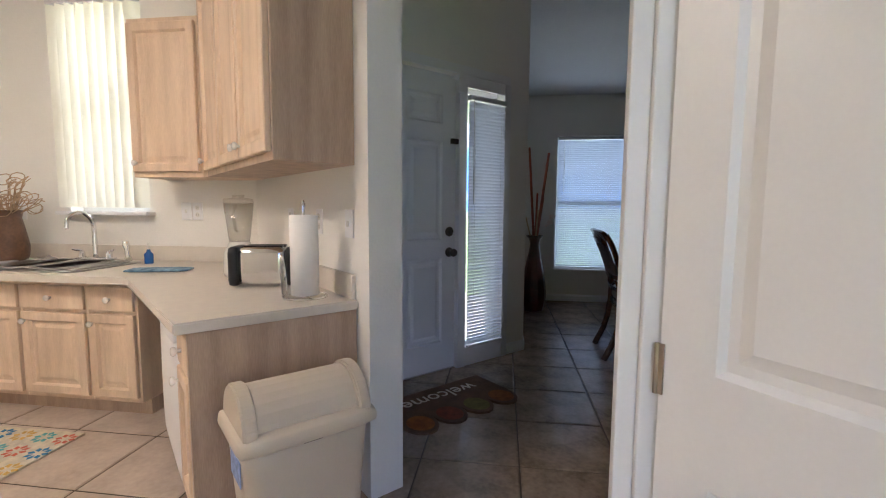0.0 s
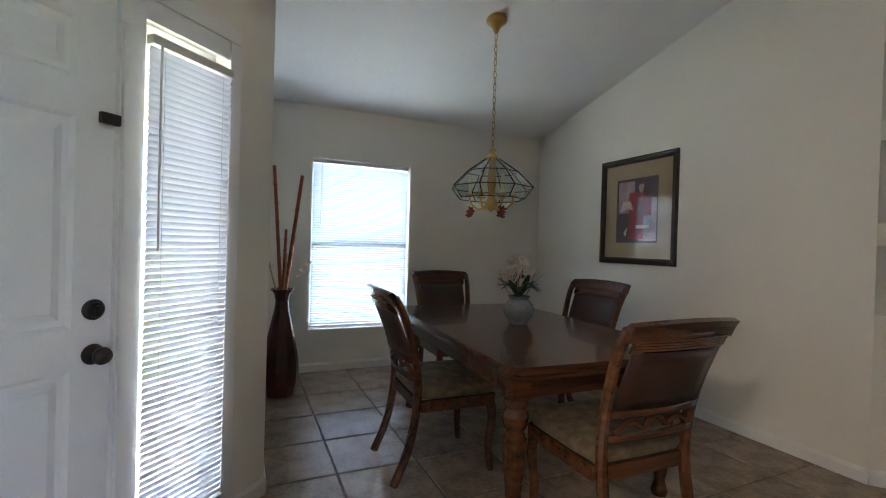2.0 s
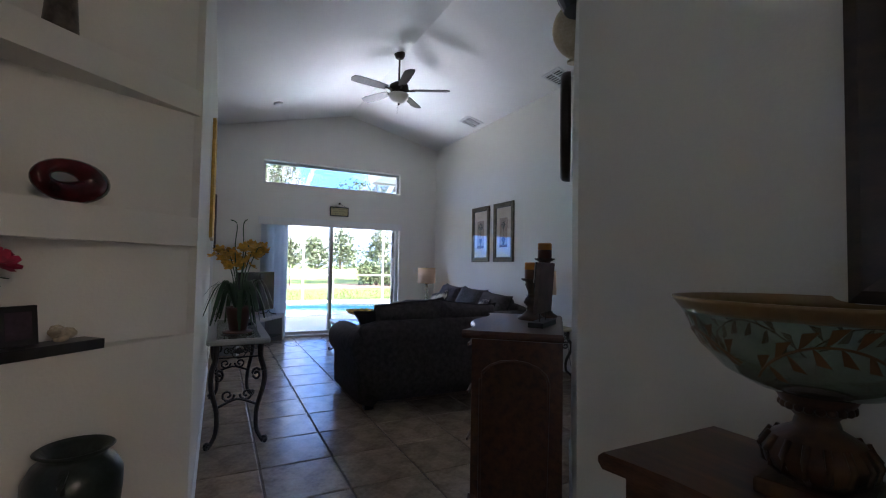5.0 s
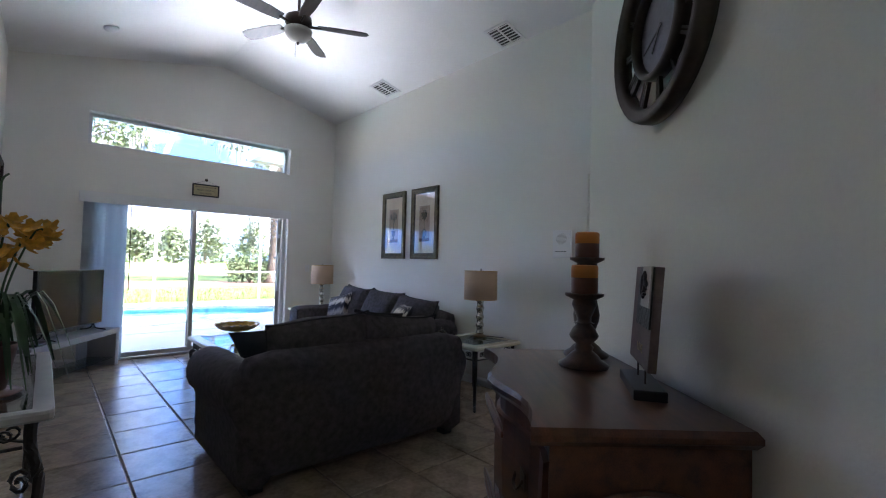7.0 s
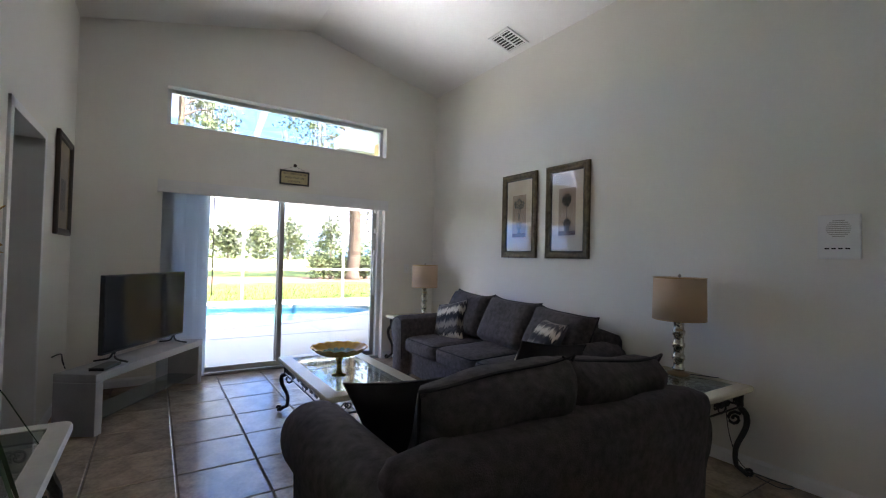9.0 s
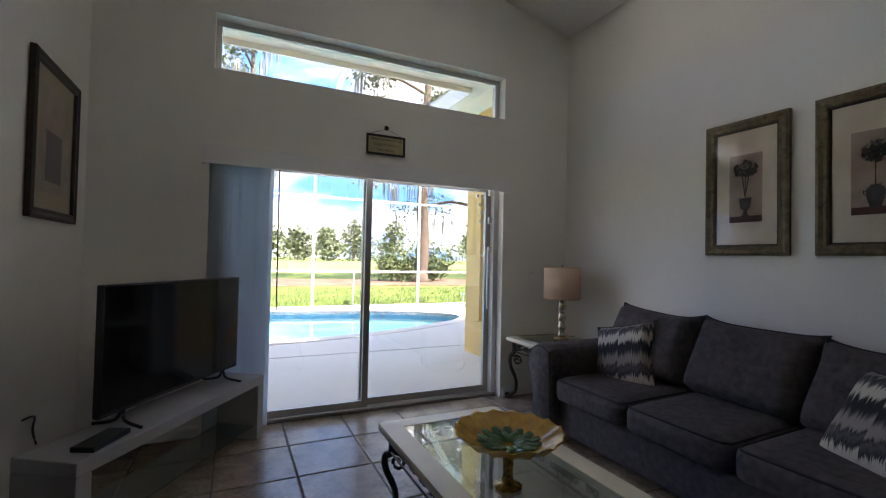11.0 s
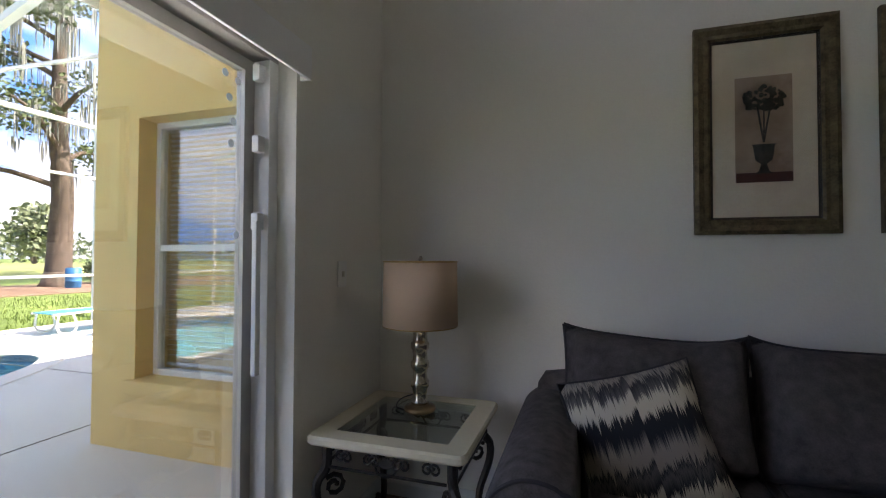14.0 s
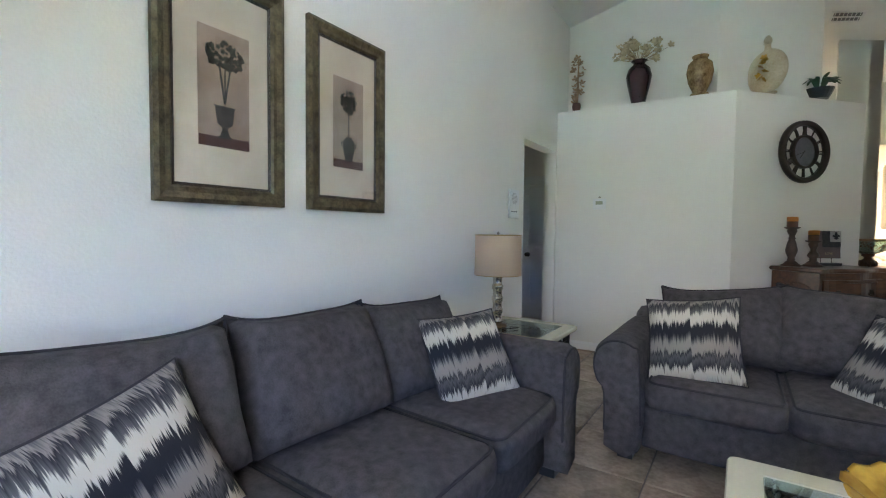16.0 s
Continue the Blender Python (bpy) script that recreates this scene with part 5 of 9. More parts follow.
# ---- pictures ----
def frame_ring(bm, w, h, t, depth, lip=0.0):
    """A moulded picture frame in the x-z plane, its back at y = 0, facing -y."""
    prof = [(0, 0), (0, -depth * 0.8), (t * 0.25, -depth), (t * 0.6, -depth * 0.75), (t * 0.85, -depth * 0.8), (t, -depth * 0.5), (t, 0)]
    rings = [[bm.verts.new((sx * (w / 2 - o), y, sz * (h / 2 - o))) for sx, sz in ((-1, -1), (1, -1), (1, 1), (-1, 1))] for o, y in prof]
    for a, b in zip(rings, rings[1:]):
        for i in range(4):
            j = (i + 1) % 4
            bm.faces.new((a[i], a[j], b[j], b[i]))
    return bm


M_PICGLASS = glass("picture_glass", (1, 1, 1), 0.0, 1.12)


def picture(name, m, w, h, t, frame_mat, mat_col, label, inner=None, art=(), glaze=True, fillet=None):
    root = thing(name, m, label, "picture")
    bm = B()
    frame_ring(bm, w, h, t, 0.03)
    fr = part("frame", bm, frame_mat, root)
    if fillet:
        bm = B()
        frame_ring(bm, w - 2 * t + 0.004, h - 2 * t + 0.004, 0.012, 0.017)
        part("fillet", bm, fillet, root)
    bm = B()
    box(bm, -w / 2 + t * 0.6, w / 2 - t * 0.6, -0.008, 0.0, -h / 2 + t * 0.6, h / 2 - t * 0.6)
    part("mount", bm, mat_col, root)
    y = -0.0095
    for nm, material, shape in art:
        bm = B()
        for kind, *v in shape:
            if kind == "rect":
                x0, x1, z0, z1 = v
                bm.faces.new([bm.verts.new((x, y, z)) for x, z in ((x0, z0), (x1, z0), (x1, z1), (x0, z1))])
            elif kind == "disc":
                cx, cz, r, n = v
                bm.faces.new([bm.verts.new((cx + r * math.cos(6.2832 * i / n) , y, cz + r * math.sin(6.2832 * i / n))) for i in range(n)])
            elif kind == "poly":
                bm.faces.new([bm.verts.new((x, y, z)) for x, z in v[0]])
        part(nm, bm, material, root)
        y -= 0.0009
    if glaze:
        bm = B()
        bm.faces.new([bm.verts.new((x, y - 0.002, z)) for x, z in ((-w / 2 + t, -h / 2 + t), (w / 2 - t, -h / 2 + t), (w / 2 - t, h / 2 - t), (-w / 2 + t, h / 2 - t))])
        part("glazing", bm, M_PICGLASS, root).visible_shadow = False
    return root


M_FRAME_DK = wood("dark_frame", (0.012, 0.007, 0.005), (0.045, 0.022, 0.013), 0.4, 3)
M_MOUNT_TAN = mat("tan_mount", (0.42, 0.33, 0.20), 0.9, var=0.05, scale=12, fine=200, bump=0.1)
M_MOUNT_CREAM = mat("cream_mount", (0.66, 0.55, 0.42), 0.9, var=0.12, scale=5, fine=150, second=(0.74, 0.66, 0.54), bump=0.1)
M_ART_RED = mat("art_red", (0.30, 0.035, 0.045), 0.8, var=0.4, scale=14, bump=0.0)
M_ART_PINK = mat("art_mauve", (0.34, 0.22, 0.25), 0.8, var=0.3, scale=9, second=(0.55, 0.42, 0.44), bump=0.0)
M_ART_DARK = mat("art_plum", (0.07, 0.045, 0.06), 0.8, var=0.5, scale=11, bump=0.0)
M_ART_PALE = mat("art_blush", (0.68, 0.55, 0.52), 0.8, var=0.2, scale=16, bump=0.0)
dx0, dz0 = 0.0, 0.0
picture("framed_floral_print", pose(2.415, 4.195, 1.598, 0, 0, -90), 0.83, 0.95, 0.055, M_FRAME_DK, M_MOUNT_TAN, "framed red and mauve abstract floral print in a dark wood frame", art=(
    ("print_ground", M_ART_DARK, (("rect", -0.225, 0.225, -0.285, 0.285),)),
    ("print_block", M_ART_PINK, (("rect", -0.20, -0.02, -0.02, 0.26), ("rect", 0.03, 0.215, -0.27, 0.1))),
    ("print_block", M_ART_RED, (("rect", -0.08, 0.08, -0.25, 0.16), ("rect", 0.0, 0.16, -0.05, 0.12))),
    ("print_petals", M_ART_PALE, (("poly", [(-0.18, -0.02), (-0.10, 0.02), (-0.03, 0.0), (-0.06, 0.08), (-0.15, 0.09)]), ("poly", [(0.02, 0.18), (0.08, 0.24), (0.06, 0.14)]), ("poly", [(-0.14, -0.2), (-0.09, -0.14), (-0.11, -0.23)]), ("rect", 0.0, 0.14, -0.16, -0.13), ("disc", 0.05, 0.2, 0.03, 9))),
))
picture("framed_wall_print", pose(-0.645, 4.35, 1.75, 0, 0, 90), 0.75, 0.95, 0.05, M_FRAME_DK, M_MOUNT_TAN, "dark-framed picture on the dining room wall", art=(("print_ground", M_ART_DARK, (("rect", -0.2, 0.2, -0.3, 0.3),)),))

# bamboo floor vase
M_VASE_DK = mat("lacquered_vase", (0.025, 0.012, 0.010), 0.3, var=0.5, scale=4, fine=30, second=(0.11, 0.022, 0.018), bump=0.1)
M_REED_R = mat("red_reed", (0.34, 0.065, 0.025), 0.5, var=0.4, scale=10, bump=0.1)
M_REED_T = mat("tan_reed", (0.50, 0.36, 0.20), 0.6, var=0.3, scale=10, bump=0.1)
fv = thing("floor_vase", pose(-0.455, 5.07, 0) @ Matrix.Scale(0.95, 4), "tall dark lacquered floor vase with red and tan reeds", "vase")
bm = B()
lathe(bm, [(0.10, 0), (0.12, 0.01), (0.145, 0.12), (0.15, 0.22), (0.135, 0.36), (0.10, 0.54), (0.062, 0.72), (0.052, 0.80), (0.066, 0.86), (0.10, 0.90), (0.092, 0.902), (0.05, 0.86)], 10)
part("body", bm, M_VASE_DK, fv)
for i, (dx, dy, h, r, m_) in enumerate(((-0.10, -0.06, 1.92, 0.016, M_REED_R), (0.15, -0.03, 1.86, 0.017, M_REED_R), (0.02, 0.0, 1.4, 0.014, M_REED_R), (-0.22, 0.03, 1.45, 0.008, M_REED_T), (0.10, 0.05, 1.35, 0.016, M_REED_R), (-0.05, 0.06, 1.3, 0.01, M_REED_T), (0.03, -0.06, 1.2, 0.009, M_REED_T))):
    bm = B()
    pts = [(dx * t * 0.9, dy * t * 0.9, 0.7 + (h - 0.7) * t) for t in [k / 8 for k in range(9)]]
    tube(bm, pts, r, 8, 0.8)
    for k in range(1, 8):
        lathe(bm, [(r * 1.0, -0.006), (r * 1.15, 0), (r * 1.0, 0.006)], 8, Matrix.Translation(pts[k]))
    part("reed", bm, m_, fv)
bm = B()
for p in ((0.17, 0.03, 1.05), (0.2, 0.0, 1.12), (-0.1, 0.08, 1.08), (0.14, -0.08, 1.02)):
    petal_flower(bm, p, 0.04, rf, 5, 0.4)
part("dried_blossoms", bm, M_PETAL, fv)

# green floor vase by the niche
M_VASE_GR = mat("green_black_glaze", (0.010, 0.016, 0.014), 0.28, var=0.5, scale=9, fine=70, second=(0.03, 0.045, 0.038), bump=0.15)
gv = thing("floor_urn", pose(2.57, 2.10, 0) @ Matrix.Scale(0.93, 4), "tall dark green glazed urn standing by the niche wall", "vase")
bm = B()
lathe(bm, [(r_, z_ * 0.915) for r_, z_ in [(0.072, 0), (0.08, 0.008), (0.092, 0.2), (0.112, 0.45), (0.128, 0.66), (0.128, 0.72), (0.108, 0.765), (0.085, 0.782), (0.086, 0.795), (0.105, 0.81), (0.098, 0.815), (0.07, 0.79), (0.06, 0.7)]], 28)
part("body", bm, M_VASE_GR, gv, "", True)
for s in (-1, 1):
    bm = B()
    tube(bm, curve_pts([(s * 0.10, 0, 0.705), (s * 0.135, 0, 0.69), (s * 0.132, 0, 0.655)], 4), 0.011, 6)
    part("lug", bm, M_VASE_GR, gv)


# ---- soft furniture ----
def ikat(name):
    """Woven flame-stitch stripes in charcoal, cream and black."""
    m = mat(name, (0.1, 0.1, 0.1), 0.9, bump=0.5, fine=220, dist=0.003)
    nt = m.node_tree
    n, l = nt.nodes, nt.links
    tc = n["Texture Coordinate"]
    sep = n.new("ShaderNodeSeparateXYZ")
    l.new(tc.outputs["Object"], sep.inputs[0])
    jag = n.new("ShaderNodeTexNoise")
    jag.noise_dimensions = "1D"
    jag.inputs["Scale"].default_value, jag.inputs["Detail"].default_value, jag.inputs["Roughness"].default_value = 34.0, 4.0, 0.8
    l.new(sep.outputs["X"], jag.inputs["W"])
    ma = n.new("ShaderNodeMath")
    ma.operation = "MULTIPLY_ADD"
    ma.inputs[1].default_value = 0.20
    l.new(jag.outputs["Fac"], ma.inputs[0])
    l.new(sep.outputs["Z"], ma.inputs[2])
    mr = n.new("ShaderNodeMapRange")
    mr.inputs["From Min"].default_value, mr.inputs["From Max"].default_value = -0.13, 0.33
    l.new(ma.outputs[0], mr.inputs["Value"])
    rp = n.new("ShaderNodeValToRGB")
    rp.color_ramp.interpolation = "LINEAR"
    cream, taupe, dark, grey = (0.54, 0.49, 0.40), (0.27, 0.235, 0.20), (0.012, 0.012, 0.017), (0.10, 0.092, 0.09)
    cols = [(0.0, taupe), (0.06, cream), (0.14, cream), (0.17, dark), (0.27, grey), (0.31, dark), (0.34, taupe), (0.44, taupe), (0.48, grey), (0.52, dark), (0.65, dark), (0.68, cream), (0.78, cream), (0.81, grey), (0.90, dark), (0.93, taupe), (1.0, grey)]
    e = rp.color_ramp.elements
    while len(e) < len(cols):
        e.new(0.5)
    for k, (p, c) in zip(e, cols):
        k.position, k.color = p, (*c, 1)
    l.new(mr.outputs[0], rp.inputs["Fac"])
    l.new(rp.outputs["Color"], n["Principled BSDF"].inputs["Base Color"])
    return m


M_IKAT = ikat("flame_stitch_weave")


def throw_pillow(m, s=0.46, group="flame-stitch throw pillows"):
    root = thing("throw_pillow", m, "charcoal, cream and black flame-stitch throw pillow on the sofa", "pillow", group)
    n = 14
    for side, nm, material, note in ((-1, "cover", M_IKAT, ""), (1, "back_cover", M_SOFA_TRIM, "plain charcoal back")):
        bm = B()
        g = {}
        for i in range(n + 1):
            for j in range(n + 1):
                u, v = -1 + 2 * i / n, -1 + 2 * j / n
                x = s / 2 * u * (1 - 0.07 * (1 - v * v))
                z = s / 2 * v * (1 - 0.07 * (1 - u * u))
                g[i, j] = bm.verts.new((x, side * 0.075 * ((1 - u ** 4) * (1 - v ** 4)) ** 0.55, z))
        for i in range(n):
            for j in range(n):
                bm.faces.new((g[i, j], g[i + 1, j], g[i + 1, j + 1], g[i, j + 1]))
        part(nm, bm, material, root, note, True)
    bm = B()
    k = s / 2
    pts = []
    for i in range(41):
        q = i / 40 * 4
        side_, u = int(q) % 4, (q % 1) * 2 - 1
        e_ = 1 - 0.07 * (1 - u * u)
        pts.append({0: (k * u, 0, -k * e_), 1: (k * e_, 0, k * u), 2: (-k * u, 0, k * e_), 3: (-k * e_, 0, -k * u)}[side_])
    tube(bm, pts, 0.005, 5)
    part("piping", bm, M_SOFA_TRIM, root)
    return root


def piped_edge(bm, w, d, z, r, mm):
    pts = [mm @ Vector((x, y, z)) for x, y in rounded_poly(w, d, r, 3)]
    tube(bm, pts + [pts[0]], 0.006, 5)


def knife_cushion(name, parent, m, w, h, thick, seed, rows=14):
    """A loose back cushion with a piped knife edge, pointed corners and sagging faces, in its x-z plane."""
    rng = random.Random(seed)
    ph = [rng.uniform(0, 6.28) for _ in range(4)]

    def edge(u, v):
        x = w / 2 * u * (1 - 0.055 * (1 - v * v))
        z = h / 2 * v * (1 - (0.115 if v > 0 else 0.03) * (1 - u ** 4)) + 0.008 * math.sin(2.3 * u + ph[0]) * max(0, v)
        y = 0.012 * math.sin(2.1 * u + ph[1]) * max(0, v)
        return x, y, z

    bm = B()
    for side in (1, -1):
        g = {}
        for i in range(rows + 1):
            for j in range(rows + 1):
                u, v = -1 + 2 * i / rows, -1 + 2 * j / rows
                x, y, z = edge(u, v)
                full = ((1 - u ** 6) * (1 - v ** 6)) ** 0.42
                low = 1.0 - 0.22 * v
                crease = 0.006 * math.sin(7 * u + 3 * v + ph[2]) + 0.005 * math.sin(5 * v - 4 * u + ph[3])
                g[i, j] = bm.verts.new((x, y + side * (thick / 2 * full * low + crease * full), z))
        for i in range(rows):
            for j in range(rows):
                bm.faces.new((g[i, j], g[i + 1, j], g[i + 1, j + 1], g[i, j + 1]))
    bmesh.ops.remove_doubles(bm, verts=bm.verts, dist=1e-5)
    bmesh.ops.transform(bm, matrix=m, verts=bm.verts)
    ob = part(name, bm, M_SOFA, parent, "", True)
    bm = B()
    loop = [(-1 + 2 * k / 16, 1) for k in range(16)] + [(1, 1 - 2 * k / 16) for k in range(16)] + [(1 - 2 * k / 16, -1) for k in range(16)] + [(-1, -1 + 2 * k / 16) for k in range(17)]
    tube(bm, [m @ Vector(edge(u, v)) for u, v in loop], 0.007, 5)
    part("piping", bm, M_SOFA_TRIM, ob)
    return ob


def sofa(name, m, width, seats, label, depth=0.94, leans=()):
    """Faces -y; back at +y. Rolled arms, loose seat and back cushions; leans is each back cushion's sideways tilt and lift."""
    root = thing(name, m, label, "sofa")
    arm = 0.21
    inner = width - 2 * arm
    bm = B()
    soft_box(bm, inner + 0.04, depth - 0.14, 0.26, 0.03, 0.006, 8, pose(0, 0.02, 0.19))
    part("base", bm, M_SOFA, root, "", True)
    bm = B()
    soft_box(bm, width - 0.06, 0.2, 0.68, 0.075, 0.012, 10, pose(0, depth / 2 - 0.10, 0.405, -5, 0, 0))
    part("back", bm, M_SOFA, root, "", True)
    outline = [(-0.085, 0.07), (-0.088, 0.36), (-0.128, 0.43), (-0.150, 0.52), (-0.132, 0.605), (-0.07, 0.658), (0.0, 0.668), (0.065, 0.645), (0.095, 0.58), (0.095, 0.07)]
    outline = [(v.x, v.z) for v in curve_pts([(x, 0, z) for x, z in outline] + [(outline[0][0], 0, outline[0][1])], 3)][:-1]
    for s in (-1, 1):
        # rolled arm: a profile across, drawn from front to back with an eased front
        bm = B()
        rows = []
        for y, k in ((-depth / 2 + 0.0, 0.88), (-depth / 2 + 0.014, 0.96), (-depth / 2 + 0.045, 1.0), (-0.1, 1.0), (0.2, 0.99), (depth / 2 - 0.09, 0.97), (depth / 2 - 0.03, 0.86)):
            rows.append([bm.verts.new((s * (-(x * k)), y, 0.35 + (z - 0.35) * (k if z > 0.35 else 1.0) + (0.03 * max(0, y) if z > 0.4 else 0))) for x, z in outline])
        for a, b in zip(rows, rows[1:]):
            for i in range(len(outline)):
                j = (i + 1) % len(outline)
                bm.faces.new((a[i], a[j], b[j], b[i]))
        bm.faces.new(rows[0])
        bm.faces.new(rows[-1])
        bmesh.ops.transform(bm, matrix=Matrix.Translation((s * (width / 2 - 0.10), 0, 0)), verts=bm.verts)
        part("arm", bm, M_SOFA, root, "rolled arm", True)
        bm = B()
        tube(bm, [(s * (width / 2 - 0.10) - s * x * 0.94, -depth / 2 + 0.008, 0.35 + (z - 0.35) * (0.94 if z > 0.35 else 1)) for x, z in outline if z > 0.12], 0.006, 5)
        part("arm_piping", bm, M_SOFA_TRIM, root)
    sw = inner / seats
    rng = random.Random(seats)
    for i in range(seats):
        x = -inner / 2 + sw * (i + 0.5)
        bm = B()
        mm = pose(x, -0.09, 0.385, 1.5, 0, rng.uniform(-0.6, 0.6))
        soft_box(bm, sw - 0.012, depth - 0.24, 0.16, 0.05, 0.018, 12, mm, 0.012)
        sc = part("seat_cushion", bm, M_SOFA, root, "", True)
        bm = B()
        piped_edge(bm, sw - 0.035, depth - 0.265, 0.068, 0.05, mm)
        part("piping", bm, M_SOFA_TRIM, sc)
        roll, lift, shift = leans[i]
        knife_cushion("back_cushion", root, pose(x + shift, 0.235, 0.685 + lift, -19, 0, 0) @ pose(0, 0, 0, 0, roll, 0), sw + 0.06, 0.50, 0.30, seats * 10 + i)
    for sx in (-1, 1):
        for sy in (-1, 1):
            bm = B()
            box(bm, sx * (width / 2 - 0.12) - 0.04, sx * (width / 2 - 0.12) + 0.04, sy * (depth / 2 - 0.1) - 0.04, sy * (depth / 2 - 0.1) + 0.04, 0.0, 0.08, 0.006)
            part("foot", bm, M_BLACK, root, "dark block foot")
    return root


def propped(tl, tr, bl):
    """The pose of a pillow from its two top corners and its lower corner, seen from its front."""
    a, b, c = Vector(tl), Vector(tr), Vector(bl)
    ex = (b - a).normalized()
    ez = (a - c)
    ez = (ez - ex * ez.dot(ex)).normalized()
    ey = ez.cross(ex)
    m = Matrix((ex, ey, ez)).transposed().to_4x4()
    m.translation = (b + c) / 2
    return m


sofa("sofa", pose(6.835, -1.50, 0, 0, 0, 180), 2.24, 3, "charcoal chenille three-seat sofa with rolled arms", leans=((1, 0.012, -0.05), (3, -0.005, 0.0), (5, -0.045, 0.02)))
sofa("loveseat", pose(5.04, -0.147, 0, 0, 0, 90), 1.64, 2, "charcoal chenille loveseat with its back to the foyer", leans=((-4, -0.015, 0.02), (6, 0.0, -0.02)))
throw_pillow(propped((7.80, -1.55, 0.745), (7.42, -1.62, 0.84), (7.68, -1.42, 0.38)))
throw_pillow(propped((6.27, -1.64, 0.785), (5.89, -1.46, 0.80), (6.357, -1.42, 0.43)))
throw_pillow(propped((5.18, -0.80, 0.815), (5.19, -0.385, 0.865), (5.33, -0.72, 0.45)))
throw_pillow(propped((4.96, 0.195, 0.83), (5.28, 0.48, 0.765), (5.10, 0.06, 0.44)))


# ---- iron and laminate tables ----
def scroll_apron(bm, length, h, n, r=0.006):
    """A band of scrolls in the x-z plane, centred, between two rails."""
    for z in (0.0, -h):
        tube(bm, [(-length / 2, 0, z), (length / 2, 0, z)], r, 5)
    step = length / n
    for i in range(n):
        cx = -length / 2 + step * (i + 0.5)
        k = min(step, h) * 0.46
        for s in (-1, 1):
            tube(bm, [(cx + s * x, y, -h / 2 + z) for x, y, z in spiral(0.35 * k, 0.0, k * 0.62, k * 0.15, math.pi, -1.3 * 1, 12)], r * 0.8, 5)


def shell_motif(bm, m, r):
    for i in range(9):
        a = radians(-70 + 140 * i / 8)
        soft_box(bm, r * 0.22, r * 0.14, r * 0.95, r * 0.06, 0, 3, m @ pose(math.sin(a) * r * 0.45, 0, math.cos(a) * r * 0.45 - r * 0.3) @ Matrix.Rotation(a, 4, "Y"))
    tube(bm, [m @ Vector((r * 1.05 * math.cos(t), 0, r * 1.05 * math.sin(t))) for t in [2 * math.pi * k / 20 for k in range(21)]], r * 0.09, 5)


def iron_table(name, m, w, d, h, label, top_mat, rim=0.085, foot=0.0, group="", category="table", apron=0.085, low=False):
    """A glass-inlaid top on scrolled iron legs, centred."""
    root = thing(name, m, label, category, group)
    bm = B()
    out = rounded_poly(w, d, 0.03, 3)
    hole = rounded_poly(w - 2 * rim, d - 2 * rim, 0.006, 3)
    slab(bm, out, h - 0.035, h, 0.009, hole)
    part("top_frame", bm, top_mat, root)
    bm = B()
    pane = rounded_poly(w - 2 * rim - 0.002, d - 2 * rim - 0.002, 0.006, 3)
    slab(bm, pane, h - 0.012, h - 0.003, 0.0015)
    part("glass_inset", bm, M_TABLEGLASS, root, "bevelled glass inset").visible_shadow = False
    za = h - 0.04
    for s, L, ax in ((-1, w, 0), (1, w, 0), (-1, d, 1), (1, d, 1)):
        bm = B()
        LL = L - 0.16
        scroll_apron(bm, LL, apron, max(2, int(LL / (apron * 1.25))))
        mm = pose(0, s * (d / 2 - 0.05), za) if ax == 0 else pose(s * (w / 2 - 0.05), 0, za, 0, 0, 90)
        bmesh.ops.transform(bm, matrix=mm, verts=bm.verts)
        ap = part("scroll_apron", bm, M_IRON, root, "wrought iron scrollwork")
        bm = B()
        shell_motif(bm, mm @ pose(0, 0.0, -apron * 0.55), apron * 0.50)
        part("shell_motif", bm, M_IRON, ap)
    for sx in (-1, 1):
        for sy in (-1, 1):
            x, y = sx * (w / 2 - 0.06), sy * (d / 2 - 0.06)
            ux, uy = sx * 0.7071, sy * 0.7071
            k = h / 0.5
            path = [(x, y, za), (x, y, za - 0.09), (x + ux * 0.035, y + uy * 0.035, za - 0.13 * k), (x + ux * 0.03, y + uy * 0.03, za - 0.20 * k), (x - ux * 0.02, y - uy * 0.02, h * 0.32), (x - ux * 0.02, y - uy * 0.02, h * 0.14), (x + ux * 0.015, y + uy * 0.015, 0.04), (x + ux * 0.045, y + uy * 0.045, 0.014)]
            bm = B()
            tube(bm, curve_pts(path, 5), 0.02, 8, 0.62)
            leg = part("leg", bm, M_IRON, root, "curved iron leg")
            bm = B()
            tube(bm, [(x + ux * (0.05 + a), y + uy * (0.05 + a), 0.034 + c) for a, b_, c in spiral(0, 0, 0.022, 0.006, -1.57, 1.1, 10)], 0.011, 6)
            part("foot_scroll", bm, M_IRON, leg)
            bm = B()
            tube(bm, [(x + ux * (0.03 + a) - ux * 0.06, y + uy * (0.03 + a) - uy * 0.06, za - 0.15 * k + c) for a, b_, c in spiral(0, 0, 0.045, 0.01, 0.8, 1.4, 12)], 0.009, 6)
            part("knee_scroll", bm, M_IRON, leg)
    if low:
        for s in (-1, 1):
            bm = B()
            tube(bm, curve_pts([(s * (w / 2 - 0.08), -d / 2 + 0.08, 0.26), (s * (w / 2 - 0.10), 0, 0.30), (s * (w / 2 - 0.08), d / 2 - 0.08, 0.26)], 5), 0.009, 6)
            for q in (-1, 1):
                tube(bm, [(s * (w / 2 - 0.10), q * (0.06 + a), 0.30 + c) for a, b_, c in spiral(0, 0.03, 0.045, 0.01, 3.1, 1.3, 12)], 0.008, 6)
            part("stretcher", bm, M_IRON, root)
    return root


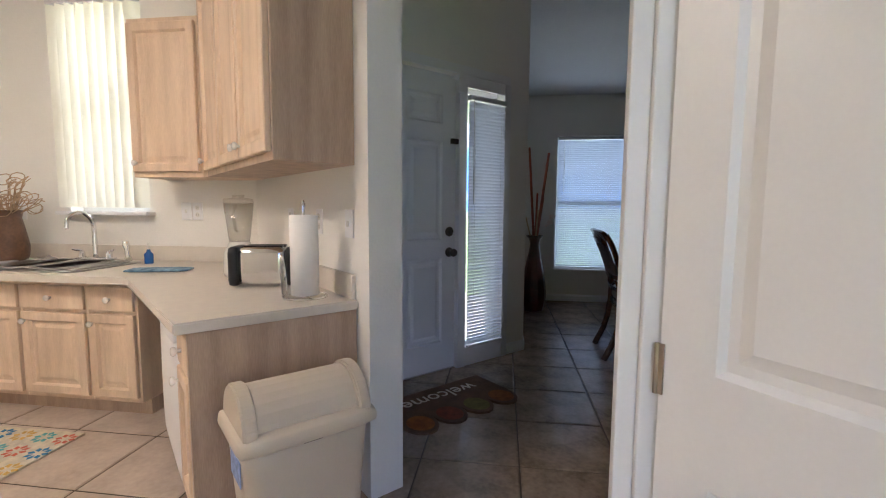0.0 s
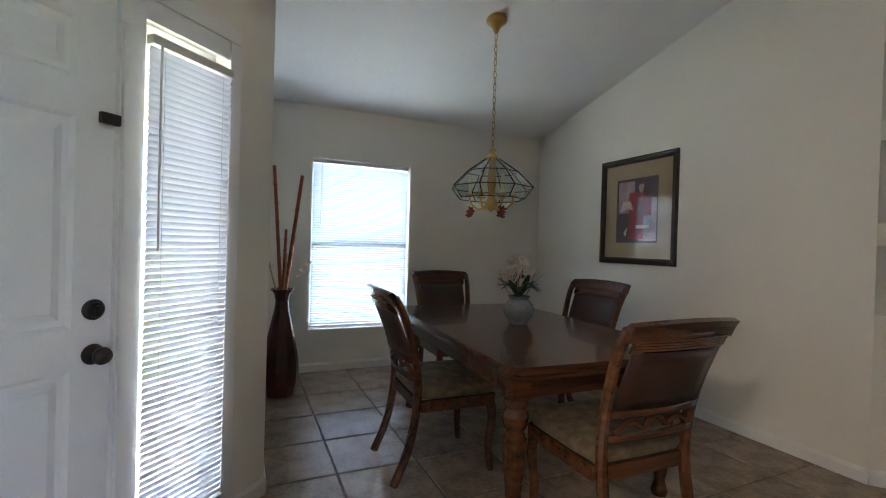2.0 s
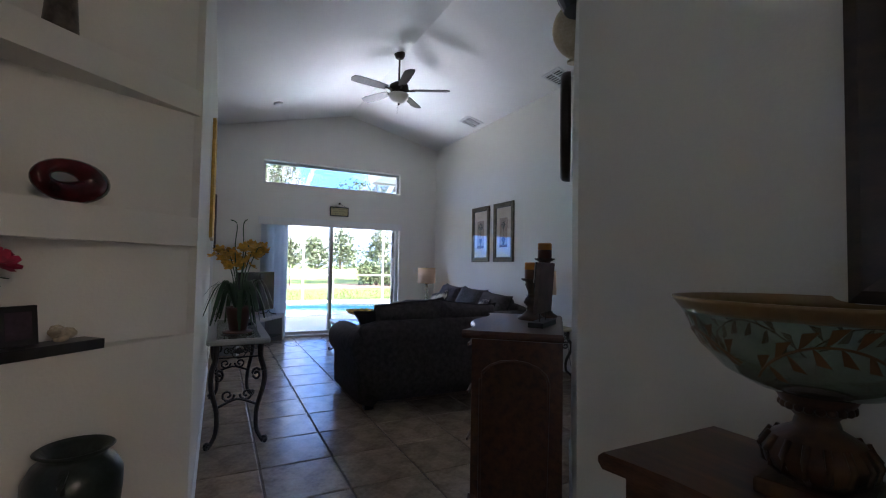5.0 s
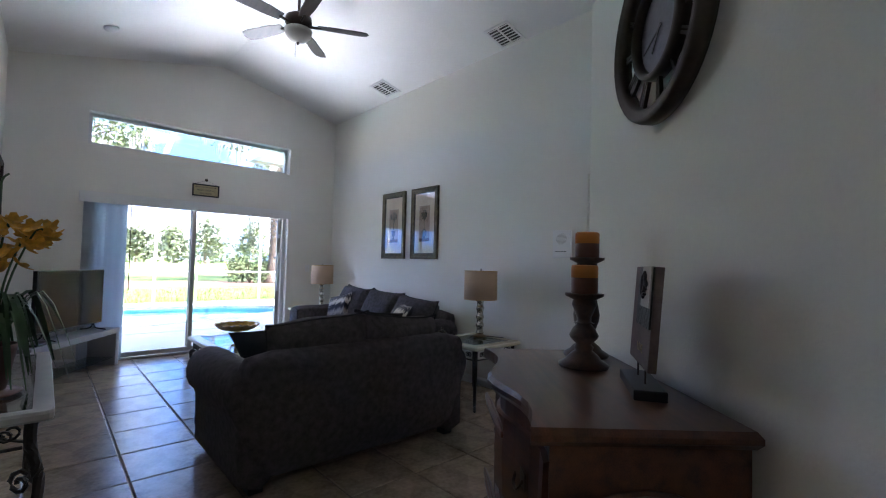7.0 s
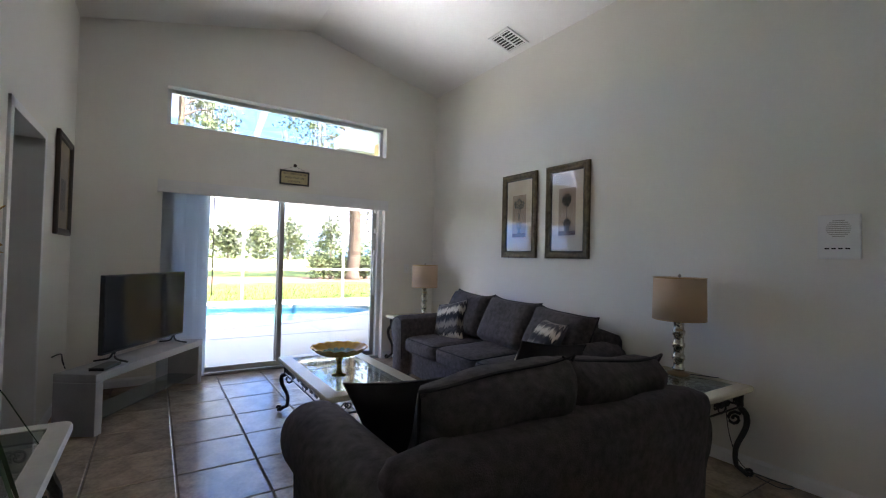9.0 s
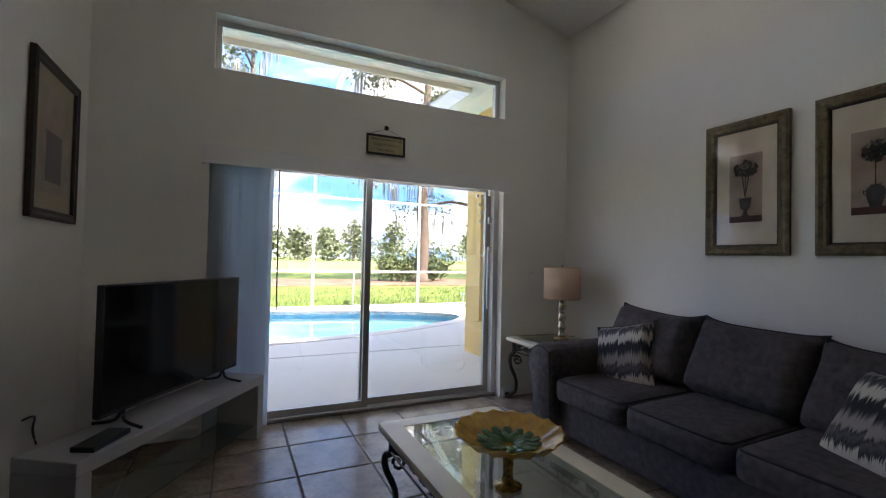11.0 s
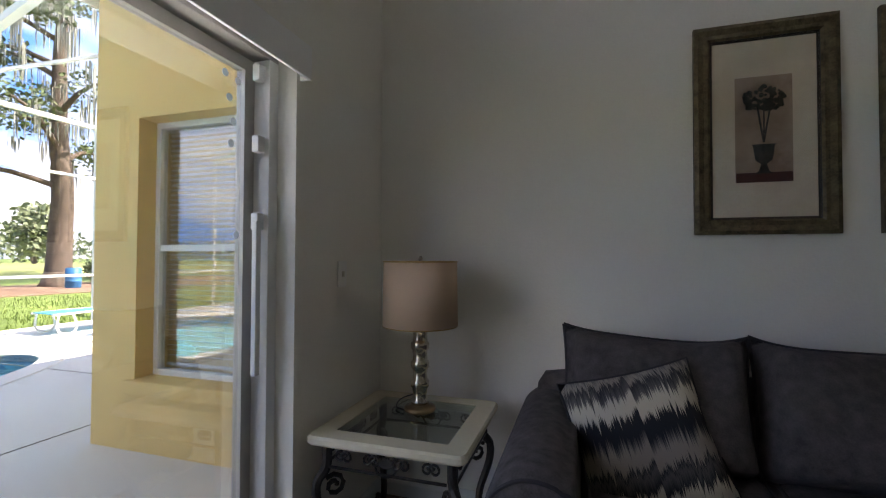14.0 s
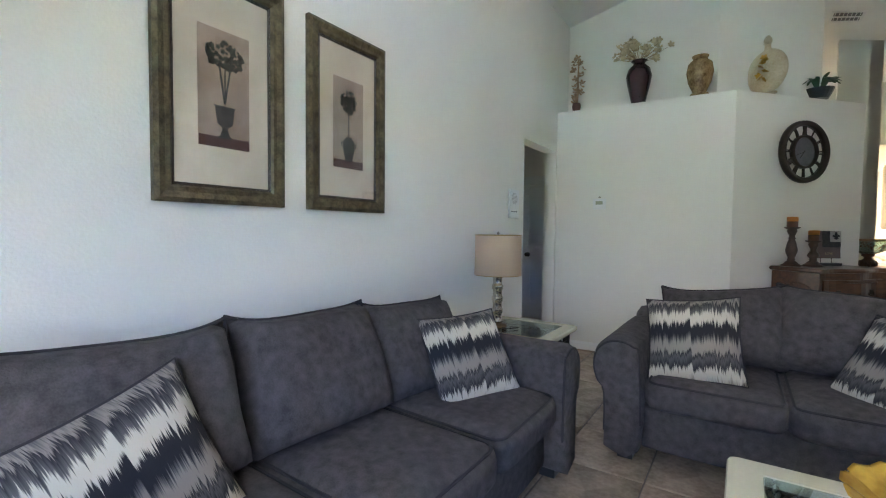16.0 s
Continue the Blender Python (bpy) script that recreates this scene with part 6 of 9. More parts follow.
M_TABLEGLASS = glass("table_glass", (0.80, 0.88, 0.86), 0.0, 1.5)
iron_table("coffee_table", pose(6.765, -0.03, 0), 1.26, 0.68, 0.45, "cream-framed glass coffee table with black iron scrollwork", M_CREAM, 0.10)
et = iron_table("end_table", pose(8.425, -1.62, 0), 0.62, 0.62, 0.56, "cream end table with inset glass and iron legs beside the sofa", M_CREAM, 0.085, group="end tables")
copy_thing(et, pose(5.11, -1.62, 0))
iron_table("console_table", pose(4.86, 1.60, 0), 1.28, 0.40, 0.72, "narrow glass-topped console table with black iron scroll legs", M_GREY_TABLE, 0.06, low=True)


# ---- table lamps ----
def table_lamp(m):
    root = thing("table_lamp", m, "table lamp with a stacked mercury-glass stem and tan drum shade", "lamp", "pair of table lamps")
    bm = B()
    lathe(bm, [(0.066, 0), (0.07, 0.006), (0.066, 0.018), (0.04, 0.024), (0.034, 0.03)], 28)
    part("foot", bm, mat_foot, root, "aged brass foot", True)
    prof = [(0.034, 0.03)]
    for k in range(4):
        z = 0.03 + k * 0.082
        prof += [(0.040, z + 0.006), (0.041, z + 0.014), (0.033, z + 0.022), (0.031, z + 0.045), (0.033, z + 0.066), (0.040, z + 0.074)]
    prof += [(0.03, 0.365), (0.012, 0.37), (0.010, 0.40)]
    bm = B()
    lathe(bm, prof, 24)
    part("stem", bm, M_MERCURY, root, "silvered mercury-glass stem", True)
    bm = B()
    shell(bm, [(0.164, 0.365), (0.160, 0.645)], 0.002, 40)
    part("shade", bm, M_SHADE, root, "tan linen drum shade", True)
    for z in (0.366, 0.643):
        bm = B()
        tube(bm, [(0.162 * math.cos(t), 0.162 * math.sin(t), z) for t in [2 * math.pi * k / 40 for k in range(41)]], 0.003, 5)
        part("shade_ring", bm, M_BRASS, root)
    bm = B()
    for k in range(3):
        a = 2.094 * k
        tube(bm, [(0, 0, 0.63), (0.159 * math.cos(a), 0.159 * math.sin(a), 0.635)], 0.002, 4)
    tube(bm, [(0, 0, 0.40), (0, 0, 0.645)], 0.003, 5)
    lathe(bm, [(0.005, 0.645), (0.011, 0.655), (0.004, 0.668)], 12)
    part("finial", bm, M_NICKEL, root)
    return root


mat_foot = mat("aged_brass", (0.28, 0.20, 0.11), 0.35, 0.9, var=0.2, bump=0.05)
lp = table_lamp(pose(8.42, -1.70, 0.562))
copy_thing(lp, pose(5.19, -1.765, 0.562))
for name_m, pts in (("lamp_cord", [(5.14, -1.62, 0.566), (5.22, -1.66, 0.567), (5.20, -1.78, 0.567), (5.0, -1.90, 0.567)]), ("lamp_cord", [(8.46, -1.66, 0.566), (8.53, -1.70, 0.567), (8.55, -1.82, 0.567), (8.50, -1.92, 0.567)])):
    bm = B()
    tube(bm, curve_pts(pts, 5), 0.003, 5)
    tagged(part(name_m, bm, M_BLACK), "dark lamp flex lying on the end table", "cord")
bm = B()
tube(bm, curve_pts([(5.0, -1.99, 0.42), (4.98, -2.0, 0.2), (4.90, -1.99, 0.03), (4.75, -1.97, 0.012), (4.62, -1.98, 0.012), (4.66, -1.9, 0.012), (4.80, -1.94, 0.012)], 5), 0.003, 5)
tagged(part("power_lead", bm, M_BLACK), "dark flex trailing on the floor by the end table", "power lead")

# ---- television on its stand ----
u = Vector((0.84, -0.54, 0)).normalized()
TVM = Matrix.Translation((7.98, 1.16, 0)) @ Matrix.Rotation(math.atan2(u.y, u.x), 4, "Z")
stand = thing("tv_stand", TVM, "grey wooden corner television stand with a glass shelf", "tv stand")
for nm, a in (("top", (-0.63, 0.75, 0.0, 0.30, 0.37, 0.43)), ("leg", (-0.63, -0.56, 0.0, 0.30, 0, 0.369)), ("leg", (0.68, 0.75, 0.0, 0.30, 0, 0.369)), ("shelf", (-0.559, 0.679, 0.02, 0.28, 0.09, 0.102))):
    bm = B()
    box(bm, *a, 0.006 if nm != "shelf" else 0.002)
    part(nm, bm, M_GREYWOOD if nm != "shelf" else M_TABLEGLASS, stand)
tv = thing("television", TVM @ pose(0.12, 0.15, 0.432), "black flat-screen television on splayed feet", "television")
bm = B()
box(bm, -0.52, 0.52, -0.012, 0.025, 0.075, 0.675, 0.006)
part("cabinet", bm, M_BLACK, tv)
bm = B()
box(bm, -0.512, 0.512, -0.0135, -0.0125, 0.092, 0.667)
part("screen", bm, M_SCREEN, tv, "dark glossy screen")
for s in (-1, 1):
    bm = B()
    tube(bm, curve_pts([(s * 0.40, -0.12, 0.008), (s * 0.39, -0.02, 0.03), (s * 0.38, 0.0, 0.09), (s * 0.39, 0.03, 0.03), (s * 0.40, 0.14, 0.008)], 4), 0.008, 6)
    part("foot", bm, M_BLACK, tv)
box_ob = thing("cable_box", TVM @ pose(-0.44, 0.08, 0.432, 0, 0, 8), "flat black media box on the television stand", "media box")
bm = B()
box(bm, -0.11, 0.11, -0.05, 0.05, 0, 0.022, 0.004)
part("case", bm, M_BLACK, box_ob)
bm = B()
tube(bm, curve_pts([(7.86, 1.80, 0.5), (7.80, 1.74, 0.53), (7.72, 1.72, 0.50), (7.70, 1.70, 0.44)], 4), 0.005, 5)
tagged(part("tv_cable", bm, M_BLACK), "black cable running from the wall to the stand", "cable")


# ---- chests ----
def chest(name, m, w, d, h, label, cols=1):
    """Serpentine-fronted chest; the front faces -y, back at y = 0."""
    root = thing(name, m, label, "chest")

    def front(x):
        u = x / (w / 2)
        return -d - 0.035 * math.cos(u * math.pi * 1.5) * (1 - 0.3 * abs(u))

    xs = [-w / 2 + w * i / 16 for i in range(17)]
    bm = B()
    out = [(x, front(x) * 0.96) for x in [q * 0.95 for q in xs]] + [(w / 2 * 0.95, -0.005), (-w / 2 * 0.95, -0.005)]
    a, b = [bm.verts.new((x, y, 0.12)) for x, y in out], [bm.verts.new((x, y, h - 0.04)) for x, y in out]
    bm.faces.new(a)
    bm.faces.new(b)
    for i in range(len(out)):
        j = (i + 1) % len(out)
        bm.faces.new((a[i], a[j], b[j], b[i]))
    body = part("carcass", bm, M_WOOD_CHEST, root)
    for s in (-1, 1):
        bm = B()
        x = s * w / 2 * 0.95
        arch = [(-d * 0.85, 0.2), (-d * 0.15, 0.2), (-d * 0.15, h - 0.22)] + [(-d * 0.5 + d * 0.35 * math.cos(t), h - 0.22 + 0.09 * math.sin(t)) for t in [math.pi * k / 8 for k in range(1, 8)]] + [(-d * 0.85, h - 0.22)]
        tube(bm, [(x, y, z) for y, z in arch] + [(x, *arch[0])], 0.008, 6)
        part("side_panel_moulding", bm, M_WOOD_CHEST, body)
    bm = B()
    out = [(x * 1.02, front(x) - 0.02) for x in xs] + [(w / 2 * 1.02, 0.0), (-w / 2 * 1.02, 0.0)]
    slab(bm, out, h - 0.035, h, 0.012)
    part("top", bm, M_WOOD_CHEST, root, "polished top with a moulded edge")
    rows_ = 3
    for k in range(rows_):
        z0_ = 0.17 + (h - 0.24) * k / rows_
        z1_ = 0.17 + (h - 0.24) * (k + 1) / rows_ - 0.02
        for c in range(cols):
            xa, xb = -w * 0.43 + w * 0.86 * c / cols + 0.01, -w * 0.43 + w * 0.86 * (c + 1) / cols - 0.01
            bm = B()
            n = 10
            g = []
            for x in [xa + (xb - xa) * i / n for i in range(n + 1)]:
                y = front(x) * 0.96
                g.append([bm.verts.new((x, yy, z)) for yy, z in ((y + 0.01, z0_), (y - 0.012, z0_ + 0.006), (y - 0.016, (z0_ + z1_) / 2), (y - 0.012, z1_ - 0.006), (y + 0.01, z1_))])
            for p, q in zip(g, g[1:]):
                for j in range(4):
                    bm.faces.new((p[j], p[j + 1], q[j + 1], q[j]))
            bm.faces.new(g[0])
            bm.faces.new(g[-1])
            dr = part("drawer", bm, M_WOOD_CHEST, root)
            for px in ((xa + xb) / 2,) if cols > 1 else (xa + (xb - xa) * 0.25, xa + (xb - xa) * 0.75):
                bm = B()
                y = front(px) * 0.96 - 0.02
                tube(bm, curve_pts([(px - 0.035, y, (z0_ + z1_) / 2), (px - 0.02, y - 0.012, (z0_ + z1_) / 2 - 0.025), (px + 0.02, y - 0.012, (z0_ + z1_) / 2 - 0.025), (px + 0.035, y, (z0_ + z1_) / 2)], 4), 0.004, 5)
                soft_box(bm, 0.09, 0.006, 0.04, 0.003, 0, 3, pose(px, y + 0.004, (z0_ + z1_) / 2))
                part("pull", bm, M_BRONZE, dr, "dark bronze drop pull")
            bm = B()
            soft_box(bm, (xb - xa) * 0.5, 0.012, 0.02, 0.006, 0.004, 4, pose((xa + xb) / 2, front((xa + xb) / 2) * 0.96 - 0.02, z1_ - 0.015))
            part("carving", bm, M_WOOD_CHEST, dr)
    for s in (-1, 1):
        for y in (-d * 0.9, -0.05):
            bm = B()
            tube(bm, curve_pts([(s * w * 0.44, y, 0.2), (s * w * 0.475, y - 0.01, 0.12), (s * w * 0.45, y, 0.05), (s * w * 0.47, y - 0.015, 0.018)], 4), 0.035, 8, 0.75)
            part("foot", bm, M_WOOD_CHEST, root)
    return root


chest("serpentine_chest", pose(2.705, 0.134, 0, 0, 0, 139), 0.82, 0.43, 0.95, "dark cherry serpentine chest against the clock wall")
chest("foyer_chest", pose(1.06, 0.615, 0, 0, 0, 180), 1.10, 0.37, 0.85, "dark cherry chest with moulded top in the foyer", 2)


# ---- kitchen ----
KD = Matrix.Translation((-1.385, 1.668, 0)) @ Matrix.Rotation(radians(135), 4, "Z")
CT = 0.80
M_STEEL = mat("stainless_steel", (0.50, 0.49, 0.47), 0.28, 1.0, var=0.1, scale=8, fine=90, bump=0.03)
M_KNOB = mat("white_ceramic", (0.78, 0.76, 0.70), 0.2, var=0.02, bump=0.0)


def cab_door(bm, x0, x1, z0, z1, y, rail=0.055):
    """A framed cabinet door in the x-z plane with a recessed panel, facing +y."""
    steps = [(0.0, 0.0), (0.0, 0.018), (0.004, 0.022), (rail - 0.010, 0.022), (rail - 0.004, 0.014), (rail, 0.007), (rail + 0.016, 0.007), (rail + 0.034, 0.013)]
    rings = [[bm.verts.new((x, y + d, z)) for x, z in ((x0 + i, z0 + i), (x1 - i, z0 + i), (x1 - i, z1 - i), (x0 + i, z1 - i))] for i, d in steps]
    for a, b in zip(rings, rings[1:]):
        for i in range(4):
            bm.faces.new((a[i], a[(i + 1) % 4], b[(i + 1) % 4], b[i]))
    bm.faces.new(rings[-1])
    bm.faces.new(rings[0])


def knob(parent, x, y, z):
    bm = B()
    lathe(bm, [(0.007, 0), (0.006, 0.012), (0.015, 0.018), (0.017, 0.026), (0.012, 0.032), (0.001, 0.034)], 14, pose(x, y, z, -90, 0, 0))
    part("knob", bm, M_KNOB, parent, "white ceramic knob", True)


def cabinet(name, m, w, d, z0, z1, doors, label, end_mat=None, drawer=0.0):
    """Back at y = 0, front at y = d; doors is how many stand side by side."""
    root = thing(name, m, label, "cabinet")
    bm = B()
    box(bm, 0, w, 0, d, z0, z1, 0.003)
    part("body", bm, end_mat or M_MAPLE, root)
    dw = w / doors
    ztop = z1 - 0.03 - (drawer + 0.02 if drawer else 0)
    for k in range(doors):
        bm = B()
        cab_door(bm, k * dw + 0.012, (k + 1) * dw - 0.012, z0 + 0.03, ztop, d + 0.002)
        dr = part("door", bm, M_MAPLE, root)
        low = z0 > 1
        knob(dr, (k * dw + 0.04) if k % 2 else ((k + 1) * dw - 0.04), d + 0.02, z0 + 0.08 if low else ztop - 0.05)
        if drawer:
            bm = B()
            box(bm, k * dw + 0.012, (k + 1) * dw - 0.012, d + 0.002, d + 0.02, z1 - 0.03 - drawer, z1 - 0.03, 0.005)
            df = part("drawer", bm, M_MAPLE, root)
            knob(df, (k + 0.5) * dw, d + 0.02, z1 - 0.03 - drawer / 2)
    return root


# run of base cabinets under the sink; its back on the sink wall
SK = pose(-2.74, 2.655, 0, 0, 0, 180)
for k, w in enumerate((0.30, 0.42, 0.42, 0.42, 0.42)):
    off = (0, 0.30, 0.72, 1.14, 1.56)[k]
    cabinet("base_cabinet", SK @ pose(off, 0, 0), w - 0.002, 0.58, 0.09, CT - 0.04, 1, "pale maple base cabinet with a recessed-panel door under the sink counter", None, 0.13)
bm = B()
box(bm, 0, 2.0, 0, 0.52, 0.0, 0.089, 0, SK)
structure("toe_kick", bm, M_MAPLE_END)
cabinet("end_base_cabinet", KD @ pose(0.02, 0.0, 0), 0.26, 0.58, 0.09, CT - 0.04, 1, "narrow maple base cabinet at the end of the counter", None, 0.13)
endp = thing("counter_end_panel", KD @ pose(0.0, 0.0, 0.0), "brown maple veneer end panel of the kitchen counter", "panel")
bm = B()
box(bm, -0.004, 0.018, 0.003, 0.60, 0.0, CT - 0.041, 0.002)
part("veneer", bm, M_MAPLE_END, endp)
dish = thing("dishwasher", KD @ pose(0.285, 0, 0), "white dishwasher under the kitchen counter", "dishwasher")
bm = B()
box(bm, 0.0, 0.58, 0.02, 0.56, 0.02, CT - 0.05, 0.004)
part("tub", bm, M_WHITE, dish)
bm = B()
soft_box(bm, 0.57, 0.035, 0.55, 0.012, 0.006, 6, pose(0.29, 0.59, 0.38))
part("front", bm, M_WHITE, dish, "", True)
bm = B()
soft_box(bm, 0.57, 0.045, 0.10, 0.015, 0.004, 6, pose(0.29, 0.595, 0.70))
part("control_panel", bm, M_WHITE, dish, "", True)
# worktop in two wings
bm = B()
wk = [KD @ Vector((-0.02, 0.002, 0)), KD @ Vector((-0.02, 0.64, 0)), Vector((-2.70, 1.98, 0)), Vector((-4.9, 1.98, 0)), Vector((-4.9, 2.655, 0)), Vector((-2.374, 2.655, 0))]
a, b = [bm.verts.new((v.x, v.y, CT - 0.038)) for v in wk], [bm.verts.new((v.x, v.y, CT)) for v in wk]
fs = [bm.faces.new(a), bm.faces.new(b)]
for i in range(len(wk)):
    j = (i + 1) % len(wk)
    fs.append(bm.faces.new((a[i], a[j], b[j], b[i])))
bmesh.ops.bevel(bm, geom=list({e for f in fs for e in f.edges}), offset=0.006, segments=2, affect="EDGES")
wt = tagged(part("worktop", bm, M_COUNTER), "cream laminate worktop with a built-up edge", "worktop")
for mm, L in ((KD, 1.38), (pose(-2.374, 2.655, 0, 0, 0, 180), 2.5)):
    bm = B()
    box(bm, 0.0, L, 0.003, 0.022, CT + 0.001, CT + 0.10, 0.004, mm)
    part("backsplash", bm, M_COUNTER, wt)
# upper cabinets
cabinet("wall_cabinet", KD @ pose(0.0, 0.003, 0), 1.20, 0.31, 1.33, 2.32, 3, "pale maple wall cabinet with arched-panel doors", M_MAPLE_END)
cabinet("wall_cabinet", pose(-2.52, 2.657, 0, 0, 0, 180), 0.44, 0.31, 1.33, 2.22, 1, "pale maple wall cabinet beside the kitchen window")
bm = B()
pts = [KD @ Vector((1.202, 0.31, 0)), KD @ Vector((1.202, 0.003, 0)), Vector((-2.375, 2.655, 0)), Vector((-2.518, 2.655, 0)), Vector((-2.518, 2.347, 0))]
a, b = [bm.verts.new((v.x, v.y, 1.33)) for v in pts], [bm.verts.new((v.x, v.y, 2.26)) for v in pts]
bm.faces.new(a)
bm.faces.new(b)
for i in range(len(pts)):
    j = (i + 1) % len(pts)
    bm.faces.new((a[i], a[j], b[j], b[i]))
tagged(part("corner_cabinet", bm, M_MAPLE), "pale maple corner wall cabinet between the two runs", "cabinet")
# sink
sink = thing("kitchen_sink", pose(-3.50, 2.30, CT), "stainless double-bowl kitchen sink", "sink")
bm = B()
slab(bm, rounded_poly(0.80, 0.50, 0.05, 4), 0.0, 0.008, 0.003)
part("rim", bm, M_STEEL, sink)
# bowls are flat plates, their inner shade put into a darker steel
for x in (-0.19, 0.19):
    bm = B()
    slab(bm, rounded_poly(0.34, 0.38, 0.06, 4), 0.0085, 0.0095, 0.0004)
    part("bowl", bm, mat("sink_shadow_steel", (0.16, 0.155, 0.15), 0.35, 1.0, var=0.1), sink)
    bm = B()
    tube(bm, [(x + px, py, 0.012) for px, py in rounded_poly(0.35, 0.39, 0.06, 4)] + [(x + 0.175, 0.135, 0.012)], 0.006, 6)
    part("bowl_lip", bm, M_STEEL, sink)
fc = thing("faucet", pose(-3.44, 2.53, CT + 0.008), "chrome gooseneck kitchen faucet with side spray", "faucet")
bm = B()
soft_box(bm, 0.26, 0.06, 0.02, 0.01, 0, 4, pose(0, 0, 0.012))
part("base", bm, M_CHROME, fc, "", True)
bm = B()
tube(bm, curve_pts([(0, 0, 0.02), (0, 0, 0.20), (0, -0.02, 0.27), (-0.01, -0.08, 0.315), (-0.02, -0.15, 0.28), (-0.02, -0.165, 0.21)], 6), 0.014, 10, 0.8)
part("spout", bm, M_CHROME, fc, "", True)
for s in (-1, 1):
    bm = B()
    lathe(bm, [(0.02, 0), (0.017, 0.03), (0.013, 0.045)], 14, pose(s * 0.10, 0, 0.015))
    tube(bm, [(s * 0.10, 0, 0.06), (s * 0.15, -0.02, 0.07)], 0.007, 6)
    part("handle", bm, M_CHROME, fc)
bm = B()
lathe(bm, [(0.02, 0), (0.016, 0.03), (0.014, 0.08), (0.022, 0.10), (0.018, 0.13), (0.005, 0.135)], 14, pose(0.24, 0.0, 0, 8, 0, 0))
part("side_spray", bm, M_CHROME, fc, "", True)
strainer = thing("sink_strainer", pose(-3.72, 2.47, CT + 0.01), "dark sink strainer lying on the rim", "strainer")
bm = B()
lathe(bm, [(0.04, 0), (0.045, 0.012), (0.02, 0.018), (0.008, 0.03), (0.001, 0.032)], 16)
part("cup", bm, M_STEEL, strainer, "", True)
soap = thing("soap_bottle", pose(-3.03, 2.50, CT), "small clear soap bottle with blue liquid", "soap bottle")
bm = B()
lathe(bm, [(0.025, 0), (0.026, 0.06), (0.012, 0.075), (0.01, 0.09)], 14)
part("bottle", bm, mat("blue_soap", (0.03, 0.14, 0.42), 0.15, var=0.1, bump=0), soap, "", True)
bm = B()
lathe(bm, [(0.011, 0.09), (0.011, 0.105), (0.004, 0.11), (0.004, 0.13)], 10)
part("pump", bm, M_KNOB, soap)
# kitchen window blinds
kb = thing("kitchen_vertical_blinds", pose(-3.44, 2.62, 1.15), "white vertical blinds over the kitchen sink window", "blinds")
bm = B()
box(bm, -0.32, 0.32, -0.025, 0.02, 1.30, 1.34, 0.004)
part("head_rail", bm, M_ALU, kb)
M_KVANE = translucent("cream_vane", (0.85, 0.83, 0.74), 0.5)
kmesh = None
for i in range(9):
    if kmesh is None:
        bm = B()
        prof = [(-0.044, 0.0), (-0.02, 0.005), (0.0, 0.007), (0.02, 0.005), (0.044, 0.0)]
        rows = [[bm.verts.new((x, y + o, z)) for x, y in prof] for o in (0, 0.0012) for z in (0.0, 1.30)]
        for a, b in ((0, 1), (3, 2)):
            for j in range(4):
                bm.faces.new((rows[a][j], rows[a][j + 1], rows[b][j + 1], rows[b][j]))
        ob = part("vane", bm, M_KVANE, kb, "", True)
        kmesh = ob.data
    else:
        ob = new("vane", kmesh)
        ob.parent = kb
    ob.matrix_basis = pose(-0.28 + i * 0.07, 0, 0, 0, 0, 35 + random.uniform(-6, 6))
bm = B()
box(bm, -3.78, -3.10, 2.58, 2.66, 1.10, 1.125, 0.005)
structure("window_sill_kitchen", bm, M_WHITE)

# things on the worktop
toast = thing("toaster", KD @ pose(0.52, 0.20, CT, 0, 0, -122), "chrome two-slice toaster with black ends", "toaster")
bm = B()
soft_box(bm, 0.22, 0.16, 0.17, 0.03, 0.0, 6, pose(0, 0, 0.10))
part("shell", bm, M_CHROME, toast, "polished chrome shell", True)
for s in (-1, 1):
    bm = B()
    soft_box(bm, 0.05, 0.168, 0.178, 0.02, 0.0, 6, pose(s * 0.125, 0, 0.098))
    part("end_cap", bm, M_BLACK, toast, "black plastic end", True)
for y in (-0.03, 0.03):
    bm = B()
    box(bm, -0.085, 0.085, y - 0.014, y + 0.014, 0.18, 0.1895)
    part("slot", bm, M_BLACK, toast)
bm = B()
box(bm, -0.165, -0.148, -0.02, 0.02, 0.10, 0.12, 0.004)
part("lever", bm, M_BLACK, toast)
M_CLEAR = glass("clear_plastic", (0.94, 0.94, 0.92), 0.03, 1.4)
bl = thing("blender", KD @ pose(0.93, 0.22, CT), "white blender with a clear jug", "blender")
bm = B()
lathe(bm, [(0.08, 0), (0.085, 0.02), (0.08, 0.12), (0.055, 0.17), (0.05, 0.18)], 20)
part("motor_base", bm, M_KNOB, bl, "", True)
bm = B()
shell(bm, [(0.05, 0.18), (0.055, 0.2), (0.075, 0.38)], 0.003, 20)
tube(bm, curve_pts([(0.07, 0, 0.36), (0.115, 0, 0.34), (0.11, 0, 0.26), (0.062, 0, 0.23)], 4), 0.009, 6)
part("jug", bm, M_CLEAR, bl, "clear plastic jug", True)
bm = B()
lathe(bm, [(0.072, 0.38), (0.078, 0.39), (0.07, 0.405), (0.03, 0.41), (0.03, 0.425), (0.001, 0.426)], 20)
part("lid", bm, M_CLEAR, bl, "", True)
tw = thing("paper_towel_holder", KD @ pose(0.122, 0.165, CT), "chrome wire stand with a roll of white paper towel", "paper towel")
bm = B()
pts = [(0.085 * math.cos(t), 0.085 * math.sin(t), 0.012) for t in [2 * math.pi * k / 24 for k in range(25)]]
tube(bm, pts, 0.004, 6)
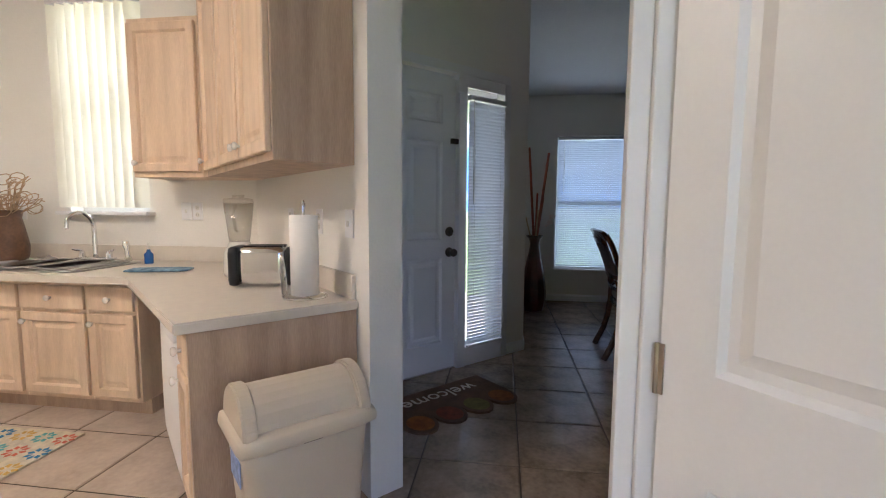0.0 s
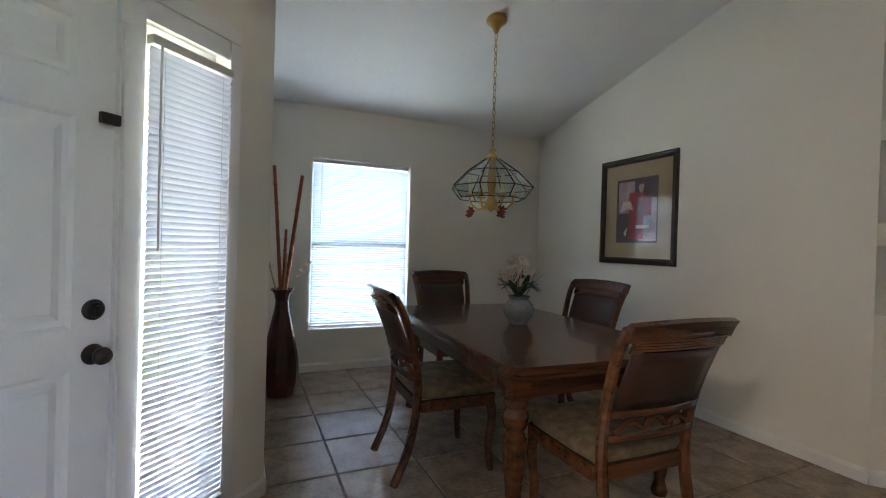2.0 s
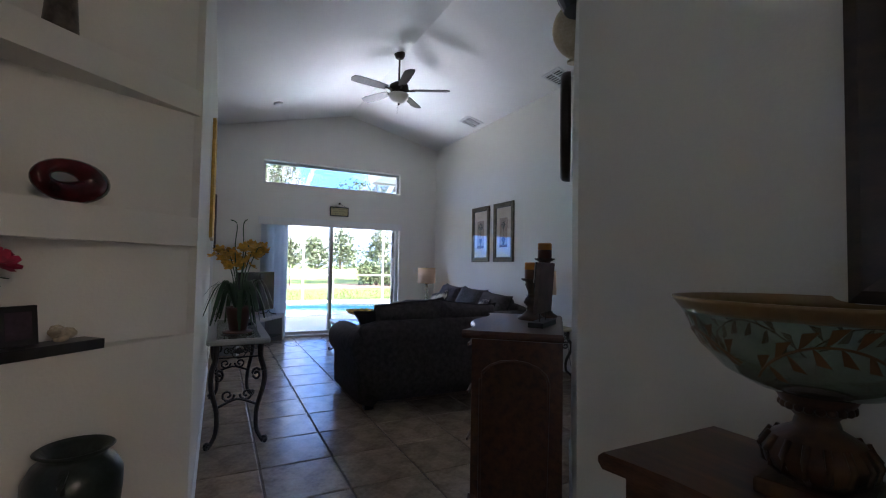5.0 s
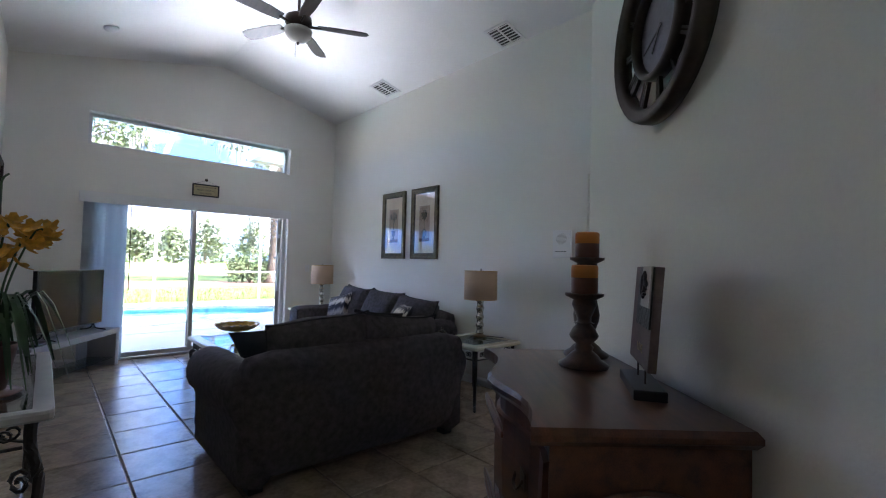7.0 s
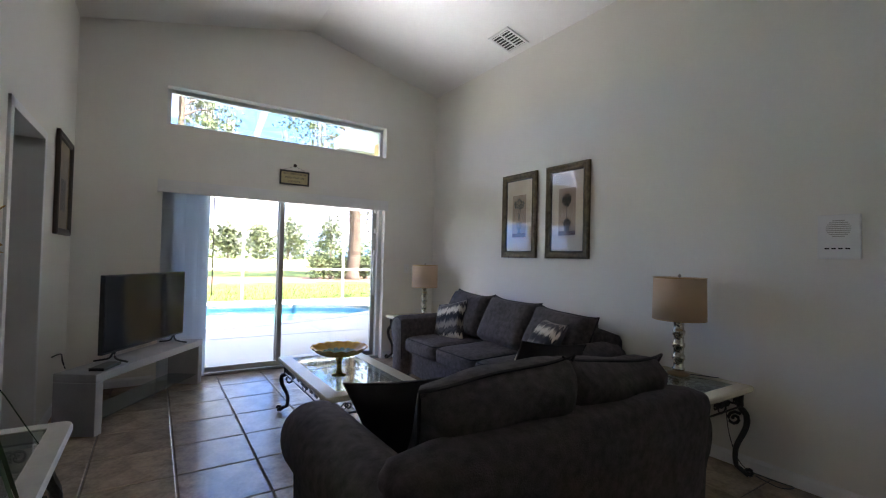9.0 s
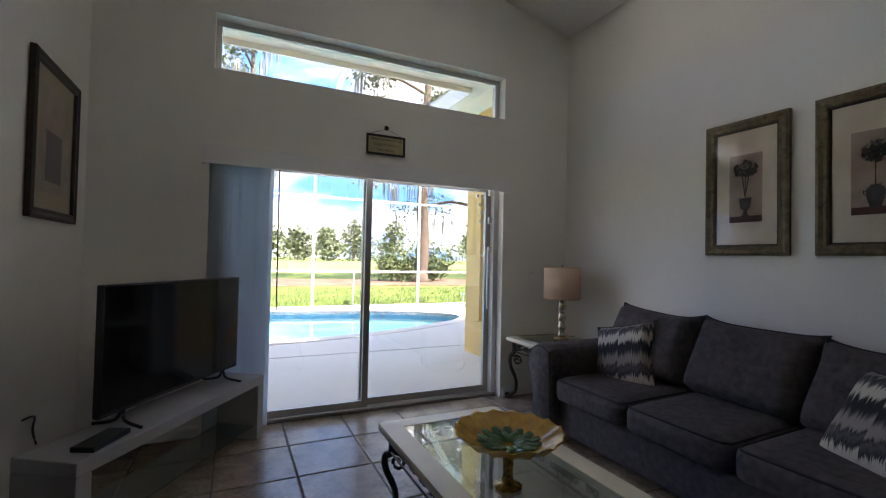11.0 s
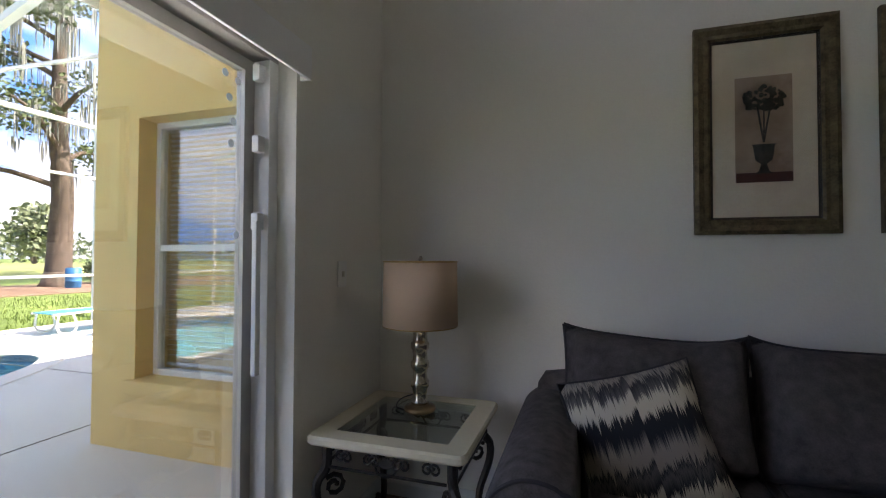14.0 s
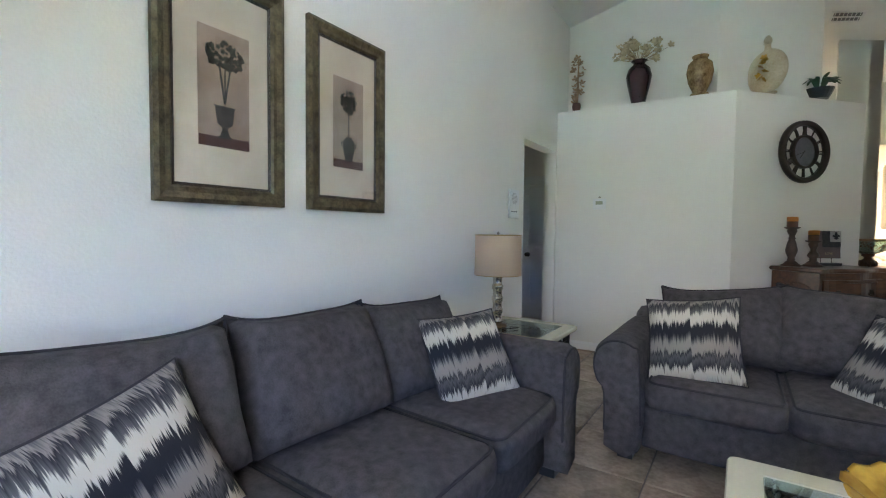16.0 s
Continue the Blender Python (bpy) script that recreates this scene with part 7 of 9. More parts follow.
tube(bm, curve_pts([(0, 0, 0.012), (0, 0, 0.34), (0.012, 0, 0.375), (0, 0, 0.39), (-0.012, 0, 0.37), (0, 0, 0.34)], 4), 0.004, 6)
tube(bm, [(-0.085, 0, 0.012), (0.085, 0, 0.012)], 0.004, 6)
tube(bm, curve_pts([(-0.03, 0.08, 0.012), (-0.03, 0.088, 0.12), (0.0, 0.09, 0.18), (0.03, 0.088, 0.12), (0.03, 0.08, 0.012)], 5), 0.004, 6)
part("stand", bm, M_CHROME, tw, "chrome wire stand")
bm = B()
shell(bm, [(0.055, 0.02), (0.055, 0.335)], 0.036, 28)
part("roll", bm, mat("paper_towel", (0.82, 0.80, 0.76), 0.95, var=0.03, scale=30, fine=220, bump=0.5, dist=0.002), tw, "white paper roll", True)
cloth = thing("dish_cloth", pose(-2.72, 2.22, CT + 0.001, 0, 0, 16), "blue patterned dish towel folded on the worktop", "towel")
bm = B()
soft_box(bm, 0.32, 0.12, 0.012, 0.005, 0.003, 8, pose(0, 0, 0.007))
part("fabric", bm, mat("blue_pattern", (0.02, 0.14, 0.36), 0.9, var=0.6, scale=22, fine=80, second=(0.3, 0.5, 0.62), bump=0.3), cloth, "", True)
bin_ = thing("trash_bin", KD @ pose(-0.20, 0.315, 0), "tall beige plastic swing-top trash bin by the counter", "trash bin")
M_BIN = mat("beige_plastic", (0.60, 0.52, 0.41), 0.45, var=0.04, scale=4, fine=160, bump=0.15, dist=0.001)
bm = B()
rings = []
for z, k in ((0.0, 0.80), (0.02, 0.84), (0.40, 0.97), (0.47, 1.0)):
    rings.append([bm.verts.new((x * k, y * k, z)) for x, y in rounded_poly(0.27, 0.40, 0.05, 4)])
for a, b in zip(rings, rings[1:]):
    for i in range(len(a)):
        bm.faces.new((a[i], a[(i + 1) % len(a)], b[(i + 1) % len(a)], b[i]))
bm.faces.new(rings[0])
bm.faces.new(rings[-1])
part("body", bm, M_BIN, bin_, "", True)
bm = B()
soft_box(bm, 0.31, 0.44, 0.06, 0.028, 0.0, 8, pose(0, 0, 0.485))
part("collar", bm, M_BIN, bin_, "", True)
bm = B()
prof = [(0.115 * math.cos(t), 0.50 + 0.125 * math.sin(t)) for t in [math.pi * k / 12 for k in range(13)]]
prism(bm, prof, -0.155, 0.155)
part("swing_flap", bm, M_BIN, bin_, "domed swing flap")
for s in (-1, 1):
    bm = B()
    prof2 = [(0.135 * math.cos(t), 0.495 + 0.14 * math.sin(t)) for t in [math.pi * k / 12 for k in range(13)]]
    prism(bm, prof2, s * 0.158, s * 0.20)
    bmesh.ops.bevel(bm, geom=bm.edges[:], offset=0.006, segments=2, affect="EDGES")
    part("hood_end", bm, M_BIN, bin_)
bm = B()
box(bm, -0.136, -0.130, -0.03, 0.03, 0.455, 0.47, 0.002)
part("latch", bm, M_BLACK, bin_)
bm = B()
box(bm, -0.07, 0.05, 0.196, 0.1985, 0.34, 0.42)
part("sticker", bm, mat("sticker_blue", (0.25, 0.35, 0.6), 0.5, var=0.4, scale=40, bump=0), bin_, "blue and white sticker")


def wall_plate(m, label, kind):
    root = thing("wall_plate", m, label, "wall plate")
    bm = B()
    box(bm, -0.036, 0.036, -0.006, 0.0, -0.057, 0.057, 0.003)
    part("plate", bm, M_WHITE, root)
    if kind == "outlet":
        for z in (-0.022, 0.022):
            bm = B()
            lathe(bm, [(0.016, 0), (0.016, 0.002)], 14, pose(0, -0.006, z, 90, 0, 0))
            so = part("socket", bm, M_KNOB, root)
            for x in (-0.006, 0.006):
                bm = B()
                box(bm, x - 0.001, x + 0.001, -0.0088, -0.008, z - 0.005, z + 0.005)
                part("slot", bm, M_BLACK, so)
    else:
        bm = B()
        box(bm, -0.006, 0.006, -0.014, -0.006, -0.012, 0.012, 0.002)
        part("toggle", bm, M_KNOB, root)
    return root


wall_plate(pose(-2.79, 2.655, 1.13), "white double socket on the kitchen wall", "outlet")
wall_plate(pose(-2.87, 2.655, 1.13), "white switch beside the kitchen socket", "switch")
wall_plate(pose(-4.12, 2.655, 1.12), "white socket beside the window", "outlet")
for s, k in ((0.05, "switch"), (0.36, "outlet"), (0.75, "outlet")):
    wall_plate(KD @ pose(s, 0.002, 1.10, 0, 0, 180), "white wall plate above the backsplash", k)
kv = thing("twig_vase", pose(-3.93, 2.42, CT), "brown vase with curled dried twigs on the worktop", "vase")
bm = B()
lathe(bm, [(0.07, 0), (0.085, 0.04), (0.09, 0.1), (0.075, 0.2), (0.06, 0.28), (0.07, 0.33), (0.05, 0.32)], 20)
part("body", bm, mat("brown_glaze", (0.12, 0.06, 0.03), 0.4, var=0.4, scale=12, bump=0.1), kv, "", True)
rk = random.Random(8)
M_TWIG = mat("dried_twig", (0.40, 0.27, 0.16), 0.8, var=0.4, scale=20, bump=0.2)
bm = B()
for i in range(34):
    a, r = rk.uniform(0, 6.283), rk.uniform(0.05, 0.16)
    c = Vector((r * math.cos(a), r * math.sin(a), 0.42 + rk.uniform(-0.1, 0.12)))
    rr = rk.uniform(0.03, 0.07)
    u_, v_ = Vector((rk.gauss(0, 1), rk.gauss(0, 1), rk.gauss(0, 1))).normalized(), None
    v_ = u_.orthogonal().normalized()
    tube(bm, [(0.03 * math.cos(a), 0.03 * math.sin(a), 0.3)] + [c + (u_ * math.cos(t) + v_ * math.sin(t)) * rr * (0.5 + t / 12) for t in [0.7 * k for k in range(10)]], 0.003, 4)
part("twigs", bm, M_TWIG, kv, "curled dried twigs")
rug = thing("kitchen_rug", pose(-3.30, 1.62, 0.001), "colourful floral medallion rug on the kitchen floor", "rug")
M_RUG = mat("rug_ground", (0.62, 0.55, 0.42), 0.95, var=0.2, scale=30, fine=200, bump=0.5)
bm = B()
box(bm, -0.40, 0.40, -0.26, 0.26, 0, 0.01, 0.003)
part("pile", bm, M_RUG, rug)
cols = [mat("rug_" + n_, c_, 0.95, var=0.25, scale=40, fine=200, bump=0.4) for n_, c_ in (("blue", (0.03, 0.18, 0.38)), ("coral", (0.55, 0.13, 0.08)), ("teal", (0.10, 0.38, 0.40)), ("gold", (0.6, 0.38, 0.10)))]
for i in range(7):
    for j in range(4):
        bm = B()
        cx, cy = -0.36 + 0.12 * i, -0.20 + 0.13 * j
        for k in range(8):
            a = 6.283 * k / 8
            bm.faces.new([bm.verts.new((cx + 0.052 * math.cos(a + d_) * e_, cy + 0.052 * math.sin(a + d_) * e_, 0.0108)) for d_, e_ in ((0, 0.3), (-0.35, 0.75), (0, 1.05), (0.35, 0.75))])
        part("flower_motif", bm, cols[(i * 3 + j) % 4], rug)
# ceiling light of the kitchen, unseen, added for the room's warm brightness
kl = thing("kitchen_ceiling_light", pose(-3.1, 0.4, 2.6), "unseen long white ceiling light added to the kitchen, switched on", "ceiling light")
bm = B()
box(bm, -0.62, 0.62, -0.16, 0.16, -0.05, 0.0, 0.01)
part("tray", bm, M_WHITE, kl)
bm = B()
soft_box(bm, 1.16, 0.27, 0.06, 0.025, 0.0, 6, pose(0, 0, -0.075))
part("diffuser", bm, glow("lit_diffuser", (1.0, 0.84, 0.62), 7.5), kl, "glowing diffuser", True)


# ---- ceiling fan, vents, detectors ----
M_FANBLADE = wood("fan_blade", (0.02, 0.014, 0.011), (0.05, 0.036, 0.028), 0.4, 3)
M_FROST = translucent("frosted_glass", (0.78, 0.76, 0.70), 0.3, 0.3)
FX, FY = 6.08, -0.20
fan = thing("ceiling_fan", pose(FX, FY, vault(FY)), "five-blade dark bronze ceiling fan with a frosted bowl light", "ceiling fan")
bm = B()
lathe(bm, [(0.065, 0.03), (0.068, -0.02), (0.05, -0.06), (0.02, -0.075)], 24)
part("canopy", bm, M_BRONZE, fan, "", True)
bm = B()
tube(bm, [(0, 0, -0.06), (0, 0, -0.37)], 0.013, 10)
part("downrod", bm, M_BRONZE, fan)
bm = B()
lathe(bm, [(0.03, -0.36), (0.07, -0.38), (0.115, -0.41), (0.12, -0.46), (0.10, -0.49), (0.075, -0.505), (0.07, -0.52)], 28)
part("motor", bm, M_BRONZE, fan, "", True)
for k in range(5):
    a = radians(27 + 72 * k)
    mm = Matrix.Rotation(a, 4, "Z")
    bm = B()
    tube(bm, [mm @ Vector((0.09, 0, -0.48)), mm @ Vector((0.20, 0, -0.475))], 0.012, 6)
    iron = part("blade_iron", bm, M_BRONZE, fan)
    bm = B()
    pts = [(0.17, -0.045), (0.30, -0.062), (0.55, -0.068), (0.62, -0.055), (0.64, 0.0), (0.62, 0.055), (0.55, 0.068), (0.30, 0.062), (0.17, 0.045)]
    slab(bm, pts, -0.004, 0.004, 0.002)
    bmesh.ops.transform(bm, matrix=mm @ pose(0, 0, -0.47, 12, 0, 0), verts=bm.verts)
    part("blade", bm, M_FANBLADE, fan)
bm = B()
lathe(bm, [(0.10, -0.52), (0.125, -0.525), (0.115, -0.57), (0.08, -0.61), (0.03, -0.63), (0.012, -0.635)], 28)
part("light_bowl", bm, M_FROST, fan, "frosted glass bowl", True)
bm = B()
lathe(bm, [(0.012, -0.632), (0.014, -0.645), (0.004, -0.66)], 10)
tube(bm, [(0.05, 0, -0.52), (0.055, 0, -0.75)], 0.0015, 4)
part("pull_chain", bm, M_BRONZE, fan)


def tilt(y):
    return math.degrees(math.atan(SLOPE)) * (1 if y < RIDGE_Y else -1)


def vent(x, y, w=0.30, turn=0):
    root = thing("ceiling_vent", pose(x, y, vault(y) - 0.002, tilt(y), 0, turn), "white louvred air vent in the sloped ceiling", "vent", "ceiling vents")
    bm = B()
    for a in ((-w / 2, w / 2, -w / 2, -w / 2 + 0.025), (-w / 2, w / 2, w / 2 - 0.025, w / 2), (-w / 2, -w / 2 + 0.025, -w / 2 + 0.025, w / 2 - 0.025), (w / 2 - 0.025, w / 2, -w / 2 + 0.025, w / 2 - 0.025)):
        box(bm, a[0], a[1], a[2], a[3], -0.012, 0.0)
    part("frame", bm, M_WHITE, root)
    # black plate paints the shade of the duct behind the louvres
    bm = B()
    box(bm, -w / 2 + 0.02, w / 2 - 0.02, -w / 2 + 0.02, w / 2 - 0.02, -0.002, 0.0)
    part("duct_shadow", bm, M_BLACK, root, "black plate for the shade inside the duct")
    for i in range(7):
        y0_ = -w / 2 + 0.04 + i * (w - 0.08) / 6
        bm = B()
        box(bm, -w / 2 + 0.025, w / 2 - 0.025, -0.0055, 0.0055, -0.001, 0.001, 0, pose(0, y0_, -0.008, 62, 0, 0))
        part("louvre", bm, M_WHITE, root)
    bm = B()
    box(bm, -0.008, 0.008, -w / 2 + 0.025, w / 2 - 0.025, -0.013, -0.004)
    part("divider", bm, M_WHITE, root)


vent(7.02, -1.80)
vent(5.02, -1.85)
vent(1.15, 0.56)
smoke = thing("smoke_detector", pose(7.82, 1.04, vault(1.04), 180 + tilt(1.04), 0, 0), "round white smoke detector on the ceiling", "smoke detector")
bm = B()
lathe(bm, [(0.065, 0), (0.068, 0.015), (0.055, 0.032), (0.02, 0.036), (0.001, 0.036)], 24)
part("housing", bm, M_WHITE, smoke, "", True)

# ---- living room walls ----
M_FRAME_OLIVE = mat("aged_olive_gilt", (0.10, 0.072, 0.036), 0.45, 0.35, var=0.5, scale=26, fine=110, second=(0.19, 0.15, 0.08), bump=0.6, dist=0.004)
M_ART_TAN = mat("art_taupe", (0.34, 0.235, 0.17), 0.85, var=0.2, scale=9, fine=60, second=(0.46, 0.35, 0.27), bump=0.0)
M_ART_LEAF = mat("art_leaf", (0.04, 0.045, 0.035), 0.85, var=0.5, scale=40, second=(0.13, 0.13, 0.10), bump=0.0)
M_ART_URN = mat("art_urn", (0.025, 0.022, 0.02), 0.85, var=0.4, scale=14, second=(0.10, 0.095, 0.09), bump=0.0)
M_ART_BASE = mat("art_maroon", (0.085, 0.03, 0.025), 0.85, var=0.2, scale=10, bump=0.0)


def topiary(round_top, rng):
    leaves = []
    if round_top:
        for _ in range(110):
            a, r = rng.uniform(0, 6.283), 0.056 * math.sqrt(rng.random())
            leaves.append(("disc", r * math.cos(a), 0.105 + r * math.sin(a), rng.uniform(0.005, 0.011), 5))
        stem = [("rect", -0.003, 0.003, -0.075, 0.06)]
        urn = [("poly", [(-0.022, -0.19), (0.022, -0.19), (0.036, -0.14), (0.040, -0.105), (0.034, -0.085), (0.02, -0.078), (0.026, -0.07), (-0.026, -0.07), (-0.02, -0.078), (-0.034, -0.085), (-0.040, -0.105), (-0.036, -0.14)]), ("poly", [(-0.040, -0.10), (-0.052, -0.095), (-0.052, -0.115), (-0.038, -0.13), (-0.038, -0.124), (-0.046, -0.113), (-0.046, -0.102), (-0.038, -0.106)]), ("poly", [(0.040, -0.10), (0.052, -0.095), (0.052, -0.115), (0.038, -0.13), (0.038, -0.124), (0.046, -0.113), (0.046, -0.102), (0.038, -0.106)])]
    else:
        for _ in range(130):
            a, r = rng.uniform(0, 6.283), math.sqrt(rng.random())
            leaves.append(("disc", 0.078 * r * math.cos(a), 0.125 + 0.05 * r * math.sin(a) - 0.012 * abs(math.cos(a)), rng.uniform(0.005, 0.011), 5))
        stem = [("poly", [(-0.004, -0.06), (0.004, -0.06), (0.028, 0.09), (0.022, 0.09)]), ("poly", [(-0.004, -0.06), (0.004, -0.06), (-0.018, 0.09), (-0.026, 0.09)]), ("poly", [(-0.003, -0.06), (0.004, -0.06), (0.004, 0.09), (0.0, 0.09)])]
        urn = [("poly", [(-0.032, -0.19), (0.032, -0.19), (0.018, -0.178), (0.010, -0.15), (0.030, -0.135), (0.036, -0.10), (0.038, -0.075), (0.046, -0.068), (-0.046, -0.068), (-0.038, -0.075), (-0.036, -0.10), (-0.030, -0.135), (-0.010, -0.15), (-0.018, -0.178)])]
    return leaves, stem, urn


ra = random.Random(77)
for nm, x, round_top, lab in (("framed_topiary_print", 7.03, False, "framed botanical print of a small tree in an urn"), ("framed_topiary_print", 6.385, True, "framed botanical print of a round topiary in a jar")):
    lv, st, ur = topiary(round_top, ra)
    picture(nm, pose(x, -2.015, 1.763, 0, 0, 180), 0.515, 0.88, 0.062, M_FRAME_OLIVE, M_MOUNT_CREAM, lab, art=(
        ("print_ground", M_ART_TAN, (("rect", -0.102, 0.102, -0.225, 0.215),)),
        ("print_base", M_ART_BASE, (("rect", -0.1, 0.1, -0.225, -0.185),)),
        ("print_urn", M_ART_URN, tuple(st) + tuple(ur)),
        ("print_foliage", M_ART_LEAF, tuple(lv)),
    ), fillet=M_FRAME_DK)
picture("framed_dark_print", pose(8.17, 1.825, 1.80, 0, 0, 0), 0.64, 0.78, 0.05, M_FRAME_DK, M_MOUNT_TAN, "dark-framed print on the wall above the television", art=(("print_ground", M_ART_TAN, (("rect", -0.2, 0.2, -0.26, 0.26),)), ("print_block", M_ART_DARK, (("rect", -0.12, 0.1, -0.2, 0.05),))))
M_GOLD = mat("gilt_frame", (0.55, 0.33, 0.07), 0.35, 0.8, var=0.3, scale=20, fine=90, bump=0.3)
picture("gilt_framed_picture", pose(5.45, 1.825, 1.95, 0, 0, 0), 0.75, 1.0, 0.07, M_GOLD, M_MOUNT_CREAM, "large gilt-framed picture above the console table", art=(("print_ground", M_ART_TAN, (("rect", -0.28, 0.28, -0.4, 0.4),)),))
mir = thing("foyer_mirror", pose(0.93, 0.605, 1.72, 0, 0, 180), "tall dark-framed mirror above the foyer chest", "mirror")
bm = B()
frame_ring(bm, 0.80, 1.08, 0.10, 0.05)
part("frame", bm, M_FRAME_DK, mir)
bm = B()
box(bm, -0.31, 0.31, -0.008, -0.002, -0.45, 0.45)
part("mirror_glass", bm, mat("mirror_silver", (0.9, 0.9, 0.9), 0.02, 1.0, var=0.0, bump=0.0), mir)

# clock on the angled wall
cd = Vector((CLOCK_E[0] - BLOCK_E[0], CLOCK_E[1] - BLOCK_E[1], 0)).normalized()
CW = Matrix.Translation((2.71, 0.085, 1.99)) @ Matrix.Rotation(math.atan2(cd.y, cd.x) + math.pi, 4, "Z")
# after the turn the room lies on the -y side
clock = thing("wall_clock", CW @ pose(0, -0.002, 0), "large dark bronze open-ring wall clock with roman bars", "clock")


def ring_lathe(bm, prof, seg=48):
    rows = [[bm.verts.new((r * math.cos(2 * math.pi * i / seg), y, r * math.sin(2 * math.pi * i / seg))) for i in range(seg)] for r, y in prof]
    for k in range(len(rows)):
        a, b = rows[k], rows[(k + 1) % len(rows)]
        for i in range(seg):
            bm.faces.new((a[i], a[(i + 1) % seg], b[(i + 1) % seg], b[i]))


bm = B()
ring_lathe(bm, [(0.235, 0.0), (0.235, -0.03), (0.245, -0.045), (0.26, -0.04), (0.268, -0.05), (0.28, -0.04), (0.285, -0.02), (0.285, 0.0)])
part("outer_ring", bm, M_BRONZE, clock, "", True)
bm = B()
ring_lathe(bm, [(0.13, 0.0), (0.13, -0.03), (0.14, -0.042), (0.152, -0.035), (0.155, 0.0)])
part("inner_ring", bm, M_BRONZE, clock, "", True)
bm = B()
lathe(bm, [(0.129, 0), (0.129, 0.012)], 40, pose(0, 0, 0, 90, 0, 0))
part("dial", bm, mat("slate_dial", (0.10, 0.10, 0.12), 0.5, var=0.3, scale=10, bump=0.05), clock, "grey slate dial")
NUM = ("III", "II", "I", "XII", "XI", "X", "IX", "VIII", "VII", "VI", "V", "IV")
for k, txt in enumerate(NUM):
    a = 2 * math.pi * k / 12
    mm = Matrix.Rotation(-a, 4, "Y") @ Matrix.Translation((0.195, 0, 0)) @ Matrix.Rotation(radians(90), 4, "Y")
    bm = B()
    n_ = len(txt)
    for i, c_ in enumerate(txt):
        x = (i - (n_ - 1) / 2) * 0.013
        if c_ == "I":
            box(bm, x - 0.0035, x + 0.0035, -0.02, -0.008, -0.042, 0.042)
        else:
            for s in (-1, 1):
                box(bm, -0.0035, 0.0035, -0.02, -0.008, -0.043, 0.043, 0, pose(x + (s * 0.003 if c_ == "V" else 0), 0, 0, 0, s * (5 if c_ == "V" else 9), 0))
    bmesh.ops.transform(bm, matrix=mm, verts=bm.verts)
    part("numeral", bm, M_BRONZE, clock)
for a, L, w_ in ((-128, 0.075, 0.008), (-160, 0.11, 0.006)):
    bm = B()
    box(bm, -0.015, L, -0.018, -0.015, -w_ / 2, w_ / 2, 0, Matrix.Rotation(radians(-a), 4, "Y"))
    part("pointer", bm, M_BLACK, clock)

th = thing("thermostat", pose(3.309, -1.57, 1.52, 0, 0, 90), "white thermostat with a small display", "thermostat")
bm = B()
box(bm, -0.065, 0.065, -0.022, 0, -0.055, 0.055, 0.006)
part("housing", bm, M_WHITE, th)
bm = B()
box(bm, -0.035, 0.035, -0.0235, -0.0225, -0.005, 0.03)
part("display", bm, mat("lcd", (0.38, 0.40, 0.28), 0.3, var=0.05, bump=0), th, "pale green display")
bm = B()
lathe(bm, [(0.012, 0), (0.012, 0.01), (0.004, 0.016)], 12, pose(0, -0.008, 0.062, 0, 0, 0))
part("hook", bm, M_NICKEL, th)
al = thing("wall_speaker_panel", pose(4.43, -2.018, 1.47, 0, 0, 180), "white intercom panel with a printed notice", "intercom panel")
bm = B()
box(bm, -0.095, 0.095, -0.02, 0, -0.125, 0.125, 0.008)
part("housing", bm, M_WHITE, al)
for i in range(9):
    bm = B()
    w_ = 0.055 * math.sqrt(max(0.1, 1 - ((i - 4) / 4.6) ** 2))
    box(bm, -w_, w_, -0.022, -0.0205, 0.0 + i * 0.011, 0.004 + i * 0.011)
    part("grille_bar", bm, M_ALU_GREY, al)
bm = B()
for x in (-0.05, -0.02, 0.01, 0.04):
    box(bm, x - 0.01, x + 0.01, -0.022, -0.0205, -0.07, -0.062)
part("printed_bar", bm, M_BLACK, al)
wall_plate(pose(8.757, -1.61, 1.15, 0, 0, -90), "white light switch beside the sliding door", "switch")
wall_plate(NM @ pose(0.60, 0.002, 0.39, 0, 0, 180), "white socket low on the niche wall", "outlet")
# the pool sign, hung on a wire
sg = thing("pool_sign", pose(8.752, -0.13, 2.175, 0, 0, -90), "small black-framed pool sign hung on a wire", "sign")
bm = B()
frame_ring(bm, 0.33, 0.165, 0.018, 0.014)
part("frame", bm, M_BLACK, sg)
bm = B()
box(bm, -0.15, 0.15, -0.006, 0, -0.068, 0.068)
part("board", bm, mat("aged_cream_board", (0.46, 0.39, 0.22), 0.8, var=0.15, scale=20, bump=0.1), sg, "aged cream board")
for i, txt in enumerate(("WHAT HAPPENS IN THE", "POOL STAYS IN", "THE POOL!")):
    cu = bpy.data.curves.new("lettering", "FONT")
    cu.body, cu.size, cu.align_x, cu.align_y, cu.extrude = txt, 0.030 if i else 0.024, "CENTER", "CENTER", 0.0006
    ob = new("lettering", cu)
    ob.parent = sg
    ob.matrix_basis = pose(0, -0.0075, 0.042 - 0.042 * i, 90, 0, 0)
    cu.materials.append(M_BLACK)
bm = B()
tube(bm, [(-0.14, -0.006, 0.08), (0, -0.006, 0.135), (0.14, -0.006, 0.08)], 0.0015, 4)
part("wire", bm, M_BRONZE, sg)
bm = B()
lathe(bm, [(0.004, 0), (0.018, 0.004), (0.02, 0.012), (0.008, 0.018)], 10, pose(0, 0, 0.14, 90, 0, 0))
part("hook", bm, M_BRONZE, sg, "dark flower-shaped hook")

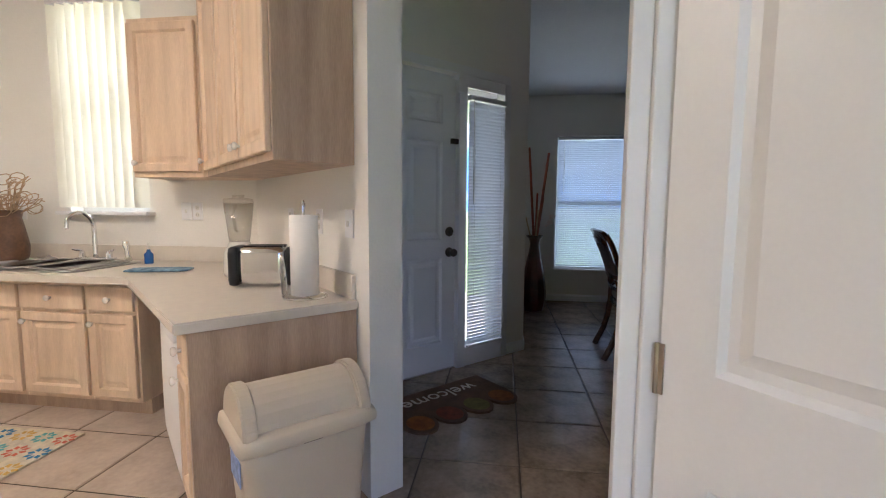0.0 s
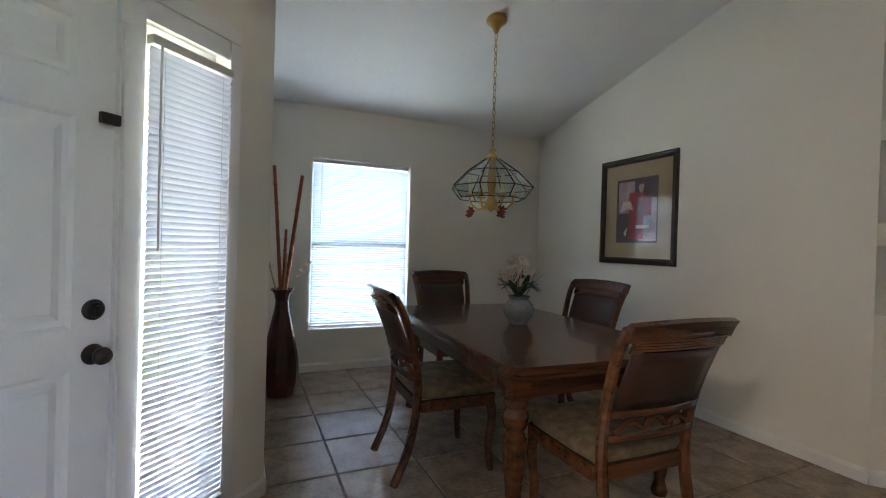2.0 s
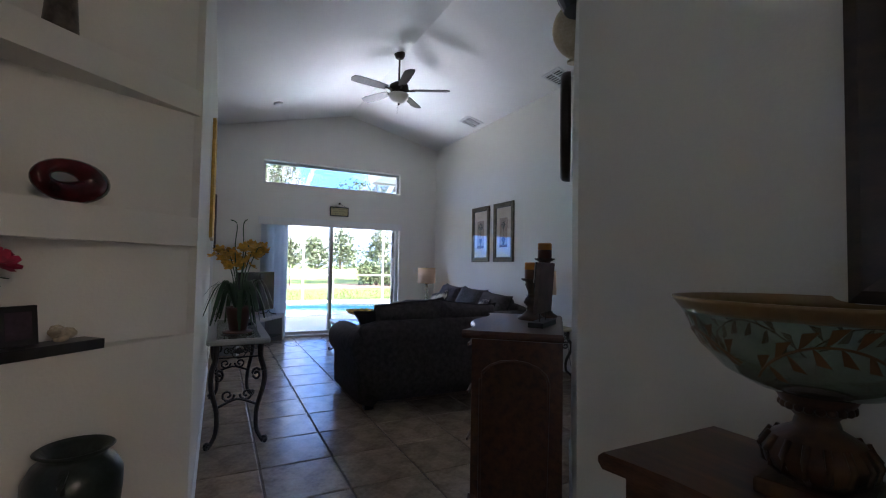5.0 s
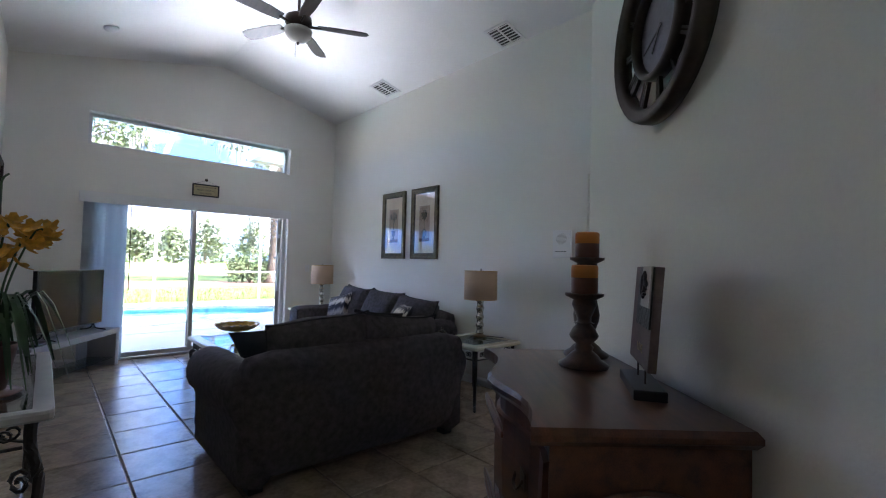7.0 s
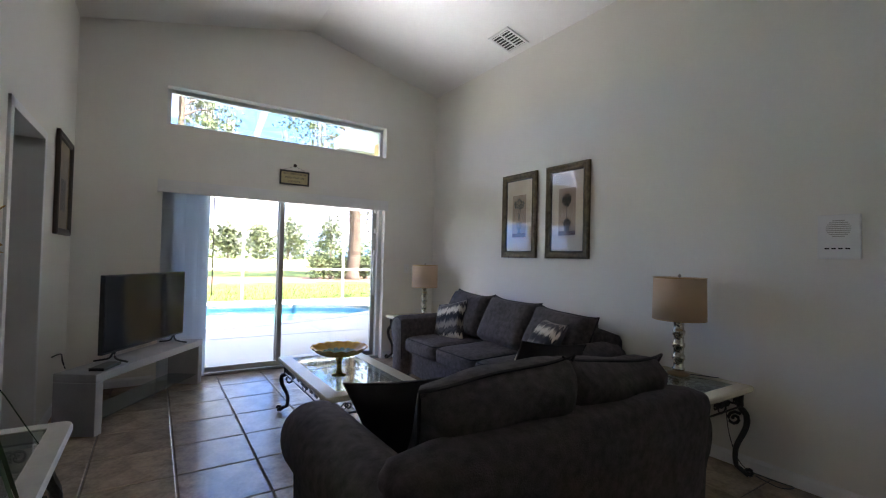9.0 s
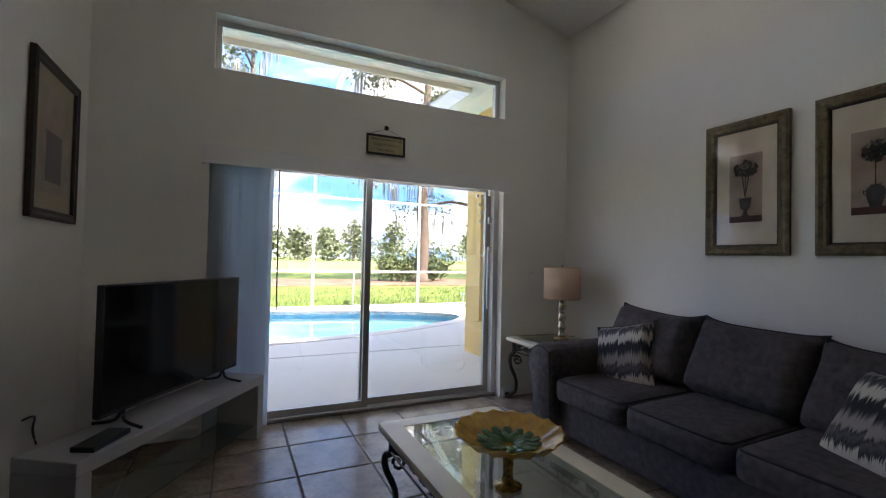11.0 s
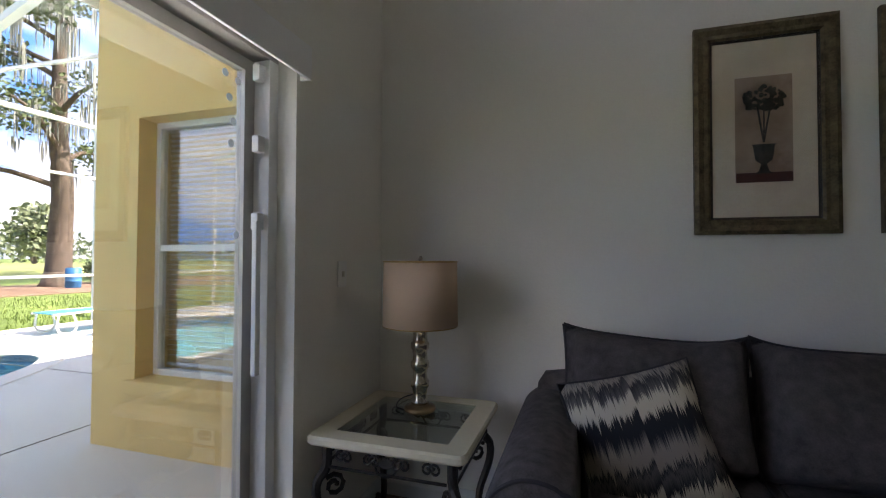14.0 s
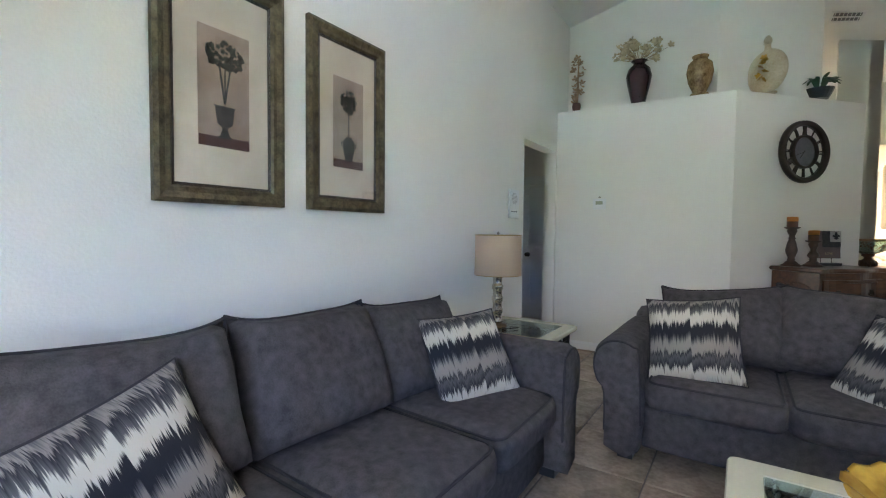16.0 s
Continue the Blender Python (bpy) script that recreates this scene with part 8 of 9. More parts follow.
# ---- on the chests and tables ----
M_CANDLEWOOD = mat("candlestick_wood", (0.03, 0.014, 0.009), 0.38, var=0.5, scale=14, fine=80, second=(0.09, 0.04, 0.02), bump=0.15)
M_WAX = translucent("amber_wax", (0.62, 0.24, 0.045), 0.35, 0.4)
M_WAX_DK = mat("dark_wax", (0.10, 0.03, 0.012), 0.4, var=0.2, bump=0.05)


def candle(x, y, h, label):
    root = thing("candlestick", Matrix.Translation((x, y, 0.951)), label, "candlestick", "pair of candlesticks")
    prof = [(0.075, 0), (0.078, 0.008), (0.055, 0.022), (0.045, 0.035), (0.026, 0.05), (0.03, 0.06), (0.024, 0.07)]
    k = h - 0.16
    prof += [(0.042, 0.07 + k * 0.28), (0.045, 0.07 + k * 0.4), (0.034, 0.07 + k * 0.72), (0.022, 0.07 + k * 0.92), (0.032, 0.07 + k * 0.96), (0.022, 0.07 + k), (0.022, 0.085 + k), (0.038, h - 0.035), (0.034, h - 0.02), (0.058, h - 0.008), (0.06, h), (0.001, h)]
    bm = B()
    lathe(bm, prof, 24)
    part("stick", bm, M_CANDLEWOOD, root, "turned dark wooden stick", True)
    bm = B()
    lathe(bm, [(0.040, h), (0.041, h + 0.005), (0.041, h + 0.05), (0.001, h + 0.05)], 24)
    part("candle_base", bm, M_WAX_DK, root, "dark lower candle", True)
    bm = B()
    lathe(bm, [(0.041, h + 0.05), (0.041, h + 0.085), (0.036, h + 0.09), (0.030, h + 0.082), (0.001, h + 0.08)], 24)
    part("candle_top", bm, M_WAX, root, "amber candle top", True)


candle(3.0, 0.015, 0.345, "tall turned candlestick with an amber candle on the chest")
candle(2.915, 0.174, 0.228, "short turned candlestick with an amber candle on the chest")
pl = thing("fleur_plaque", Matrix.Translation((2.68, 0.29, 0.951)) @ Matrix.Rotation(radians(124), 4, "Z") @ Matrix.Scale(0.83, 4), "plum plaque with a fleur-de-lis tile lettered LOVE", "plaque")
bm = B()
box(bm, -0.14, 0.14, -0.045, 0.045, 0, 0.03, 0.004)
part("base", bm, M_BLACK, pl)
for x in (-0.06, 0.06):
    bm = B()
    tube(bm, [(x, 0, 0.03), (x, 0, 0.08)], 0.003, 6)
    part("pin", bm, M_BRONZE, pl)
PT = pose(0, 0, 0.08, -4, 0, 0)
bm = B()
box(bm, -0.15, 0.15, -0.012, 0.012, 0, 0.30, 0.003, PT)
part("panel", bm, mat("plum_panel", (0.16, 0.11, 0.10), 0.6, var=0.3, scale=8, bump=0.1), pl, "mottled plum panel")
bm = B()
box(bm, -0.05, 0.15, -0.018, -0.0125, 0.12, 0.30, 0.002, PT)
part("embossed_panel", bm, mat("embossed_dark", (0.05, 0.045, 0.042), 0.45, 0.4, var=0.5, scale=40, fine=60, bump=0.8, dist=0.006), pl, "embossed dark metal panel")
bm = B()
box(bm, 0.03, 0.15, -0.024, -0.0185, 0.18, 0.30, 0.002, PT)
part("pale_tile", bm, mat("pale_tile", (0.45, 0.42, 0.37), 0.6, var=0.2, scale=20, bump=0.2), pl, "pale stone tile")
bm = B()
soft_box(bm, 0.022, 0.012, 0.075, 0.006, 0.004, 6, PT @ pose(0.09, -0.03, 0.245))
for s in (-1, 1):
    tube(bm, [PT @ Vector((0.09 + s * q[0], -0.03, q[1])) for q in ((0.003, 0.215), (0.015, 0.235), (0.028, 0.255), (0.036, 0.245), (0.030, 0.232))], 0.006, 6)
soft_box(bm, 0.05, 0.012, 0.01, 0.004, 0, 4, PT @ pose(0.09, -0.03, 0.218))
part("fleur_de_lis", bm, M_BLACK, pl, "black fleur-de-lis")
cu = bpy.data.curves.new("lettering", "FONT")
cu.body, cu.size, cu.align_x, cu.extrude = "LOVE", 0.035, "CENTER", 0.0005
ob = new("lettering", cu)
ob.parent = pl
ob.matrix_basis = PT @ pose(0.02, -0.0135, 0.04, 90, 0, 0)
cu.materials.append(M_MOUNT_TAN)

# glass bowl on its pedestal
M_BOWLGLASS = glass("teal_glass", (0.80, 0.88, 0.85), 0.04, 1.45)
M_PED = mat("bronze_pedestal", (0.055, 0.026, 0.014), 0.35, 0.3, var=0.4, scale=16, fine=60, second=(0.12, 0.06, 0.03), bump=0.2)
bw = thing("pedestal_bowl", pose(1.315, 0.805, 0.852, 0, 0, 12), "leaf-painted glass bowl on a turned bronze pedestal", "bowl")
bm = B()
box(bm, -0.075, 0.075, -0.075, 0.075, 0, 0.028, 0.006)
part("plinth", bm, M_PED, bw)
bm = B()
prof = [(0.05, 0.028), (0.055, 0.036), (0.075, 0.05), (0.08, 0.075), (0.065, 0.10), (0.035, 0.118), (0.03, 0.135), (0.042, 0.148), (0.05, 0.158), (0.06, 0.175)]
lathe(bm, prof, 28)
ped = part("pedestal", bm, M_PED, bw, "gadrooned bronze pedestal", True)
for i in range(16):
    a = 2 * math.pi * i / 16
    bm = B()
    tube(bm, [(r * math.cos(a), r * math.sin(a), z) for r, z in ((0.057, 0.038), (0.076, 0.052), (0.081, 0.075), (0.066, 0.10))], 0.006, 6)
    part("gadroon", bm, M_PED, ped, "", True)
for i in range(20):
    a = 2 * math.pi * i / 20
    bm = B()
    soft_box(bm, 0.015, 0.015, 0.015, 0.007, 0, 3, pose(0.048 * math.cos(a), 0.048 * math.sin(a), 0.155))
    part("bead", bm, M_PED, ped, "", True)
bowl_prof = [(0.05, 0.175), (0.092, 0.185), (0.138, 0.21), (0.175, 0.25), (0.20, 0.30), (0.214, 0.325)]
bm = B()
shell(bm, bowl_prof, 0.004, 40)
part("glass_bowl", bm, M_BOWLGLASS, bw, "pale teal glass bowl", True)
bm = B()
shell(bm, [(0.2055, 0.312), (0.222, 0.332), (0.224, 0.338)], 0.010, 40)
part("rim_band", bm, mat("gold_band", (0.30, 0.20, 0.10), 0.4, 0.5, var=0.2, bump=0.1), bw, "bronze painted rim", True)


def bowl_pt(a, z):
    for (r0, z0_), (r1, z1_) in zip(bowl_prof, bowl_prof[1:]):
        if z0_ <= z <= z1_:
            r = r0 + (r1 - r0) * (z - z0_) / (z1_ - z0_)
            return Vector(((r + 0.002) * math.cos(a), (r + 0.002) * math.sin(a), z))
    return Vector((0, 0, z))


M_GILTLEAF = mat("gilt_leaf", (0.16, 0.085, 0.03), 0.45, 0.3, var=0.3, bump=0.1)
for k in range(5):
    a0 = 2 * math.pi * k / 5
    vine = [(a0 + 1.15 * t, 0.215 + 0.06 * math.sin(3.0 * t) + 0.01 * t) for t in [i / 14 for i in range(15)]]
    bm = B()
    tube(bm, [bowl_pt(a, z) for a, z in vine], 0.002, 4)
    for i in range(1, 14):
        a, z = vine[i]
        s = 1 if i % 2 else -1
        c0, c1, c2, c3 = bowl_pt(a, z), bowl_pt(a + 0.05, z + s * 0.008), bowl_pt(a + 0.13, max(0.185, min(0.31, z + s * 0.03))), bowl_pt(a + 0.03, max(0.183, min(0.31, z + s * 0.026)))
        bm.faces.new([bm.verts.new(v * 1.002) for v in (c0, c1, c2, c3)])
    part("painted_vine", bm, M_GILTLEAF, bw, "dark gold painted leaf vine")

# amber glass bowl on the coffee table
M_AMBER = mat("amber_glass", (0.55, 0.26, 0.03), 0.12, var=0.35, scale=12, fine=40, second=(0.70, 0.42, 0.06), bump=0.4, dist=0.006)
cb = thing("amber_bowl", pose(6.62, 0.06, 0.449), "fluted amber and green art-glass bowl on a stem", "bowl")
bm = B()
lathe(bm, [(0.05, 0), (0.052, 0.006), (0.022, 0.014), (0.017, 0.05), (0.02, 0.10), (0.03, 0.125), (0.05, 0.135)], 20)
part("stem", bm, mat("mosaic_stem", (0.10, 0.12, 0.03), 0.2, var=0.8, scale=30, second=(0.6, 0.35, 0.05), bump=0.2), cb, "mottled green and amber stem", True)
bm = B()
seg = 48
prof = [(0.04, 0.13), (0.10, 0.14), (0.15, 0.165), (0.19, 0.20), (0.195, 0.203), (0.185, 0.20), (0.145, 0.173), (0.095, 0.15), (0.02, 0.143)]
rings = [[bm.verts.new((r * (1 + 0.035 * abs(math.sin(8 * 2 * math.pi * i / seg)) * (r > 0.12)) * math.cos(2 * math.pi * i / seg), r * (1 + 0.035 * abs(math.sin(8 * 2 * math.pi * i / seg)) * (r > 0.12)) * math.sin(2 * math.pi * i / seg), z + 0.006 * math.sin(16 * 2 * math.pi * i / seg) * (r > 0.12))) for i in range(seg)] for r, z in prof]
for a, b in zip(rings, rings[1:]):
    for i in range(seg):
        bm.faces.new((a[i], a[(i + 1) % seg], b[(i + 1) % seg], b[i]))
bm.faces.new(rings[-1])
part("dish", bm, M_AMBER, cb, "fluted amber dish", True)
bm = B()
for i in range(14):
    a = 6.283 * i / 14
    for r_ in (0.05, 0.09):
        soft_box(bm, 0.05, 0.028, 0.008, 0.003, 0.003, 4, Matrix.Rotation(a + r_ * 9, 4, "Z") @ pose(r_, 0, 0.15 + r_ * 0.14, 0, -14, 0))
part("green_centre", bm, mat("green_glass", (0.05, 0.12, 0.03), 0.15, var=0.5, scale=20, bump=0.2), cb, "green leaf-moulded centre", True)

# orchid on the console
M_ORCHID = mat("orchid_yellow", (0.68, 0.36, 0.04), 0.55, var=0.3, scale=30, bump=0.0)
M_POT = mat("terracotta_dark", (0.11, 0.045, 0.03), 0.5, var=0.25, scale=10, bump=0.1)
oc = thing("orchid_plant", pose(4.58, 1.60, 0.721), "potted yellow silk orchid with long grassy leaves on the console", "potted plant")
bm = B()
lathe(bm, [(0.10, 0), (0.11, 0.008), (0.10, 0.014), (0.055, 0.016), (0.06, 0.02), (0.085, 0.16), (0.09, 0.19), (0.08, 0.19), (0.075, 0.17)], 24)
part("pot", bm, M_POT, oc, "dark brown pot and saucer", True)
ro = random.Random(31)
bm, bl2 = B(), B()
for k in range(6):
    a = 6.283 * k / 6 + 0.3
    tip = Vector((0.16 * math.cos(a), 0.16 * math.sin(a), 0.62 + ro.uniform(-0.08, 0.12)))
    st = curve_pts([(0.02 * math.cos(a), 0.02 * math.sin(a), 0.18), (0.05 * math.cos(a), 0.05 * math.sin(a), 0.42), tip * 0.75 + Vector((0, 0, 0.16)), tip], 5)
    tube(bl2, st, 0.004, 5)
    for i in range(7, len(st)):
        petal_flower(bm, st[i] + Vector((ro.uniform(-0.035, 0.035), ro.uniform(-0.035, 0.035), ro.uniform(-0.03, 0.02))), 0.042, ro, 5, 0.3)
for k in range(2):
    a = 1.2 + 2.4 * k
    tube(bl2, curve_pts([(0, 0, 0.2), (0.04 * math.cos(a), 0.04 * math.sin(a), 0.6), (0.03 * math.cos(a), 0.03 * math.sin(a), 0.80), (0.08 * math.cos(a), 0.08 * math.sin(a), 0.84)], 5), 0.004, 5)
part("blossoms", bm, M_ORCHID, oc, "yellow-orange orchid blossoms")
for k in range(46):
    a, L = ro.uniform(0, 6.283), ro.uniform(0.16, 0.30)
    leaf_strip(bl2, (0.03 * math.cos(a), 0.03 * math.sin(a), 0.18), (L * 0.55 * math.cos(a), L * 0.55 * math.sin(a), 0.34 + ro.uniform(-0.04, 0.06)), (L * math.cos(a), L * math.sin(a), ro.uniform(0.02, 0.2)), 0.006 if k > 14 else 0.016)
part("leaves", bl2, M_STEM, oc, "dark green grassy leaves")

# ---- niche pieces ----
M_POT_BR = mat("brown_crackle", (0.07, 0.05, 0.038), 0.3, var=0.5, scale=16, fine=60, second=(0.17, 0.13, 0.10), bump=0.2)
M_LACQ = mat("red_black_lacquer", (0.012, 0.006, 0.006), 0.18, var=0.5, scale=5, fine=30, second=(0.17, 0.012, 0.018), bump=0.05)
nv = thing("tapered_vase", NM @ pose(0.52, -0.075, 1.992), "tall tapered brown crackle-glazed vase on the top niche shelf", "vase")
bm = B()
lathe(bm, [(0.050, 0), (0.052, 0.008), (0.042, 0.15), (0.026, 0.31), (0.022, 0.33), (0.018, 0.325)], 20)
part("body", bm, M_POT_BR, nv, "", True)
sw = thing("flame_sculpture", NM @ pose(0.76, -0.085, 1.432), "swan-necked red and black lacquer sculpture in the niche", "sculpture")
bm = B()


def fat_tube(bm, pts, radii, sides=12):
    pts = curve_pts(pts, 6)
    rs = []
    for i in range(len(pts)):
        t = i / (len(pts) - 1) * (len(radii) - 1)
        k = min(int(t), len(radii) - 2)
        rs.append(radii[k] + (radii[k + 1] - radii[k]) * (t - k))
    rings = []
    for i, p in enumerate(pts):
        d = (pts[min(i + 1, len(pts) - 1)] - pts[max(i - 1, 0)]).normalized()
        a = Vector((0, 1, 0))
        b = d.cross(a).normalized()
        rings.append([bm.verts.new(p + rs[i] * (0.7 * math.cos(6.2832 * j / sides) * a + math.sin(6.2832 * j / sides) * b)) for j in range(sides)])
    for r0, r1 in zip(rings, rings[1:]):
        for j in range(sides):
            bm.faces.new((r0[j], r0[(j + 1) % sides], r1[(j + 1) % sides], r1[j]))
    bm.faces.new(rings[0])
    bm.faces.new(rings[-1])


fat_tube(bm, [(0.05, 0, 0.395), (0.038, 0, 0.36), (0.04, 0, 0.28), (0.065, 0, 0.18), (0.06, 0, 0.09), (0.015, 0, 0.045), (-0.045, 0, 0.06), (-0.055, 0, 0.11), (-0.03, 0, 0.16), (-0.045, 0, 0.195)], [0.004, 0.014, 0.02, 0.03, 0.044, 0.046, 0.044, 0.032, 0.018, 0.006])
part("body", bm, M_LACQ, sw, "", True)
ov_ = thing("oval_sculpture", NM @ pose(0.49, -0.045, 1.432) @ Matrix.Scale(1.22, 4), "pierced oval red lacquer vase in the niche", "sculpture")
bm = B()
n1, n2 = 28, 12
rows = []
for i in range(n1):
    t = 2 * math.pi * i / n1
    cx, cz = 0.068 * math.cos(t), 0.036 * math.sin(t)
    w_ = 0.032 + 0.010 * math.cos(t + 2.6)
    rows.append([bm.verts.new((cx + w_ * math.cos(q) * math.cos(t), 0.8 * w_ * math.sin(q), 0.064 + cz + w_ * 0.8 * math.cos(q) * math.sin(t))) for q in [2 * math.pi * j / n2 for j in range(n2)]])
for i in range(n1):
    for j in range(n2):
        bm.faces.new((rows[i][j], rows[i][(j + 1) % n2], rows[(i + 1) % n1][(j + 1) % n2], rows[(i + 1) % n1][j]))
part("body", bm, M_LACQ, ov_, "", True)
ns_ = thing("niche_tray", NM @ pose(0.62, -0.04, 0.932), "black wooden tray holding keepsakes in the lower niche", "tray")
bm = B()
box(bm, -0.23, 0.23, -0.045, 0.06, 0, 0.035, 0.004)
part("tray", bm, M_BLACK, ns_)
TR = NM @ pose(0.62, -0.04, 0.968)
pf = thing("photo_frame", TR @ pose(-0.01, 0.0, 0), "small dark square photo frame on the tray", "photo frame")
bm = B()
box(bm, -0.052, 0.052, -0.008, 0.008, 0, 0.125, 0.003, pose(0, 0, 0.0, 8, 0, 0))
part("border", bm, M_BLACK, pf)
bm = B()
box(bm, -0.035, 0.035, 0.0088, 0.0095, 0.02, 0.105, 0, pose(0, 0, 0, 8, 0, 0))
part("print", bm, M_ART_DARK, pf)
rv_ = thing("bud_vase", TR @ pose(0.10, 0.0, 0), "violet glass bud vase with a deep pink silk rose", "flower vase")
bm = B()
lathe(bm, [(0.022, 0), (0.024, 0.01), (0.014, 0.08), (0.018, 0.13), (0.026, 0.16), (0.022, 0.16)], 16)
part("vase", bm, mat("violet_glass", (0.16, 0.035, 0.15), 0.15, var=0.2, bump=0), rv_, "", True)
bm, bs = B(), B()
for k in range(8):
    petal_flower(bm, (ro.uniform(-0.05, 0.05), ro.uniform(-0.03, 0.03), 0.24 + ro.uniform(-0.015, 0.03)), 0.042, ro, 7, 0.5)
for k in range(7):
    a = 6.283 * k / 7
    leaf_strip(bs, (0, 0, 0.15), (0.03 * math.cos(a), 0.03 * math.sin(a), 0.21), (0.075 * math.cos(a), 0.05 * math.sin(a), 0.19 + ro.uniform(-0.02, 0.03)), 0.014)
part("rose_bloom", bm, mat("pink_silk", (0.34, 0.02, 0.06), 0.6, var=0.3, scale=30, bump=0), rv_, "deep pink silk rose")
part("foliage", bs, M_STEM, rv_)
for x, sx_, h_ in ((-0.135, 0.085, 0.05), (0.17, 0.05, 0.115)):
    fg = thing("shell_figurine", TR @ pose(x, 0, 0), "small cream shell and coral keepsake on the tray", "keepsake")
    bm = B()
    for k in range(6):
        soft_box(bm, sx_ * 0.5, 0.03, h_ * 0.55, 0.012, 0.004, 4, pose(ro.uniform(-0.3, 0.3) * sx_, ro.uniform(-0.01, 0.01), h_ * (0.28 + 0.08 * k), 0, ro.uniform(-40, 40), 0))
    part("body", bm, mat("shell_cream", (0.5, 0.42, 0.30), 0.5, var=0.4, scale=30, bump=0.3), fg, "", True)

# ---- plant ledge pieces ----
M_VASE_PLUM = mat("plum_glaze", (0.030, 0.010, 0.014), 0.12, var=0.3, scale=5, bump=0.02)
M_VASE_AMBER = mat("amber_marble_glaze", (0.30, 0.16, 0.05), 0.25, var=0.6, scale=14, second=(0.52, 0.36, 0.17), bump=0.1)
M_VASE_CREAM = mat("cream_glaze", (0.60, 0.47, 0.29), 0.3, var=0.25, scale=6, second=(0.70, 0.62, 0.46), bump=0.05)
LZ = LEDGE + 0.001
tp = thing("small_topiary", pose(3.28, -1.84, LZ), "slim twisted dried topiary on the plant ledge", "dried plant")
bm = B()
lathe(bm, [(0.035, 0), (0.045, 0.05), (0.038, 0.08)], 14)
part("pot", bm, M_POT, tp, "", True)
bm = B()
tube(bm, curve_pts([(0, 0, 0.06), (0.03, 0.02, 0.2), (-0.03, 0.0, 0.34), (0.02, 0.02, 0.48), (0, 0, 0.56)], 5), 0.012, 6, 0.5)
for k in range(30):
    z = 0.1 + 0.45 * k / 30
    petal_flower(bm, (ro.uniform(-0.05, 0.05), ro.uniform(-0.05, 0.05), z), 0.035, ro, 4, 0.4)
part("twist", bm, M_TWIG, tp)
v1 = thing("plum_vase", pose(3.25, -1.24, LZ), "glossy plum vase with dried cream flowers on the plant ledge", "vase")
bm = B()
lathe(bm, [(0.06, 0), (0.065, 0.01), (0.105, 0.18), (0.118, 0.26), (0.10, 0.33), (0.055, 0.375), (0.05, 0.39), (0.075, 0.41), (0.06, 0.41)], 26)
part("body", bm, M_VASE_PLUM, v1, "", True)
bm, bs = B(), B()
for k in range(40):
    a, r = ro.uniform(0, 6.283), ro.uniform(0.05, 0.26)
    p = Vector((r * 0.7 * math.cos(a), r * math.sin(a), 0.50 + ro.uniform(-0.04, 0.09) - r * 0.15))
    tube(bs, [(0, 0, 0.4), p], 0.0018, 4)
    for q in range(2):
        petal_flower(bm, p + Vector((ro.uniform(-0.03, 0.03), ro.uniform(-0.03, 0.03), ro.uniform(-0.03, 0.03))), 0.034, ro, 5, 0.5)
part("dried_flowers", bm, mat("dried_cream", (0.62, 0.52, 0.34), 0.8, var=0.2, scale=20, bump=0), v1, "dried cream flowers")
part("flower_stem", bs, M_TWIG, v1)
v2 = thing("amber_vase", pose(3.22, -0.72, LZ), "amber marbled urn on the plant ledge", "vase")
bm = B()
lathe(bm, [(0.075, 0), (0.078, 0.012), (0.055, 0.03), (0.095, 0.12), (0.112, 0.21), (0.10, 0.29), (0.062, 0.325), (0.058, 0.335), (0.07, 0.36), (0.055, 0.36)], 26)
part("body", bm, M_VASE_AMBER, v2, "", True)
v3 = thing("cream_flask", pose(2.92, -0.21, LZ, 0, 0, 49), "round cream and gold moon flask with stopper on the plant ledge", "vase")
bm = B()
lathe(bm, [(0.10, 0), (0.10, 0.015), (0.085, 0.02)], 24, None, 0.45)
part("foot", bm, M_VASE_CREAM, v3)
bm = B()
lathe(bm, [(0.19 * math.sin(t), 0.21 - 0.20 * math.cos(t)) for t in [0.05 + 2.85 * k / 16 for k in range(17)]] + [(0.032, 0.42), (0.03, 0.46), (0.042, 0.47)], 32, None, 0.42)
part("body", bm, M_VASE_CREAM, v3, "", True)
bm = B()
lathe(bm, [(0.024, 0.46), (0.034, 0.485), (0.03, 0.51), (0.012, 0.535), (0.001, 0.54)], 16)
part("stopper", bm, M_VASE_CREAM, v3, "", True)
bm = B()
for k in range(9):
    petal_flower(bm, (0.03 + ro.uniform(-0.04, 0.04), -0.086, 0.12 + 0.025 * k), 0.03, ro, 5, 0.1)
part("gold_relief", bm, M_GOLD, v3, "gold flower relief")
v4 = thing("ledge_basket", pose(2.52, 0.20, LZ), "dark basket of greenery on the plant ledge", "basket")
bm = B()
lathe(bm, [(0.08, 0), (0.11, 0.06), (0.12, 0.09), (0.10, 0.085)], 18)
part("basket", bm, M_BLACK, v4)
bm = B()
for k in range(40):
    a = ro.uniform(0, 6.283)
    leaf_strip(bm, (0.03 * math.cos(a), 0.03 * math.sin(a), 0.07), (0.09 * math.cos(a), 0.09 * math.sin(a), 0.17), (0.16 * math.cos(a), 0.16 * math.sin(a), 0.10 + ro.uniform(0, 0.12)), 0.016)
part("greenery", bm, M_STEM, v4)

